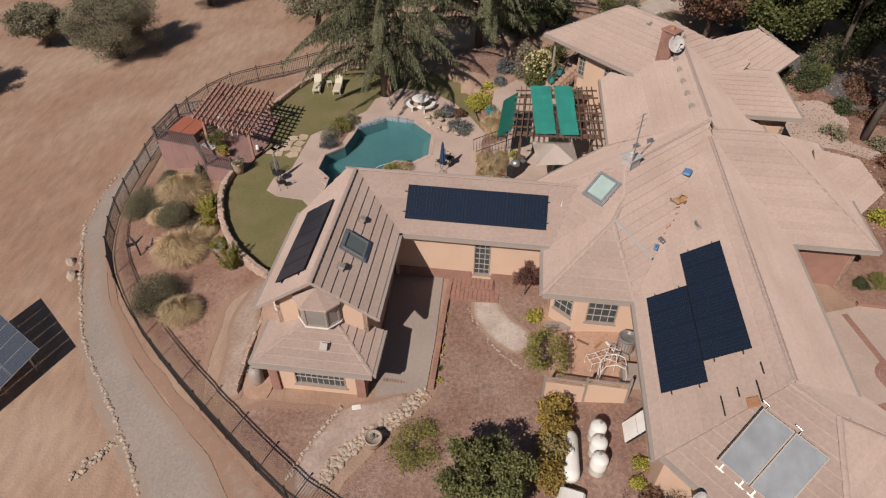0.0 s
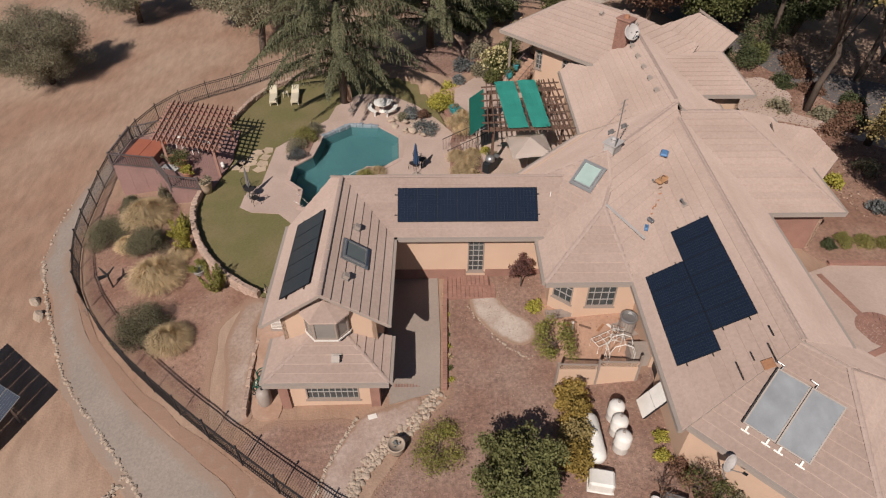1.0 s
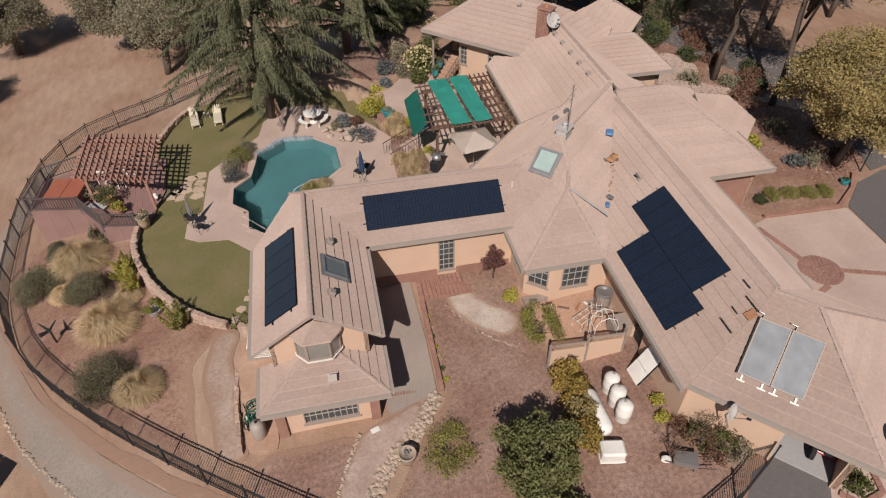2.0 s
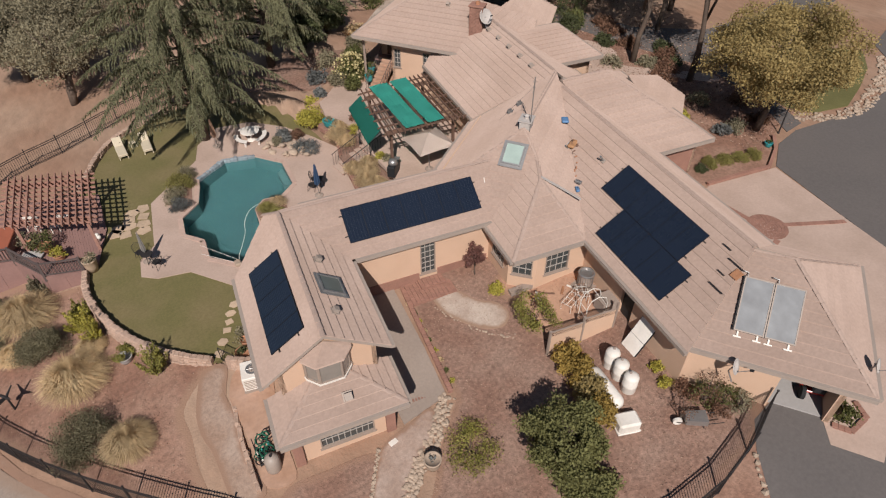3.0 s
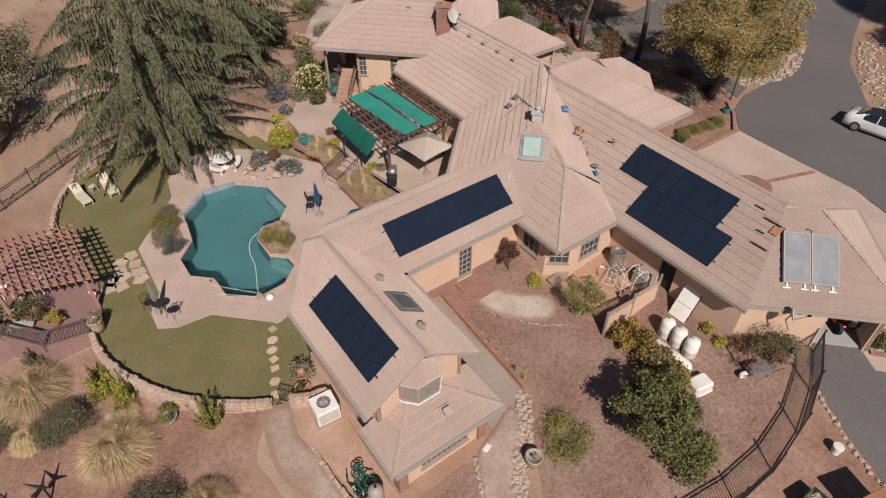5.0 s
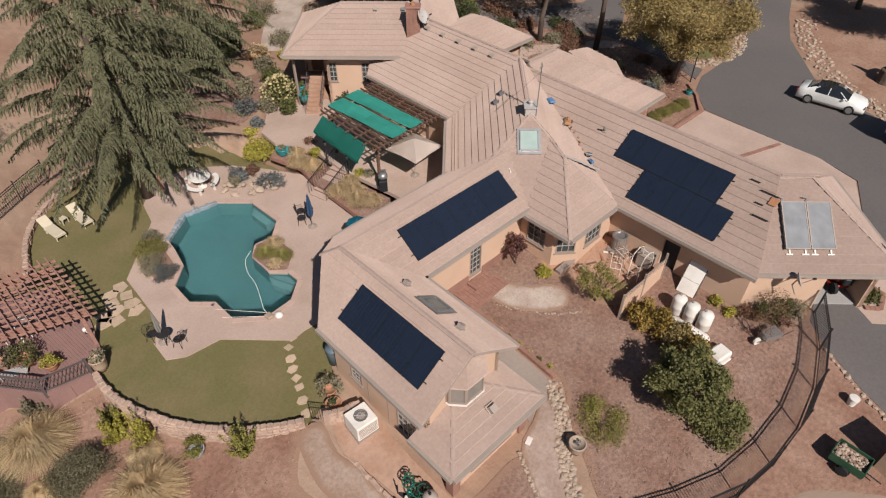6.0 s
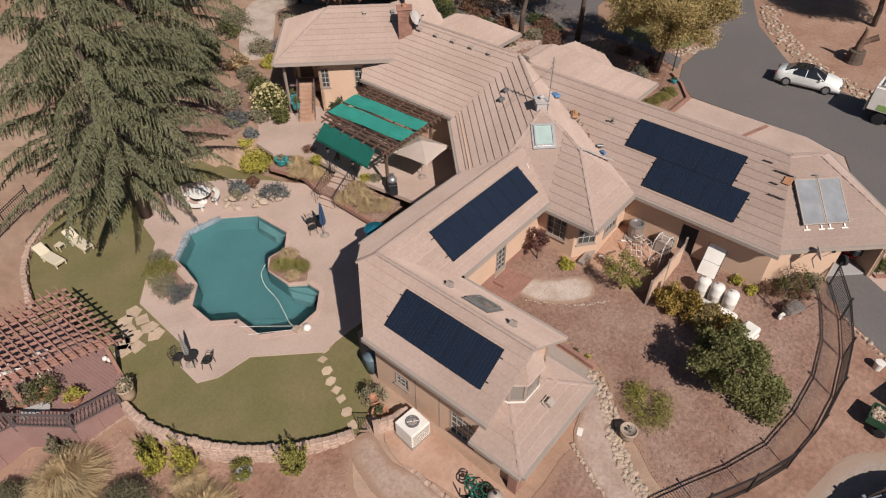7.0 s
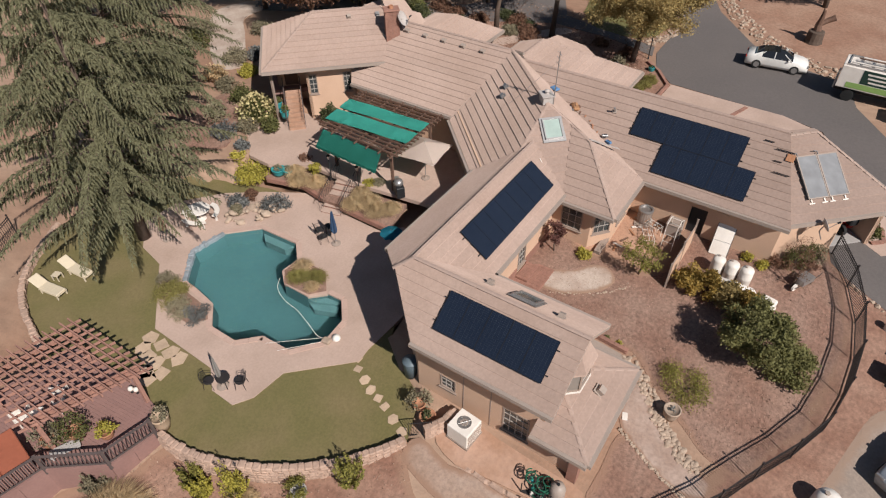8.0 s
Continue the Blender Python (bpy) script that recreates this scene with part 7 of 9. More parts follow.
def dish(name, at, aim, r, label):
    t = new(name)
    t.matrix_world = look(at, Vector(at) + Vector(aim))
    tagged(t, label, "satellite dish")
    prof = [(r * f, -0.28 * r * (1 - f * f)) for f in (1, 0.8, 0.55, 0.3, 0.0)]
    bm = lathe([(q, -z) for q, z in prof[::-1]], sides=22)
    bmesh.ops.delete(bm, geom=[f for f in bm.faces if len(f.verts) > 4], context='FACES_ONLY')
    bmesh.ops.solidify(bm, geom=bm.faces[:], thickness=0.02)
    part("reflector", bm, PALEMETAL, t, smooth=True)
    part("arm", tube([(0, -r * 0.9, 0.05), (0, -r * 0.2, -0.55)], 0.02), STEEL, t)
    part("receiver", box(-0.05, 0.05, -r * 0.25, -r * 0.1, -0.66, -0.5), DARKPLASTIC, t)
    part("mast", tube([(0, 0, 0.1), (0, -0.3, 0.35), (0, -0.9, 0.3)], 0.03), STEEL, t)


_d = H(9.75, 38.85)
dish("satellite_dish", (_d.x, _d.y, 9.4), (0.1, -0.85, 0.5), 0.52, "pale round satellite dish beside the chimney")
_d = H(7.35, 10.75)
dish("satellite_dish", (_d.x, _d.y, 5.75), (0.35, -0.85, 0.4), 0.34, "grey-white satellite dish under the garage eave")
_d = H(12.0, 8.3)
dish("satellite_dish", (_d.x, _d.y, 6.35), (0.3, -0.8, 0.4), 0.3, "small grey satellite dish on the garage eave corner")


def roof_cupola():
    p = H(5.85, 26.05)
    t = thing("flue_housing", (p.x, p.y, 8.72), radians(38), "grey sheet-metal flue housing with an antenna mast", "vent")
    part("housing", box(-0.35, 0.35, -0.3, 0.3, 0, 0.45, bevel=0.02), PALEMETAL, t)
    part("cap", box(-0.42, 0.42, -0.37, 0.37, 0.47, 0.53), PALEMETAL, t)
    part("pipe", lathe([(0.10, 0.53), (0.10, 0.68), (0.16, 0.70), (0.05, 0.78)], sides=12), PALEMETAL, t)
    m = part("mast", tube([(-0.35, -0.3, 0), (-0.4, -0.32, 3.1)], 0.028), STEEL, t)
    for z, L in ((3.0, 0.6), (2.7, 0.8), (2.4, 0.7)):
        part("antenna_bar", tube([(-0.4 - L / 2, -0.32, z), (-0.4 + L / 2, -0.3, z)], 0.012), STEEL, m)
    part("guy_wire", tube([(-0.4, -0.32, 2.6), (1.2, 1.8, -0.6)], 0.008, sides=4), STEEL, m)


roof_cupola()
# loose things left on the tiles
_o = H(8.5, 25.3)
t = thing("tool_bag", (_o.x, _o.y, zW(8.5) + 0.06), 0.5, "crumpled orange and tan tool bag on the tiles", "bag")
part("bag", box(-0.42, 0.36, -0.2, 0.2, 0, 0.22, bevel=0.08), material("orange_canvas", (0.42, 0.22, 0.11), 0.85, 0.25, 8, 2, 0.4), t)
part("pocket", box(-0.1, 0.5, -0.34, -0.18, 0, 0.16, bevel=0.05), BROWNWOOD, t, "dark brown leather pocket")
part("flap", box(-0.3, 0.1, 0.16, 0.36, 0.02, 0.08, bevel=0.02), PALEMETAL, t, "pale open flap")
part("strap", tube([(-0.2, 0, 0.2), (0, 0.05, 0.36), (0.2, 0, 0.2)], 0.02), BROWNWOOD, t)
_r = random.Random(88)
for i in range(10):
    q = i / 9
    a, b = 8.35 - 0.95 * q + _r.uniform(-0.1, 0.1), 24.95 - 2.3 * q + _r.uniform(-0.12, 0.12)
    L = _r.uniform(0.08, 0.2)
    ob = solo("tile_offcut", box(-L / 2, L / 2, -0.04, 0.04, 0, 0.03, bevel=0.008), (BROWNWOOD, TILE, RUST, TERRACOTTA)[_r.randrange(4)], label="small broken roof tile offcut lying in the roof valley", category="tile", group="offcuts along the valley")
    ob.matrix_world = slope_matrix(a, b, zW(a) + 0.085, (1, 0)) @ Matrix.Rotation(_r.uniform(0, 3), 4, 'Z')
t = new("roof_bracket")
t.matrix_world = slope_matrix(2.85, 24.75, ZC + KD * (2.85 + 24.75 - 31.44) + 0.07, (R2, R2))
tagged(t, "small white conduit bracket on the middle roof", "bracket")
part("foot", box(-0.08, 0.08, -0.1, 0.1, 0, 0.05, bevel=0.01), WHITE, t)
part("conduit", tube([(-0.05, 0, 0.05), (0.0, 0.02, 0.2), (0.1, -0.25, 0.1), (0.08, -0.55, 0.05)], 0.02), WHITE, t)
_o = H(8.9, 26.9)
t = thing("tarp_bundle", (_o.x, _o.y, 7.9), 1.0, "folded blue tarp on the roof valley", "tarp")
part("tarp", box(-0.28, 0.28, -0.2, 0.2, 0, 0.16, bevel=0.06), material("blue_tarp", (0.10, 0.20, 0.36), 0.6, 0.15, 8, 2, 0.2), t)
for i, (a, b, ang) in enumerate(((6.9, 23.0, 0.3), (7.15, 22.5, 1.1), (7.4, 22.85, 2.0))):
    _o = H(a, b)
    t = thing("tool_box", (_o.x, _o.y, zW(a) + 0.25), ang, "small clutter of roofer's tools on the tiles", "tools", "tools on the roof")
    part("case", box(-0.18, 0.18, -0.09, 0.09, 0, 0.14, bevel=0.02), (MATS["orange_canvas"], MATS["blue_tarp"], STEEL)[i], t)
    part("handle", tube([(-0.08, 0, 0.14), (0, 0, 0.2), (0.08, 0, 0.14)], 0.012), IRON, t)
for i, (a, b, L) in enumerate(((8.25, 14.0, 0.8), (9.3, 14.3, 0.9), (9.55, 15.0, 0.5), (8.75, 14.2, 0.4))):
    mm = slope_matrix(a, b, zW(a) + 0.11, (1, 0))
    ob = solo("mounting_rail", box(0, L, -0.025, 0.025, 0, 0.05, bevel=0.008), IRON, label="dark aluminium mounting rail lying loose on the tiles", category="rail", group="mounting rails")
    ob.matrix_world = mm
mm = slope_matrix(8.9, 13.7, zW(8.9) + 0.09, (1, 0))
solo("loose_tile", box(0, 0.4, 0, 0.42, 0, 0.04, bevel=0.01), RUST, label="loose brown roof tile lying on the roof", category="tile").matrix_world = mm


# bay dormer in the west wing's gable
CURTAINED = glassy("curtained_glass", (0.23, 0.20, 0.175), 0.08, spec=0.7)


def dormer():
    t = thing("bay_dormer", H(-7.72, 17.68, 0), TURN, "small three-sided bay window under its own tiled hood", "window")
    z0, z1 = 5.0, 6.22
    pts = [(-0.98, 0.0), (-0.95, -0.16), (-0.5, -0.66), (0.5, -0.66), (0.95, -0.16), (0.98, 0.0)]
    part("base", prism([(x * 0.85, y * 0.6) for x, y in pts], z0 - 0.8, z0), STUCCO, t)
    part("sill", prism([(x * 1.04, y * 1.04 - 0.01) for x, y in pts], z0, z0 + 0.07), WHITE, t)
    for p, q in zip(pts, pts[1:]):
        p, q = Vector((*p, 0)), Vector((*q, 0))
        d = (q - p).normalized()
        ang = math.atan2(d.y, d.x)
        m = Matrix.Translation((p.x, p.y, 0)) @ Matrix.Rotation(ang, 4, 'Z')
        L = (q - p).length
        bm = box(0, 0.07, 0, 0.1, z0 + 0.07, z1)
        box(L - 0.07, L, 0, 0.1, z0 + 0.07, z1, bm)
        box(0.07, L - 0.07, 0, 0.1, z0 + 0.07, z0 + 0.14, bm)
        box(0.07, L - 0.07, 0, 0.1, z1 - 0.08, z1, bm)
        bmesh.ops.remove_doubles(bm, verts=bm.verts[:], dist=1e-4)
        bmesh.ops.transform(bm, matrix=m, verts=bm.verts[:])
        fr = part("window_frame", bm, TRIM, t)
        part("pane", box(0.07, L - 0.07, 0.04, 0.06, z0 + 0.14, z1 - 0.08, m=m), CURTAINED, fr)
    hood = [(-1.08, 0.0), (-1.06, -0.22), (-0.58, -0.78), (0.58, -0.78), (1.06, -0.22), (1.08, 0.0)]
    apex = (0, -0.12, z1 + 0.66)
    for p, q in zip(hood, hood[1:]):
        bm = bmesh.new()
        hi = [bm.verts.new(c) for c in ((*p, z1 + 0.09), (*q, z1 + 0.09), (apex[0], apex[1], apex[2] + 0.09))]
        lo = [bm.verts.new(c) for c in ((*p, z1), (*q, z1), apex)]
        bm.faces.new(hi)
        bm.faces.new(lo[::-1])
        for k in range(3):
            bm.faces.new((lo[k], lo[(k + 1) % 3], hi[(k + 1) % 3], hi[k]))
        bmesh.ops.recalc_face_normals(bm, faces=bm.faces[:])
        part("hood_slope", bm, TILE, t)


dormer()

# ---- the yard ----
tree("citrus_tree", 1.65, 11.4, 3.6, 1.95, CITRUSLEAF, 17000, 0.085, "round dark green citrus tree in the mulched yard", trunk_r=0.12, base=0.12, seed=201, clumps=60, loose=0.12, puff=0.26)
shrub("citrus_shrub", 1.75, 9.75, 1.25, 1.7, CITRUSLEAF, 6000, 0.085, "low citrus shrub growing against the citrus tree", seed=206)
tree("young_tree", 4.7, 17.6, 2.4, 1.2, MIDLIME, 2600, 0.06, "loose young tree with sparse olive leaves", trunk_r=0.05, base=0.25, seed=202, clumps=22, stems=2)
tree("plum_tree", 4.25, 22.25, 2.1, 0.75, REDLEAF, 2200, 0.065, "small purple-leaved plum tree before the bay window", trunk_r=0.05, base=0.35, seed=203, clumps=18)
shrub("yellow_shrub", 4.6, 20.65, 0.52, 0.5, LIME, 900, 0.07, "rounded yellow-green shrub in the mulch", seed=204)
shrub("low_shrub", -1.2, 14.0, 1.4, 0.8, MIDLIME, 3800, 0.05, "spreading thin-leaved green shrub in the yard", seed=205)
for i, (x, y) in enumerate(((4.75, 15.1), (4.75, 14.1), (4.5, 13.1), (4.2, 12.1))):
    shrub("vine", x, y, 0.8, 1.85, (VINELEAF, VINELEAF, OAK, VINELEAF)[i], 3000, 0.085, "yellowing vine sprawling over its trellis", "vine", seed=210 + i, group="vines on the trellis")
for i, (x, y, r, h, m2) in enumerate(((8.05, 11.25, 0.5, 0.8, AUTUMN), (8.45, 10.4, 0.75, 1.3, MIDLEAF), (9.0, 9.75, 0.7, 1.4, MIDLEAF), (9.45, 9.2, 0.6, 1.2, OLIVE), (7.75, 11.75, 0.45, 0.5, LIME), (8.2, 10.7, 0.5, 0.6, AUTUMN), (7.9, 12.6, 0.4, 0.5, LIME), (8.6, 9.6, 0.6, 0.7, AUTUMN))):
    shrub("straggly_shrub", x, y, r, h, m2, 620, 0.06, "straggly half-dry shrub along the garage wall", seed=220 + i, group="shrubs along the garage")
tree("bare_sapling", 7.0, 10.2, 1.9, 0.7, AUTUMN, 200, 0.05, "thin nearly bare sapling by the wheelbarrow", trunk_r=0.04, base=0.3, seed=230, clumps=10, stems=2)
tree("bare_sapling", 8.5, 10.3, 2.0, 0.9, AUTUMN, 420, 0.05, "thin nearly bare sapling near the garage", trunk_r=0.04, base=0.3, seed=231, clumps=12, stems=2)
for i in range(9):
    x, y = -0.15 + 0.05 * i, 17.3 + 0.62 * i
    grass_tuft("edging_plant", x, y, 0.22, 0.25, (LIME, MIDLEAF, STRAW)[i % 3], 60, "small tufted plant along the brick kerb", 240 + i, group="plants along the kerb", category="plant")


def lattice_fence():
    a, b = Vector((4.45, 16.1, 0)), Vector((7.95, 15.55, 0))
    t = thing("lattice_fence", (0, 0, 0), 0, "peach board fence with a lattice top", "fence")
    n = 2
    for i in range(n + 1):
        p = a.lerp(b, i / n)
        z = T(p.x, p.y)
        part("post", box(p.x - 0.05, p.x + 0.05, p.y - 0.05, p.y + 0.05, z - 0.1, z + 1.75), TRIM, t)
    for i in range(n):
        p, q = a.lerp(b, (i + 0.02) / n), a.lerp(b, (i + 0.98) / n)
        z = min(T(p.x, p.y), T(q.x, q.y))
        pan = part("panel", bar((p.x, p.y, z + 1.3), (q.x, q.y, z + 1.3), 0.05, 1.3), STUCCO, t)
        part("top_rail", bar((p.x, p.y, z + 1.68), (q.x, q.y, z + 1.68), 0.06, 0.05), TRIM, pan)
        L = (q - p).length
        m = int(L / 0.14)
        for k in range(m):
            for sg in (0, 1):
                u, v = p.lerp(q, k / m), p.lerp(q, min(1, (k + 2.2) / m))
                if sg:
                    u, v = v, u
                part("lath", bar((u.x, u.y, z + 1.32), (v.x, v.y, z + 1.63), 0.012, 0.025), STUCCO, pan)
    return t


lattice_fence()


def condenser():
    x, y = 8.5, 18.35
    t = thing("air_conditioner", (x, y, T(x, y)), 0.2, "round grey air-conditioning condenser on a slab", "air conditioner")
    part("slab", box(-0.5, 0.5, -0.5, 0.5, -0.05, 0.08), CONCRETE_GREY, t)
    part("coil", lathe([(0.36, 0.1), (0.36, 0.86)], sides=20), GUTTER, t)
    for k in range(20):
        a = 2 * math.pi * k / 20
        part("guard_bar", tube([(0.40 * math.cos(a), 0.40 * math.sin(a), 0.08), (0.40 * math.cos(a), 0.40 * math.sin(a), 0.9)], 0.012, sides=4), STEEL, t)
    part("top_ring", lathe([(0.42, 0.86), (0.43, 0.95), (0.36, 0.98), (0.30, 0.95), (0.30, 0.88)], sides=24), STEEL, t)
    part("fan", lathe([(0.08, 0.8), (0.28, 0.84), (0.28, 0.86), (0.08, 0.86)], sides=10), DARKPLASTIC, t)


condenser()


def ac_box():
    x, y = -8.05, 22.0
    t = thing("heat_pump", (x, y, T(x, y) + 0.04), radians(-12), "white square heat pump with a round fan grille", "heat pump")
    part("pad", box(-0.56, 0.56, -0.56, 0.56, -0.05, 0.08), CONCRETE_GREY, t)
    part("cabinet", box(-0.53, 0.53, -0.53, 0.53, 0.08, 0.95, bevel=0.03), WHITE, t)
    for s in range(6):
        z = 0.2 + 0.11 * s
        part("louvre", box(-0.46, 0.46, -0.545, -0.53, z, z + 0.05), GUTTER, t)
    part("fan_ring", lathe([(0.31, 0.95), (0.31, 0.975), (0.27, 0.975), (0.27, 0.955)], sides=28), STEEL, t)
    part("fan", lathe([(0.26, 0.952), (0.06, 0.96), (0.0, 0.97)], sides=12), GUTTER, t)
    for k in range(5):
        part("grille_bar", tube([(0.27 * math.cos(0.63 * k), 0.27 * math.sin(0.63 * k), 0.98), (-0.27 * math.cos(0.63 * k), -0.27 * math.sin(0.63 * k), 0.98)], 0.008, sides=4), STEEL, t)


ac_box()
t = thing("pressure_tank", (-8.75, 17.55, T(-8.75, 17.55)), 0, "grey domed pressure tank beside the wing", "tank")
part("tank", lathe([(0.3, 0), (0.33, 0.1), (0.33, 0.7), (0.26, 0.9), (0.1, 0.99), (0, 1.0)], sides=20), GUTTER, t, smooth=True)
part("valve", lathe([(0.06, 0.98), (0.06, 1.06), (0, 1.07)], sides=10), DARKPLASTIC, t)
_r = random.Random(5)
t = thing("hose_heap", (-8.9, 18.4, T(-8.9, 18.4) + 0.05), 0, "tangled heap of green hoses and bottles on the slab", "hose")
HOSE = material("green_rubber", (0.02, 0.10, 0.06), 0.5, 0.3, 9, 2, 0.1)
for k in range(14):
    cx, cy, rr, zz = _r.uniform(-0.25, 0.25), _r.uniform(-0.45, 0.45), _r.uniform(0.14, 0.28), _r.uniform(0.0, 0.5)
    tl = _r.uniform(-0.7, 0.7)
    pts = [(cx + rr * math.cos(q), cy + rr * math.sin(q), zz + tl * rr * math.sin(q + k) * 0.6 + 0.25) for q in [0.45 * j for j in range(14)]]
    part("hose_loop", tube(pts, 0.028, sides=6), (HOSE, HOSE, IRON)[k % 3], t)
for k in range(4):
    part("bottle", lathe([(0.07, 0), (0.07, 0.2), (0.03, 0.27), (0.03, 0.3), (0, 0.3)], sides=10, at=(_r.uniform(-0.45, 0.35), _r.uniform(-0.7, 0.3), 0)), (WHITE, TURQUOISE, WHITE, TEAL)[k], t)
t = thing("rack", (-8.9, 18.4, T(-8.9, 18.4)), 0, "dark metal rack holding the hoses", "rack")
for dx in (-0.3, 0.3):
    for dy in (-0.5, 0.5):
        part("leg", box(dx - 0.02, dx + 0.02, dy - 0.02, dy + 0.02, 0, 0.7), IRON, t)
part("shelf", box(-0.33, 0.33, -0.53, 0.53, 0.02, 0.06), IRON, t)
stone_wall([(-9.65, 16.9), (-9.55, 19.5), (-9.3, 21.7)], T(-9.6, 19) + 0.22, "low dark kerb along the service slab", 9, depth=0.22, courses=1, size=0.6, h=0.3)


def garden_gate():
    t = thing("garden_gate", (-9.1, 24.15, LEVEL - 0.2), radians(-58), "low black iron garden gate standing open", "gate")
    fr = bar((0, 0, 1.05), (1.0, 0, 1.05), 0.03, 0.03)
    bar((0, 0, 0.15), (1.0, 0, 0.15), 0.03, 0.03, fr)
    box(-0.015, 0.015, -0.015, 0.015, 0.1, 1.05, fr)
    box(0.985, 1.015, -0.015, 0.015, 0.1, 1.05, fr)
    part("gate_frame", fr, IRON, t)
    for k in range(1, 9):
        part("gate_bar", tube([(k * 0.11, 0, 0.13), (k * 0.11, 0, 1.04)], 0.01, sides=4), IRON, t)


garden_gate()
pot_plant(-7.7, 24.4, LEVEL, 0.3, 0.4, TERRACOTTA, OLIVE, 600, "flowering shrub in a pot by the gate", 67, 1.0, 0.6)
pot_plant(-8.1, 23.75, LEVEL, 0.36, 0.35, TERRACOTTA, DARKLEAF, 120, "coiled hose and pot by the stone wall", 68, 0.25, 0.3)
t = thing("storage_bin", (-6.25, 25.6, LEVEL), radians(-45), "grey-blue upright bin in the house's shade", "bin")
part("body", lathe([(0.3, 0), (0.36, 0.9), (0.36, 1.0)], sides=16), material("slate_plastic", (0.10, 0.13, 0.15), 0.5, 0.1, 8, 1, 0.1), t, smooth=True)
part("lid", lathe([(0.39, 1.0), (0.38, 1.06), (0.1, 1.14), (0, 1.15)], sides=16), MATS["slate_plastic"], t, smooth=True)


def propane_tank():
    t = thing("propane_tank", (5.16, 12.95, T(5.16, 12.95)), radians(-6), "long white propane tank lying on blocks", "tank")
    bm = lathe([(0.0, -1.12), (0.2, -1.08), (0.33, -0.95), (0.37, -0.8), (0.37, 0.8), (0.33, 0.95), (0.2, 1.08), (0, 1.12)], sides=24)
    bmesh.ops.transform(bm, matrix=Matrix.Translation((0, 0, 0.55)) @ Matrix.Rotation(math.pi / 2, 4, 'X'), verts=bm.verts[:])
    part("tank", bm, WHITE, t, smooth=True)
    part("valve_cover", lathe([(0.13, 0.88), (0.13, 0.99), (0.1, 1.03), (0, 1.04)], sides=12), WHITE, t)
    for y in (-0.7, 0.7):
        part("block", box(-0.3, 0.3, y - 0.1, y + 0.1, 0, 0.3), CONCRETE_GREY, t)


propane_tank()
for i, (x, y) in enumerate(((6.42, 13.95), (6.32, 13.25), (6.22, 12.52))):
    t = thing("water_barrel", (x, y, T(x, y) - 0.03), 0.5 * i, "white plastic water barrel with a domed lid", "barrel", "barrels in the yard")
    part("barrel", lathe([(0.31, 0), (0.34, 0.07), (0.34, 0.45), (0.35, 0.47), (0.34, 0.5), (0.34, 0.93), (0.31, 1.02), (0.18, 1.1), (0, 1.12)], sides=28), WHITE, t, smooth=True)
    part("cap", lathe([(0.06, 1.09), (0.06, 1.16), (0, 1.17)], sides=10, at=(0.08, 0.05, 0)), GUTTER, t)
t = thing("white_crate", (5.0, 11.25, T(5.0, 11.25)), radians(-18), "white plastic equipment cover on the soil", "box")
part("cover", box(-0.5, 0.5, -0.38, 0.38, 0, 0.6, bevel=0.09), WHITE, t)
part("rim", box(-0.54, 0.54, -0.42, 0.42, 0, 0.08, bevel=0.02), WHITE, t)
t = thing("leaning_panel", (7.6, 14.08, T(7.6, 14.08)), radians(-94), "white double panel in a dark edge leaning on the house wall", "panel")
mt = Matrix.Rotation(radians(-31), 4, 'X')
part("edge_frame", box(-0.49, 0.49, -0.01, 0.07, 0.0, 1.78, m=mt), DARKPLASTIC, t)
part("panel_half", box(-0.46, 0.46, -0.025, -0.012, 0.03, 0.80, m=mt), WHITE, t)
part("panel_half", box(-0.46, 0.46, -0.025, -0.012, 0.82, 1.75, m=mt), WHITE, t)


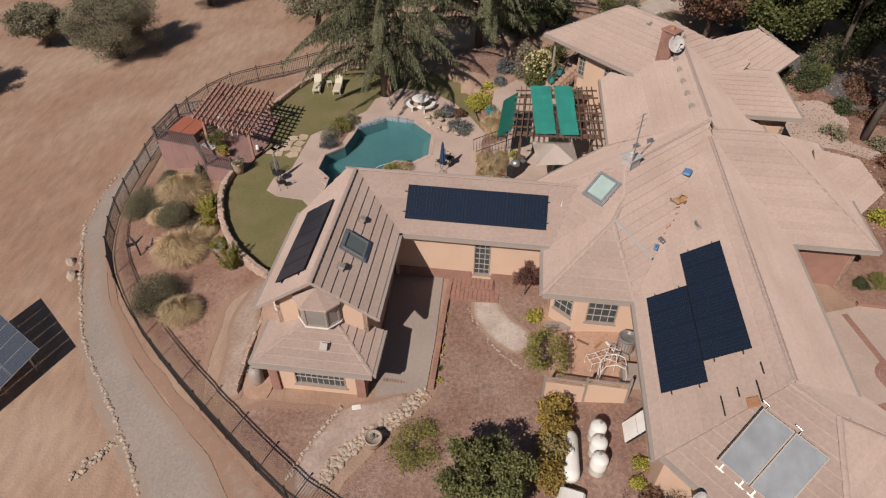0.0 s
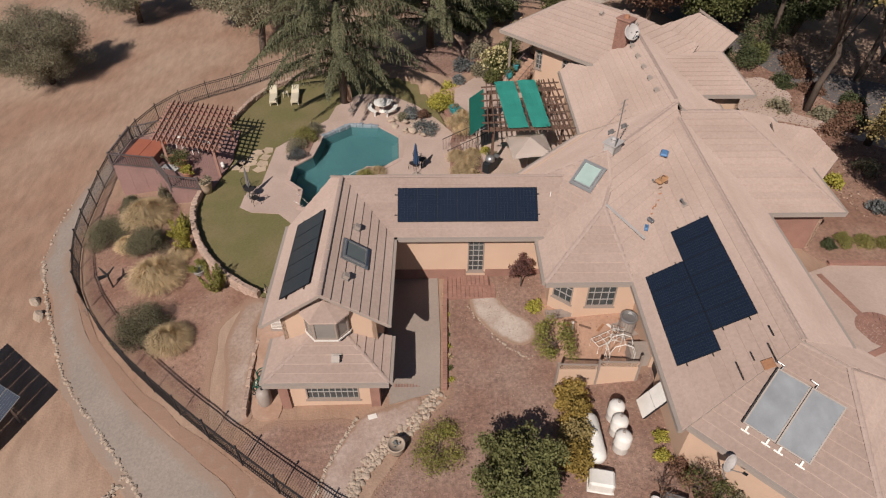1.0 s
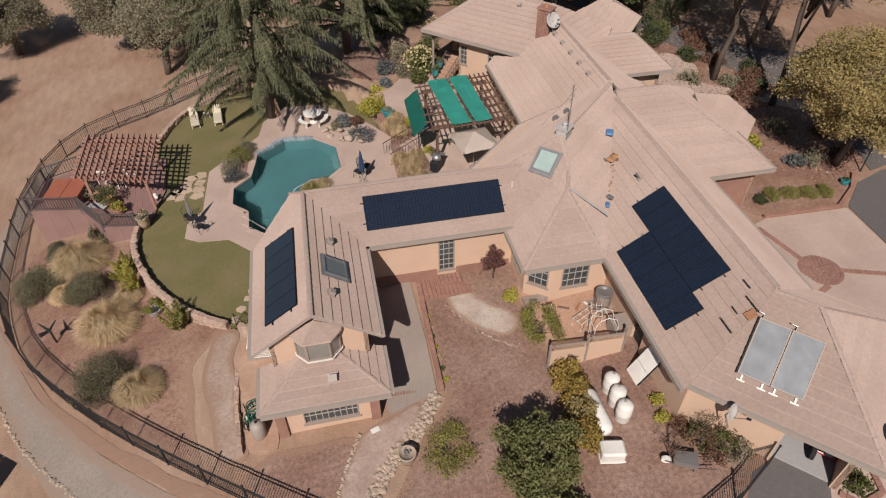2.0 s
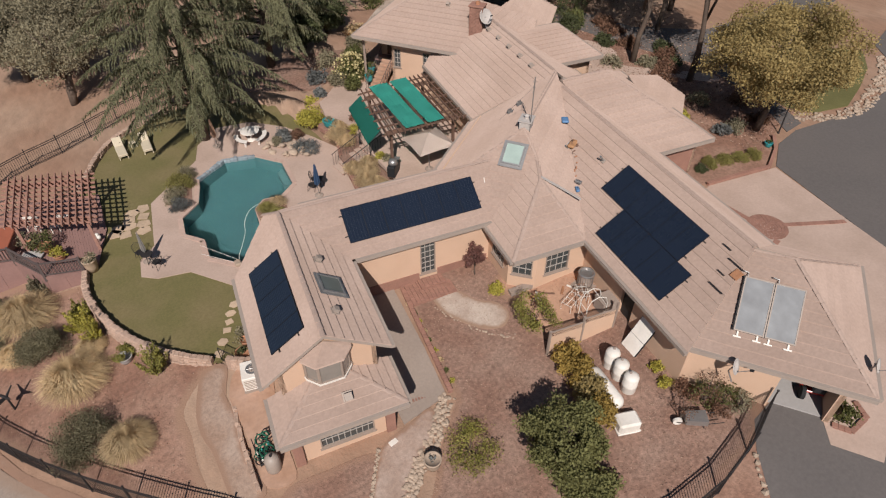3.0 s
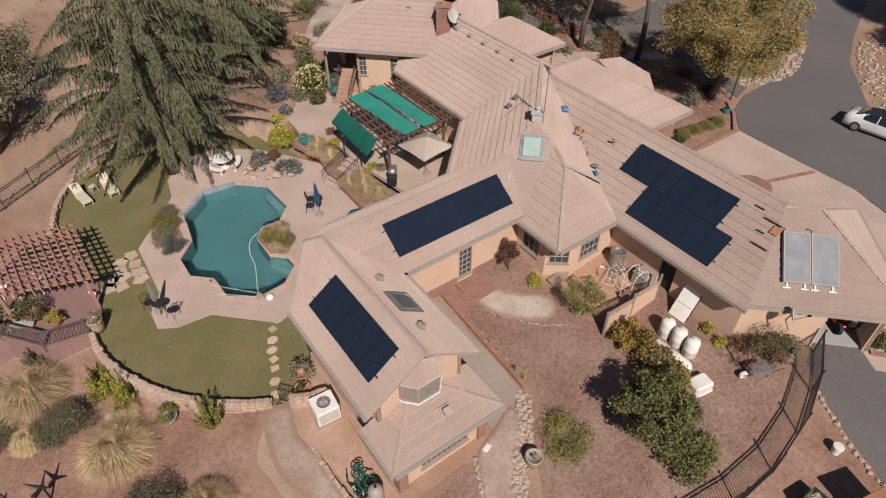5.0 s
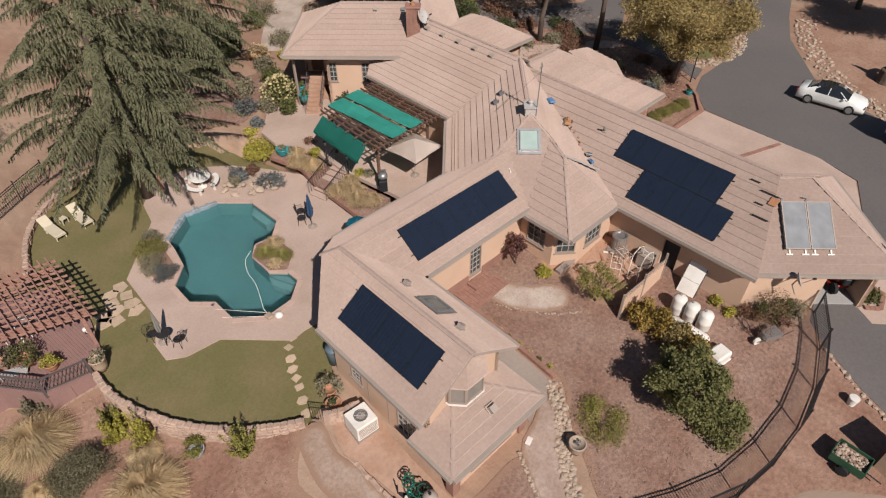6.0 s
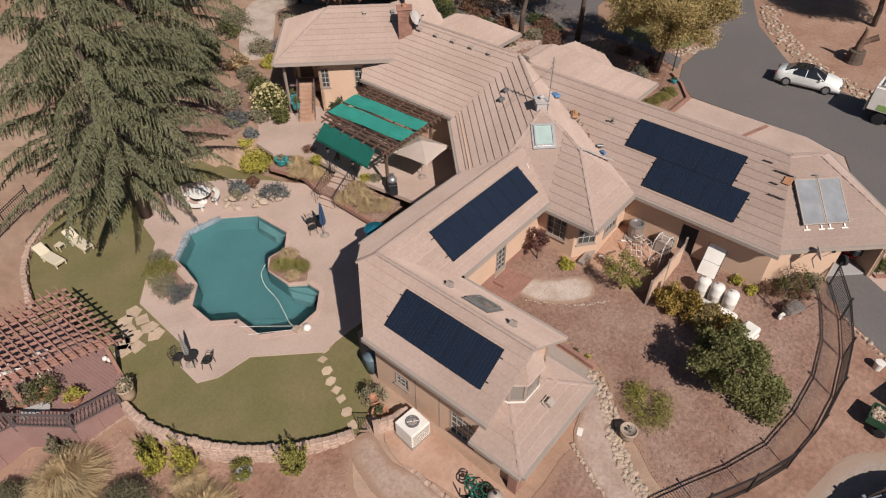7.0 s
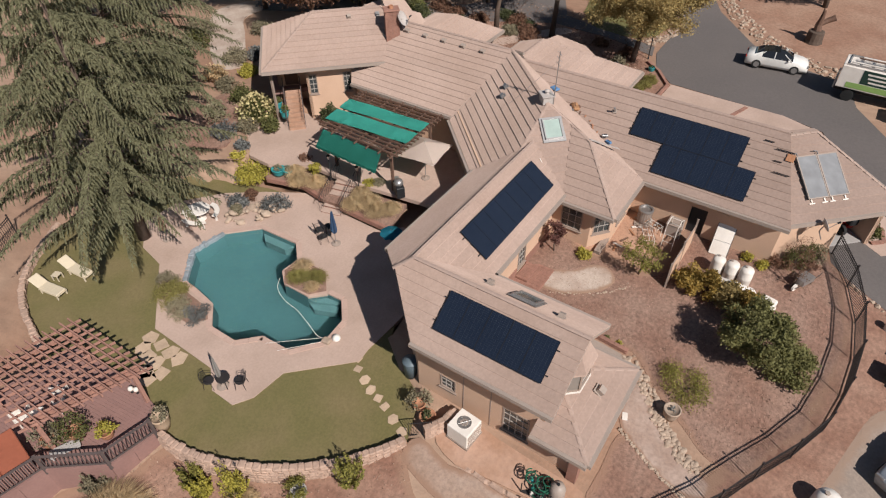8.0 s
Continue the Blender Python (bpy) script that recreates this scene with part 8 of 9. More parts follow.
def wire_frames():
    for i, (x, y, ang, w, h, L) in enumerate(((6.7, 17.6, 0.35, 0.55, 0.55, 1.2), (7.55, 17.3, 1.1, 0.5, 0.8, 0.9))):
        t = thing("wire_cart", (x, y, T(x, y)), ang, "rusty white wire frame standing in the yard", "cart", "wire frames in the yard")
        for k in range(6):
            part("hoop", tube([(L * k / 5, -w / 2, 0), (L * k / 5, -w / 2, h), (L * k / 5, w / 2, h), (L * k / 5, w / 2, 0)], 0.014, sides=5), (WHITE, RUST)[k % 2], t)
        for yy, zz in ((-w / 2, h), (w / 2, h), (-w / 2, 0.05), (w / 2, 0.05), (0, h)):
            part("rod", tube([(0, yy, zz), (L, yy, zz)], 0.014, sides=5), WHITE, t)
    t = thing("garden_arch", (7.5, 16.6, T(7.5, 16.6)), radians(-10), "pale tubular garden arch standing by the fence", "arch")
    for yy in (-0.3, 0.3):
        part("hoop", tube([(-0.55, yy, 0), (-0.55, yy, 1.2), (-0.4, yy, 1.6), (0, yy, 1.78), (0.4, yy, 1.6), (0.55, yy, 1.2), (0.55, yy, 0)], 0.02), WHITE, t)
    for x, z in ((-0.55, 0.5), (-0.55, 1.0), (0, 1.78), (0.55, 0.5), (0.55, 1.0)):
        part("rung", tube([(x, -0.3, z), (x, 0.3, z)], 0.014), WHITE, t)
    t = thing("storage_box", (8.5, 16.6, T(8.5, 16.6)), TURN, "low grey storage box against the wall", "box")
    part("box", box(-0.55, 0.4, -0.4, 0.4, 0, 0.75, bevel=0.02), GUTTER, t)
    part("lid", box(-0.58, 0.43, -0.43, 0.43, 0.75, 0.8, bevel=0.01), CONCRETE_GREY, t)
    t = thing("wheelbarrow", (7.35, 9.75, T(7.35, 9.75)), 2.6, "grey wheelbarrow with a white wheel standing in the yard", "wheelbarrow")
    tub = prism([(-0.45, -0.3), (0.45, -0.25), (0.45, 0.25), (-0.45, 0.3)], 0.3, 0.6)
    part("tub", tub, STEEL, t)
    w = lathe([(0.10, -0.04), (0.2, -0.05), (0.2, 0.05), (0.10, 0.04)], sides=16)
    bmesh.ops.transform(w, matrix=Matrix.Translation((0.7, 0, 0.2)) @ Matrix.Rotation(math.pi / 2, 4, 'X'), verts=w.verts[:])
    part("wheel", w, WHITE, t)
    for yy in (-0.25, 0.25):
        part("handle", tube([(0.75, yy * 0.3, 0.2), (-0.3, yy, 0.34), (-1.1, yy * 1.1, 0.55)], 0.02), IRON, t)
        part("leg", tube([(-0.3, yy, 0.34), (-0.4, yy, 0)], 0.018), IRON, t)


wire_frames()
for i in range(7):
    x, y = 5.9 + 0.45 * i + 0.2 * math.sin(5 * i), 18.9 + 0.35 * math.cos(7 * i)
    ob = solo("scrap_board", box(-0.3, 0.3, -0.06, 0.06, 0, 0.04, bevel=0.01), (RUST, WHITE, BROWNWOOD)[i % 3], (x, y, T(x, y) + 0.06), 1.3 * i, "short weathered board lying in the yard", "board", "scrap boards in the yard")
# long pale board before the bay
p, q = Vector((5.0, 20.05, 0)), Vector((7.6, 19.7, 0))
solo("bay_step", bar((p.x, p.y, T(p.x, p.y) + 0.28), (q.x, q.y, T(q.x, q.y) + 0.28), 0.34, 0.4), CONCRETE_GREY, label="low tan plinth along the bay window's foot", category="plinth")
t = thing("red_tractor", (*H(11.75, 9.75).xy, 3.06), radians(38), "red ride-on mower in the open garage", "mower")
part("hood", box(-0.3, 0.75, -0.32, 0.32, 0.4, 0.85, bevel=0.08), REDPAINT, t)
part("seat", box(-0.75, -0.35, -0.25, 0.25, 0.6, 1.05, bevel=0.06), DARKPLASTIC, t)
part("mower_deck", box(-0.4, 0.5, -0.55, 0.55, 0.12, 0.3, bevel=0.05), REDPAINT, t)
for x, r in ((-0.6, 0.3), (0.6, 0.2)):
    for sy in (-0.5, 0.5):
        w = lathe([(r * 0.5, -0.1), (r, -0.08), (r, 0.08), (r * 0.5, 0.1)], sides=14)
        bmesh.ops.transform(w, matrix=Matrix.Translation((x, sy, r)) @ Matrix.Rotation(math.pi / 2, 4, 'X'), verts=w.verts[:])
        part("wheel", w, TYRE, t)
t = thing("white_plate", (-3.9, 16.0, T(-3.9, 16.0) + 0.05), 0.2, "small white cover plate set in the walk", "cover")
part("plate", box(-0.2, 0.2, -0.12, 0.12, 0, 0.035, bevel=0.008), WHITE, t)
t = thing("drain_grate", (*H(-4.05, 16.9).xy, T(-2.0, 17.2) + 0.05), TURN, "narrow drain grate across the concrete walk", "drain")
for k in range(14):
    part("grate_bar", box(-0.9 + 0.14 * k, -0.82 + 0.14 * k, -0.08, 0.08, 0, 0.03), BRICK, t)


def yard_sculpture():
    x, y = -18.65, 28.0
    t = thing("metal_sculpture", (x, y, T(x, y)), 0.7, "dark rusted metal bird sculpture on a post", "sculpture")
    bm = tube([(0, 0, 0), (0.02, 0, 0.9)], 0.05)
    tube([(-0.5, 0, 1.1), (0, 0, 1.0), (0.55, 0.1, 1.25)], 0.13, bm, taper=0.03)
    tube([(0, 0, 1.0), (-0.1, 0.6, 1.35)], 0.10, bm, taper=0.02)
    tube([(0, 0, 1.0), (-0.1, -0.6, 1.3)], 0.10, bm, taper=0.02)
    part("figure", bm, IRON, t)


yard_sculpture()


# ---- ground array on the western slope ----
def ground_array():
    c0 = Vector((-20.555, 19.907, 0.824))
    ex = Vector((-0.81, 0.586, 0.0)).normalized()
    t = new("ground_solar_array")
    down = Vector((-0.556, -0.768, -0.317)).normalized()
    down = (down - ex * down.dot(ex)).normalized()
    z = ex.cross(down)
    if z.z < 0:
        z = -z
    y = z.cross(ex)
    mm = Matrix((ex, y, z)).transposed().to_4x4()
    mm.translation = c0
    t.matrix_world = mm
    tagged(t, "tilted ground-mounted solar array on steel legs", "solar array")
    sgn = -1 if y.dot(down) < 0 else 1
    for i in range(6):
        for j in range(3):
            x0, y0 = i * 1.02, sgn * (j * 1.72)
            ya, yb = sorted((y0, y0 + sgn * 1.7))
            pn = part("panel", box(x0, x0 + 1.0, ya, yb, 0, 0.04, bevel=0.006), STEEL, t, "grey-framed solar panel")
            part("glass_sheet", box(x0 + 0.03, x0 + 0.97, ya + 0.03, yb - 0.03, 0.03, 0.046), GREYCELL, pn)
            for k in range(1, 6):
                part("cell_line", box(x0 + 0.03 + 0.156 * k, x0 + 0.035 + 0.156 * k, ya + 0.03, yb - 0.03, 0.04, 0.049), STEEL, pn)
    for i in (0.5, 5.5):
        for yy in (0.6, 4.4):
            w = mm @ Vector((i, sgn * yy, -0.05))
            h = w.z - T(w.x, w.y) + 0.2
            ob = part("leg", tube([mm.inverted() @ w, mm.inverted() @ (w - Vector((0, 0, h)))], 0.06), STEEL, t)
    for yy in (0.6, 2.5, 4.4):
        part("purlin", tube([(0, sgn * yy, -0.05), (6.1, sgn * yy, -0.05)], 0.04), STEEL, t)


GREYCELL = glassy("grey_cells", (0.055, 0.06, 0.075), 0.25)
ground_array()


# ---- entrance side ----
drape("rear_path", smooth_outline([(13.6, 52.0), (15.8, 53.6), (18.6, 56.0), (21.5, 58.4), (24.6, 58.0), (25.4, 60.0), (21.8, 62.2), (17.6, 59.2), (14.6, 56.4), (12.4, 53.6)]), 0.05, PATH_STONE, "pale gravel path through the rear planting", "path")
drape("entrance_bed", [(20.6, 21.4), (25.5, 20.7), (27.6, 21.8), (29.2, 23.0), (31.3, 23.9), (32.5, 27.5), (34, 33), (33, 40), (27, 44), (24.5, 36), (25.2, 30.6), (22.0, 27.5), (19.2, 24.2)], 0.03, HILLSOIL, "leaf-strewn brown planting bed before the entrance", "ground")
drape("entrance_path", smooth_outline([(22.5, 33.5), (25.3, 35.0), (29.0, 32.5), (31.5, 30.2), (32.2, 31.2), (29.4, 33.9), (27.2, 35.9), (28.4, 38.4), (27.7, 40.9), (26.3, 41.0), (23.5, 40.5), (21.6, 38.5)]), 0.05, CONCRETE, "curving pale concrete entrance path", "path")
drape("grass_island", [(33.0, 24.9), (34.0, 23.3), (36.8, 22.6), (40.0, 23.8), (43.0, 25.2), (45.4, 27.2), (42, 31), (36.5, 30.5), (33.2, 28.4)], 0.05, GREEN_LAWN, "patchy green grass island edged with cobbles", "lawn")
drape("lane_mouth", [(30.2, 22.7), (32.0, 22.9), (32.6, 24.6), (33.6, 28.4), (35.0, 31.4), (33.2, 33.5), (32.6, 30.5), (32.1, 27.0), (31.1, 24.6)], 0.055, ASPHALT, "asphalt mouth of the lane beside the oak", "road")
drape("far_lane", [(33.4, 31.0), (38.5, 33.0), (46, 33.0), (60, 37), (60, 41), (45, 37.0), (38, 37.2), (33.0, 41.0), (30.0, 49), (27, 60), (23, 60), (27, 47), (30, 38.5)], 0.05, ASPHALT, "shaded asphalt lane under the oaks", "road")
for i, (x, y) in enumerate(((21.6, 22.5), (22.5, 22.7), (23.6, 22.4), (24.7, 22.1), (25.7, 21.9))):
    shrub("round_shrub", x, y, 0.62 if i else 0.45, 0.65, DOME if i else DARKLEAF, 3600, 0.04, "clipped round yellow-green shrub in the entrance bed", seed=300 + i, group="round shrubs at the entrance")
for i, (x, y, r, m2) in enumerate(((25.0, 27.6, 0.7, LIME), (24.2, 30.6, 0.7, LIME), (27.4, 24.8, 0.9, OLIVE), (26.2, 24.9, 0.7, BLUEGREY), (29.6, 24.6, 0.9, AUTUMN), (30.4, 27.2, 0.9, AUTUMN), (27.8, 28.6, 1.0, OLIVE), (28.4, 32.8, 1.1, AUTUMN), (26.4, 36.4, 1.0, OLIVE), (30.6, 34.0, 1.0, DARKLEAF), (24.2, 42.8, 1.0, LIME))):
    shrub("bed_shrub", x, y, r, 0.8, m2, 900, 0.10, "low dry shrub in the leaf-strewn bed", seed=310 + i, group="shrubs at the entrance")
for i, (x, y) in enumerate(((27.6, 22.2),)):
    pot_plant(x, y, T(x, y), 0.25, 0.35, TURQUOISE, MIDLEAF, 80, "small turquoise pot at the bed's corner", 330 + i, 0.2, 0.2)
shrub("planter_shrub", 12.9, 6.7, 0.6, 0.8, MIDLEAF, 900, 0.08, "green shrub in the brick-edged bed by the garage", seed=345)
brick_kerb([(12.1, 6.6), (12.5, 6.0), (13.6, 6.1), (13.9, 6.9)], None, 2, "low brick edging of the garage planting bed", 9)
# brick disc and bands in the forecourt
t = thing("brick_medallion", (20.55, 16.6, 0), 0, "round brick medallion set in the forecourt", "paving")
for ring in range(6):
    r0, r1 = ring * 0.19, ring * 0.19 + 0.18
    n = max(4, int(2 * math.pi * (r0 + 0.09) / 0.22))
    for k in range(n):
        a0, a1 = 2 * math.pi * k / n, 2 * math.pi * (k + 0.93) / n
        pts = [(r0 * math.cos(a0), r0 * math.sin(a0)), (r1 * math.cos(a0), r1 * math.sin(a0)), (r1 * math.cos(a1), r1 * math.sin(a1)), (r0 * math.cos(a1), r0 * math.sin(a1))]
        if ring == 0:
            pts = pts[1:] if len(pts) > 3 else pts
            pts = [(0, 0), pts[0], pts[1]]
        zz = T(20.55, 16.6) + 0.05
        part("brick", prism(pts, zz - 0.03, zz + 0.02), BRICK, t)
brick_kerb([(21.6, 16.2), (24.9, 14.6)], None, 1, "flush red brick band across the forecourt", 6, "brick_band", 0.3)
brick_kerb([(20.0, 15.5), (17.0, 14.6)], None, 1, "flush red brick band across the forecourt", 7, "brick_band", 0.3)
brick_kerb([(20.2, 17.6), (19.8, 20.6)], None, 1, "flush red brick band across the forecourt", 8, "brick_band", 0.3)


def car(name, x, y, turn, paint, label, L=4.7, W=1.82, Hh=1.43):
    t = thing(name, (x, y, T(x, y) + 0.05), turn, label, "car")
    # stations from tail to nose: x, half width, belt height, top height, half width of the top
    prof = [(-2.3, 0.74, 0.62, 0.74, 0.68), (-2.2, 0.84, 0.86, 0.96, 0.74), (-1.75, 0.89, 0.94, 1.04, 0.74), (-1.15, 0.905, 0.97, 1.32, 0.66), (-0.6, 0.91, 0.97, 1.42, 0.65),
            (0.05, 0.91, 0.96, 1.42, 0.65), (0.45, 0.91, 0.95, 1.33, 0.66), (1.1, 0.90, 0.90, 1.00, 0.74), (1.7, 0.88, 0.83, 0.92, 0.72), (2.12, 0.83, 0.72, 0.80, 0.66), (2.3, 0.72, 0.54, 0.62, 0.58)]
    rings = []
    for px, hw, belt, top, tw in prof:
        half = [(hw * 0.9, 0.20), (hw, 0.42), (hw * 0.985, belt), (tw, top)]
        rings.append([(px, -y, z) for y, z in half] + [(px, y, z) for y, z in half[::-1]])
    sets = {"body": [], "window_glass": [], "roof_panel": []}
    for i in range(len(prof) - 1):
        for k in range(7):
            kind = "body"
            if 3 <= i <= 6 and k in (2, 4):
                kind = "window_glass"
            if k == 3:
                kind = {2: "window_glass", 3: "roof_panel", 4: "roof_panel", 5: "window_glass", 6: "window_glass"}.get(i, "body")
            sets[kind].append((rings[i][k], rings[i][k + 1], rings[i + 1][k + 1], rings[i + 1][k]))
        sets["body"].append((rings[i][7], rings[i][0], rings[i + 1][0], rings[i + 1][7]))
    sets["body"] += [tuple(rings[0]), tuple(rings[-1][::-1])]
    for kind, faces in sets.items():
        bm = bmesh.new()
        for f in faces:
            bm.faces.new([bm.verts.new(c) for c in f])
        bmesh.ops.remove_doubles(bm, verts=bm.verts[:], dist=1e-4)
        bmesh.ops.recalc_face_normals(bm, faces=bm.faces[:])
        part(kind, bm, paint if kind == "body" else CARGLASS, t, {"window_glass": "dark tinted glass", "roof_panel": "black glass roof"}.get(kind, ""), smooth=True)
    for sy in (-1, 1):
        for a, b in (((-1.5, 0.89, 0.96), (-0.95, 0.66, 1.36)), ((-0.25, 0.905, 0.965), (-0.25, 0.655, 1.425)), ((1.1, 0.885, 0.91), (0.42, 0.67, 1.34))):
            part("pillar", tube([(a[0], a[1] * sy, a[2]), (b[0], b[1] * sy, b[2])], 0.03, sides=6), paint, t)
    for sx in (-1.4, 1.38):
        for sy in (-0.84, 0.84):
            w = lathe([(0.2, -0.1), (0.33, -0.09), (0.34, 0), (0.33, 0.09), (0.2, 0.1)], sides=20)
            rot = Matrix.Translation((sx, sy, 0.33)) @ Matrix.Rotation(math.pi / 2, 4, 'X')
            bmesh.ops.transform(w, matrix=rot, verts=w.verts[:])
            wh = part("wheel", w, TYRE, t)
            rm = lathe([(0.0, -0.105), (0.2, -0.11), (0.22, 0.11), (0.0, 0.105)], sides=14)
            bmesh.ops.transform(rm, matrix=rot, verts=rm.verts[:])
            part("rim", rm, STEEL, wh)
    for sy in (-0.62, 0.62):
        part("headlight", box(2.2, 2.31, sy - 0.18, sy + 0.18, 0.6, 0.72, bevel=0.02), STEEL, t)
        part("tail_light", box(-2.335, -2.25, sy - 0.2, sy + 0.2, 0.72, 0.84, bevel=0.015), REDPAINT, t)
        part("mirror", box(0.75, 0.9, sy * 1.52 - 0.08, sy * 1.52 + 0.08, 0.93, 1.05, bevel=0.02), paint, t)
    return t


CARGLASS = glassy("car_glass", (0.015, 0.016, 0.018), 0.05, spec=0.8)
car("car", 32.35, 13.45, radians(-90), CARPAINT, "white saloon car with a black roof parked on the driveway", L=4.4, W=1.74, Hh=1.38)
SILVER = glassy("silver_paint", (0.35, 0.37, 0.40), 0.3, metal=0.4)
car("car", -0.65, 4.1, radians(145), SILVER, "silver car parked on the gravel below the fence")
car("car", 27.0, 3.0, radians(-95), SILVER, "dark grey car parked at the driveway edge")


def box_truck():
    t = thing("box_truck", (29.6, 6.6, T(29, 7)), radians(-98), "white and green service truck with plain lettering bars", "truck")
    part("cargo_box", box(-2.6, 2.6, -1.1, 1.1, 0.95, 2.55, bevel=0.03), WHITE, t)
    DARKGREEN = material("dark_green_vinyl", (0.02, 0.045, 0.035), 0.4, 0.1, 5, 1, 0.05)
    LIGHTGREEN = material("light_green_vinyl", (0.25, 0.38, 0.12), 0.4, 0.1, 5, 1, 0.05)
    for sy in (-1.108, 1.108):
        part("side_panel", box(-1.2, 2.5, sy - 0.006, sy + 0.006, 1.5, 2.5), DARKGREEN, t)
        part("stripe", box(-2.0, 1.8, sy - 0.006, sy + 0.006, 1.05, 1.45), LIGHTGREEN, t)
        for k in range(3):
            part("lettering_bar", box(-0.9 + 0.1 * k, 1.9 - 0.5 * k, sy - 0.012, sy + 0.012, 2.2 - 0.28 * k, 2.32 - 0.28 * k), WHITE, t)
    part("cab", box(2.65, 4.4, -1.0, 1.0, 0.6, 2.2, bevel=0.12), WHITE, t)
    part("windscreen", box(3.9, 4.42, -0.85, 0.85, 1.45, 2.05, bevel=0.05), CARGLASS, t)
    part("chassis", box(-2.6, 3.9, -0.5, 0.5, 0.5, 0.95), IRON, t)
    for sy in (-0.85, 0.85):
        part("roof_rail", box(-2.4, 2.4, sy - 0.03, sy + 0.03, 2.56, 2.68), STEEL, t)
    for k in range(7):
        part("crossbar", box(-2.3 + 0.76 * k, -2.24 + 0.76 * k, -0.82, 0.82, 2.62, 2.67), STEEL, t)
    for k, (y0, L) in enumerate(((-0.6, 4.2), (-0.35, 3.4), (0.3, 4.4), (0.55, 3.0))):
        part("pipe", tube([(-2.2 + 0.2 * k, y0, 2.73), (-2.2 + 0.2 * k + L, y0 + 0.05, 2.73)], 0.05, sides=8), (WHITE, STEEL, BROWNWOOD, WHITE)[k], t)
    disc = prism([(0.34 * math.cos(k * 0.3142), 0.34 * math.sin(k * 0.3142)) for k in range(20)], -0.006, 0.006)
    bmesh.ops.transform(disc, matrix=Matrix.Translation((-1.9, 1.11, 1.95)) @ Matrix.Rotation(math.pi / 2, 4, 'X'), verts=disc.verts[:])
    part("round_sign", disc, LIGHTGREEN, t)
    part("tail_lift", box(-2.75, -2.64, -1.0, 1.0, 0.75, 1.5, bevel=0.02), STEEL, t)
    for sx in (-1.6, 3.3):
        for sy in (-0.95, 0.95):
            w = lathe([(0.22, -0.13), (0.42, -0.12), (0.42, 0.12), (0.22, 0.13)], sides=18)
            bmesh.ops.transform(w, matrix=Matrix.Translation((sx, sy, 0.42)) @ Matrix.Rotation(math.pi / 2, 4, 'X'), verts=w.verts[:])
            part("wheel", w, TYRE, t)


box_truck()


def garden_cart():
    x, y = 3.4, 5.0
    t = thing("garden_cart", (x, y, T(x, y)), radians(-99), "dark green garden cart full of rubble", "cart")
    GREENSTEEL = material("green_steel", (0.03, 0.085, 0.045), 0.5, 0.2, 6, 1, 0.1)
    part("floor", box(-0.66, 0.66, -0.47, 0.47, 0.34, 0.4), GREENSTEEL, t)
    for a in ((-0.66, 0.66, -0.5, -0.46), (-0.66, 0.66, 0.46, 0.5), (-0.69, -0.65, -0.46, 0.46), (0.65, 0.69, -0.46, 0.46)):
        part("side", box(*a, 0.4, 0.8), GREENSTEEL, t)
    r = random.Random(9)
    for k in range(60):
        ob = new("stone", r.choice(PEBBLES))
        ob.parent = t
        s = r.uniform(0.1, 0.24)
        ob.matrix_local = Matrix.Translation((r.uniform(-0.55, 0.55), r.uniform(-0.37, 0.37), 0.6 + r.uniform(0, 0.08))) @ Matrix.Diagonal((s, s, s, 1))
    part("rubble_bed", box(-0.65, 0.65, -0.46, 0.46, 0.4, 0.62), MULCH, t)
    for sy in (-0.56, 0.56):
        w = lathe([(0.12, -0.06), (0.24, -0.05), (0.24, 0.05), (0.12, 0.06)], sides=16)
        bmesh.ops.transform(w, matrix=Matrix.Translation((0, sy, 0.24)) @ Matrix.Rotation(math.pi / 2, 4, 'X'), verts=w.verts[:])
        part("wheel", w, TYRE, t)
    part("drawbar", tube([(0.66, 0, 0.38), (1.3, 0, 0.3)], 0.03), IRON, t)


garden_cart()


def tool_shed():
    x, y = 4.2, 2.9
    t = thing("tool_shed", (x, y, T(x, y) - 0.1), radians(-20), "low tool shed with a terracotta coloured roof", "shed")
    part("wall", box(-0.55, 0.6, -1.1, 1.05, 0, 1.88), STUCCO, t)
    part("roof", box(-0.68, 0.74, -1.25, 1.2, 1.88, 1.98, bevel=0.02), RUST, t)
    part("door", box(0.61, 0.64, -0.4, 0.4, 0.1, 1.75), BROWNWOOD, t)


tool_shed()
t = thing("water_tank", (-4.15, 7.75, T(-4.15, 7.75)), 0.3, "squat round white water tank on the gravel", "tank")
part("tank", lathe([(0.5, 0), (0.52, 0.08), (0.52, 0.75), (0.46, 0.9), (0.2, 1.0), (0, 1.02)], sides=28), WHITE, t, smooth=True)
part("cap", lathe([(0.1, 1.0), (0.1, 1.07), (0, 1.08)], sides=12, at=(0.12, 0.1, 0)), GUTTER, t)
t = thing("bucket", (6.33, 5.66, T(6.33, 5.66) - 0.01), 0, "round white bucket beside the driveway edge", "bucket")
part("body", lathe([(0, 0.02), (0.17, 0.02), (0.21, 0.42), (0.225, 0.43), (0.225, 0.45), (0.2, 0.45)], sides=20), WHITE, t)
part("lid", lathe([(0.225, 0.45), (0.22, 0.475), (0.05, 0.485), (0, 0.485)], sides=20), WHITE, t)


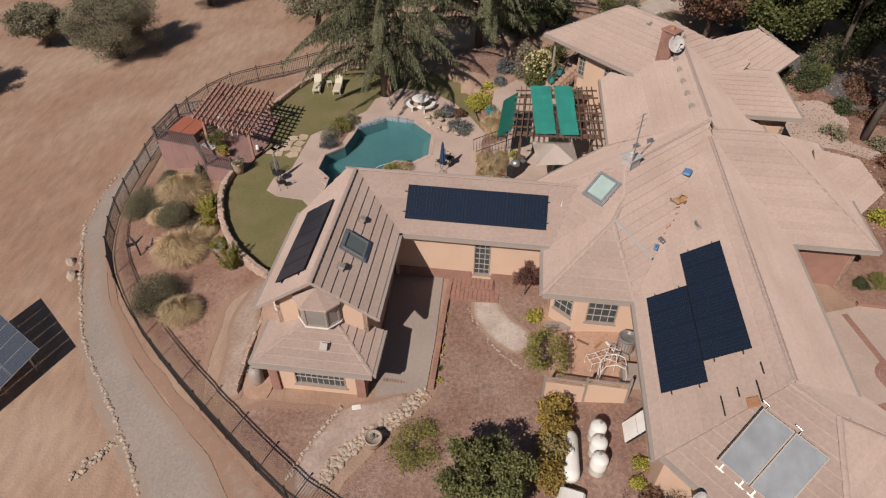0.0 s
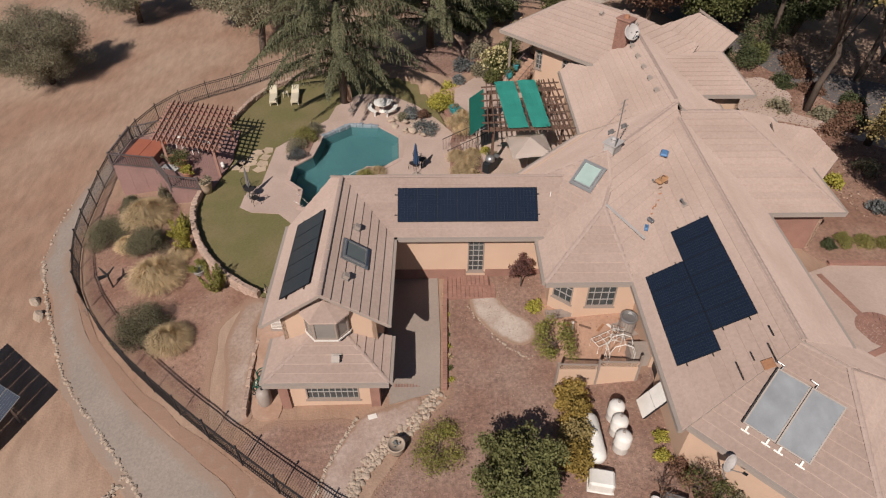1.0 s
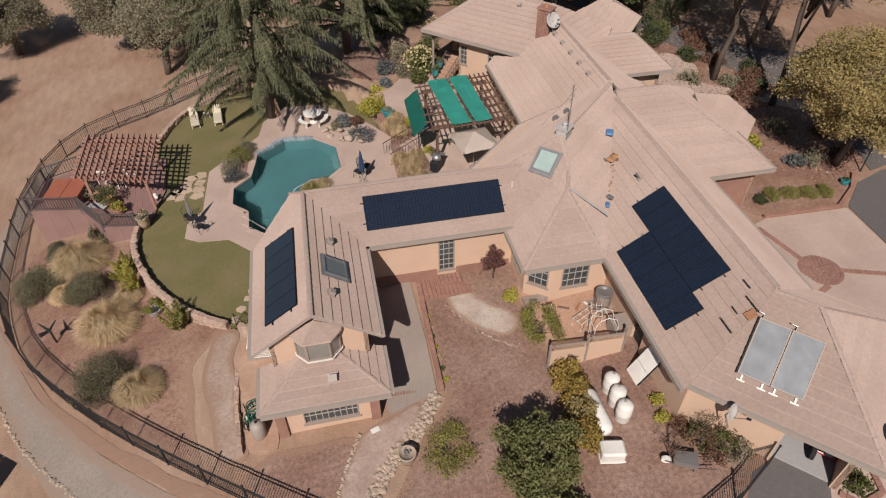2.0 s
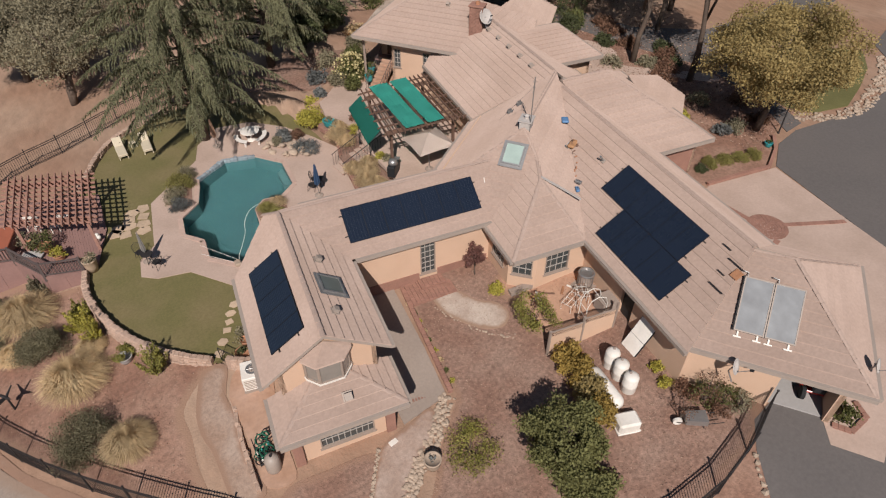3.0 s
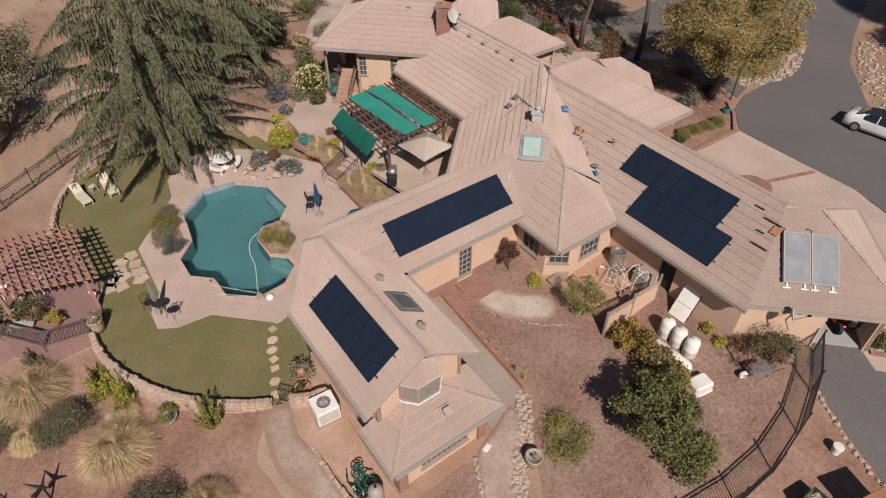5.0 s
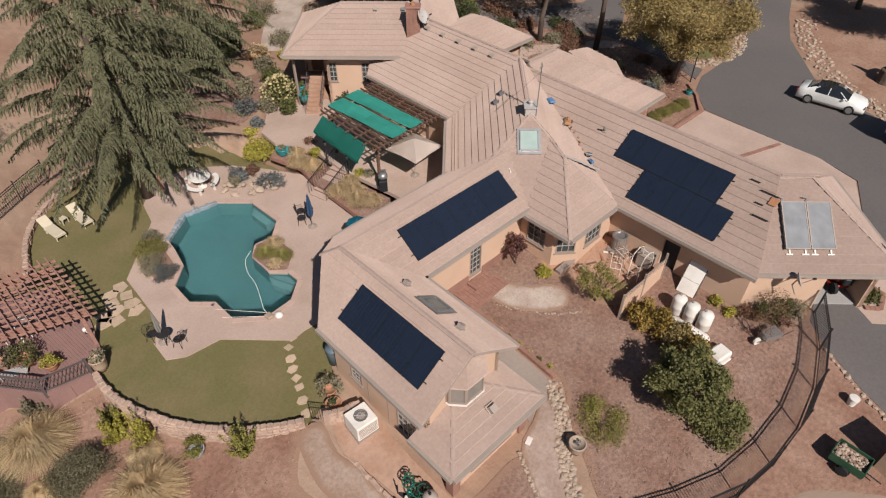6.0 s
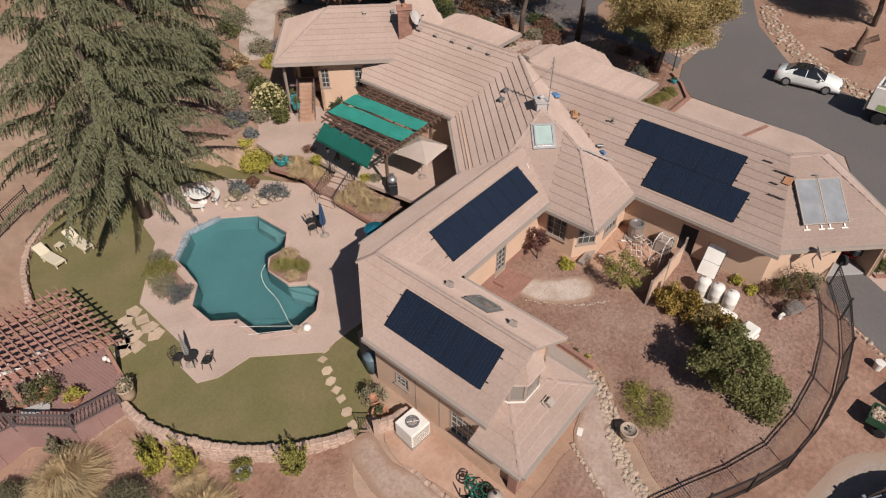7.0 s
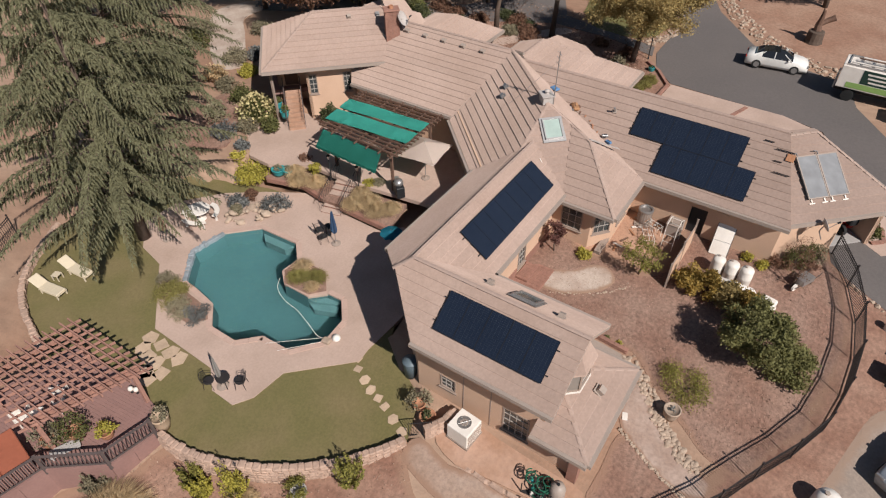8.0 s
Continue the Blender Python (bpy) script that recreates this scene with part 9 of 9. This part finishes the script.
def stump_sculpture():
    x, y = 38.2, 11.0
    t = thing("stump_sculpture", (x, y, T(x, y)), 0, "carved wooden figure on a tree stump", "sculpture")
    part("stump", lathe([(0.78, -0.1), (0.68, 0.25), (0.64, 0.95), (0.58, 1.0), (0, 1.01)], sides=14), BARK, t)
    bm = tube([(0, 0, 0.98), (0.1, 0.05, 1.5), (0.05, 0.0, 2.1), (-0.02, 0, 2.7)], 0.34, sides=9, taper=0.12)
    tube([(0.05, 0.05, 1.5), (0.45, -0.45, 1.75), (0.6, -1.0, 2.05)], 0.2, bm, sides=7, taper=0.26)
    tube([(0, 0, 2.4), (-0.1, 0.12, 2.9)], 0.11, bm, sides=7, taper=0.05)
    part("figure", bm, BROWNWOOD, t)


stump_sculpture()
t = thing("lamp_post", (29.6, 22.9, T(29.6, 22.9)), 0, "slim dark lamp post at the driveway corner", "lamp")
part("post", lathe([(0.08, 0), (0.05, 0.1), (0.04, 2.2), (0.09, 2.25)], sides=10), IRON, t)
part("lantern", lathe([(0.09, 2.25), (0.12, 2.5), (0.03, 2.62)], sides=8), IRON, t)

# ---- trees round the place ----
tree("golden_oak", 28.6, 24.0, 9.0, 4.8, OAK, 90000, 0.09, "broad oak with golden-green autumn leaves over the driveway", trunk_r=0.26, base=0.24, seed=401, clumps=130, stems=1, loose=0.15, puff=0.21)
OAKS = ((28.3, 36.0, 14, 4.4, DARKLEAF, 0.5), (29.9, 31.4, 14, 4.0, OAK, 0.5), (34.5, 39.5, 13, 4.4, DARKLEAF, 0.45), (30.4, 45.4, 13, 4.4, DARKLEAF, 0.4), (22.0, 51.0, 8.5, 4.6, AUTUMN, 0.2),
        (29.5, 52.0, 12, 5, DARKLEAF, 0.16), (38.5, 42.0, 13, 5.0, OAK, 0.45), (26.0, 48.2, 9.5, 4.0, MIDLEAF, 0.12), (24.0, 58.0, 12, 6, DARKLEAF, 0.2), (33.0, 60.0, 12, 6, OAK, 0.2), (41.0, 52.0, 12, 6, DARKLEAF, 0.2),
        (45.0, 42.0, 11, 5, OAK, 0.4), (54.0, 36.0, 11, 5, DARKLEAF, 0.4), (51.0, 16.0, 9, 4, OLIVE, 0.3), (17.0, 66.0, 12, 6, DARKLEAF, 0.2), (46.0, 10.5, 9, 4.0, DARKLEAF, 0.3))
for i, (x, y, h, r, m2, base) in enumerate(OAKS):
    tree("oak_tree", x, y, h, r, m2, 7000 if i in (0, 1, 2, 3, 6) else 26000, 0.15, ("dark green oak with a bare trunk", "tall oak with mixed green and rusty leaves")[m2 is not DARKLEAF], trunk_r=0.26, base=base, seed=410 + i, clumps=60, group="oaks round the house")
for i, (x, y, h, r, m2, base) in enumerate(((-32.6, 59.6, 8.0, 4.6, OLIVE, -0.06), (-15.5, 66.5, 8.5, 4.6, OLIVE, 0.1), (-10.5, 64.0, 8.5, 4.6, OLIVE, 0.1), (-12.3, 58.3, 7.5, 4.0, OLIVE, 0.3), (-47.0, 52.0, 7, 3.5, OLIVE, 0.15), (-42.5, 64.0, 5, 3.0, OLIVE, 0.1), (-27.0, 72.0, 8, 4.5, OLIVE, 0.1))):
    tree("grey_oak", x, y, h, r, m2, 9000 if i == 3 else (70000 if i == 0 else 34000), 0.08 if i == 0 else 0.115, "wide grey-green live oak in the dry field", trunk_r=0.3, base=base, seed=440 + i, clumps=90, stems=2, loose=0.12, puff=0.27, group="live oaks in the field")
for i, (x, y, h, r) in enumerate(((6.6, 53.4, 3.2, 1.9), (9.4, 55.4, 3.6, 2.2), (28.6, 53.2, 7.5, 3.0), (32.4, 52.6, 8.0, 3.2), (34.0, 47.8, 6.5, 2.6), (38.6, 55.0, 8.5, 3.4))):
    tree("evergreen_oak", x, y, h, r, DARKLEAF, 15000, 0.13, "dense dark evergreen oak branching near the ground", trunk_r=0.2, base=0.05, seed=500 + i, clumps=60, stems=2, group="evergreen oaks behind the house")
# undergrowth below the oaks
for i, (x, y, r, h, m2) in enumerate(((27.1, 42.8, 1.3, 2.2, DARKLEAF), (29.4, 45.4, 1.8, 3.0, DARKLEAF), (28.4, 43.9, 1.2, 2.0, MIDLEAF), (32.5, 48.0, 1.8, 2.4, DARKLEAF), (28.6, 39.8, 1.0, 0.9, DARKLEAF), (30.1, 38.6, 1.1, 0.8, AUTUMN),
                                      (31.0, 34.9, 1.2, 0.9, AUTUMN), (29.6, 33.6, 1.1, 0.8, AUTUMN), (32.0, 36.2, 1.1, 0.8, DARKLEAF), (31.2, 43.0, 1.2, 0.7, AUTUMN), (28.9, 35.0, 0.9, 0.8, OLIVE), (30.6, 41.0, 1.2, 0.6, AUTUMN), (25.6, 44.6, 1.2, 1.8, DARKLEAF))):
    shrub("understorey_shrub", x, y, r, h, m2, 1700, 0.10, "dark scrubby shrub growing under the oaks", seed=470 + i, group="undergrowth below the oaks")


# dry leaves and small stones on the open ground
def litter(name, outline, n, size, mats, label, dz, seed, category="leaf litter"):
    rng = np.random.default_rng(seed)
    xs, ys = [p[0] for p in outline], [p[1] for p in outline]
    t = thing(name, (0, 0, 0), 0, label, category, kind="stuff")
    for k, m2 in enumerate(mats):
        P = rng.uniform((min(xs), min(ys)), (max(xs), max(ys)), (n * 3 // len(mats), 2))
        P = np.array([p for p in P if inside(p[0], p[1], outline)])
        z = ground_heights(P[:, 0], P[:, 1]) + dz
        C = np.column_stack([P, z])
        away = np.column_stack([rng.normal(size=(len(P), 2)), np.zeros(len(P))])
        o = leaf_part("leaves", C, size, m2, t, long=1.6, away=away, spread=0.12, seed=seed + k)
        o["kind"] = "stuff"


PALELEAF = material("dry_pale_leaf", (0.38, 0.26, 0.19), 0.8, 0.2, 5, 1, 0.0, piece=0.2)
BROWNLEAF = material("dry_brown_leaf", (0.215, 0.125, 0.09), 0.8, 0.2, 5, 1, 0.0, piece=0.2)
litter("leaf_litter", COURT, 4200, 0.036, (PALELEAF, BROWNLEAF, PALELEAF), "fallen leaves and chips scattered over the yard", 0.055, 501)
litter("leaf_litter", [(-9.5, 24.0), (-14.2, 30.0), (-14.2, 34.0), (-20.0, 37.0), (-21.8, 33.0), (-18.3, 25.2), (-11.8, 17.6), (-12.0, 22.5)], 1600, 0.045, (PALELEAF, BROWNLEAF, PALELEAF), "dry leaves and straw on the planted slope", 0.05, 502)
litter("leaf_litter", [(26.6, 21.8), (29, 23), (34, 23), (36, 30), (38, 46), (30, 52), (22, 46), (19.5, 36), (22, 30)], 4500, 0.085, (BROWNLEAF, AUTUMN, PALELEAF), "rusty fallen leaves below the oaks", 0.06, 503)
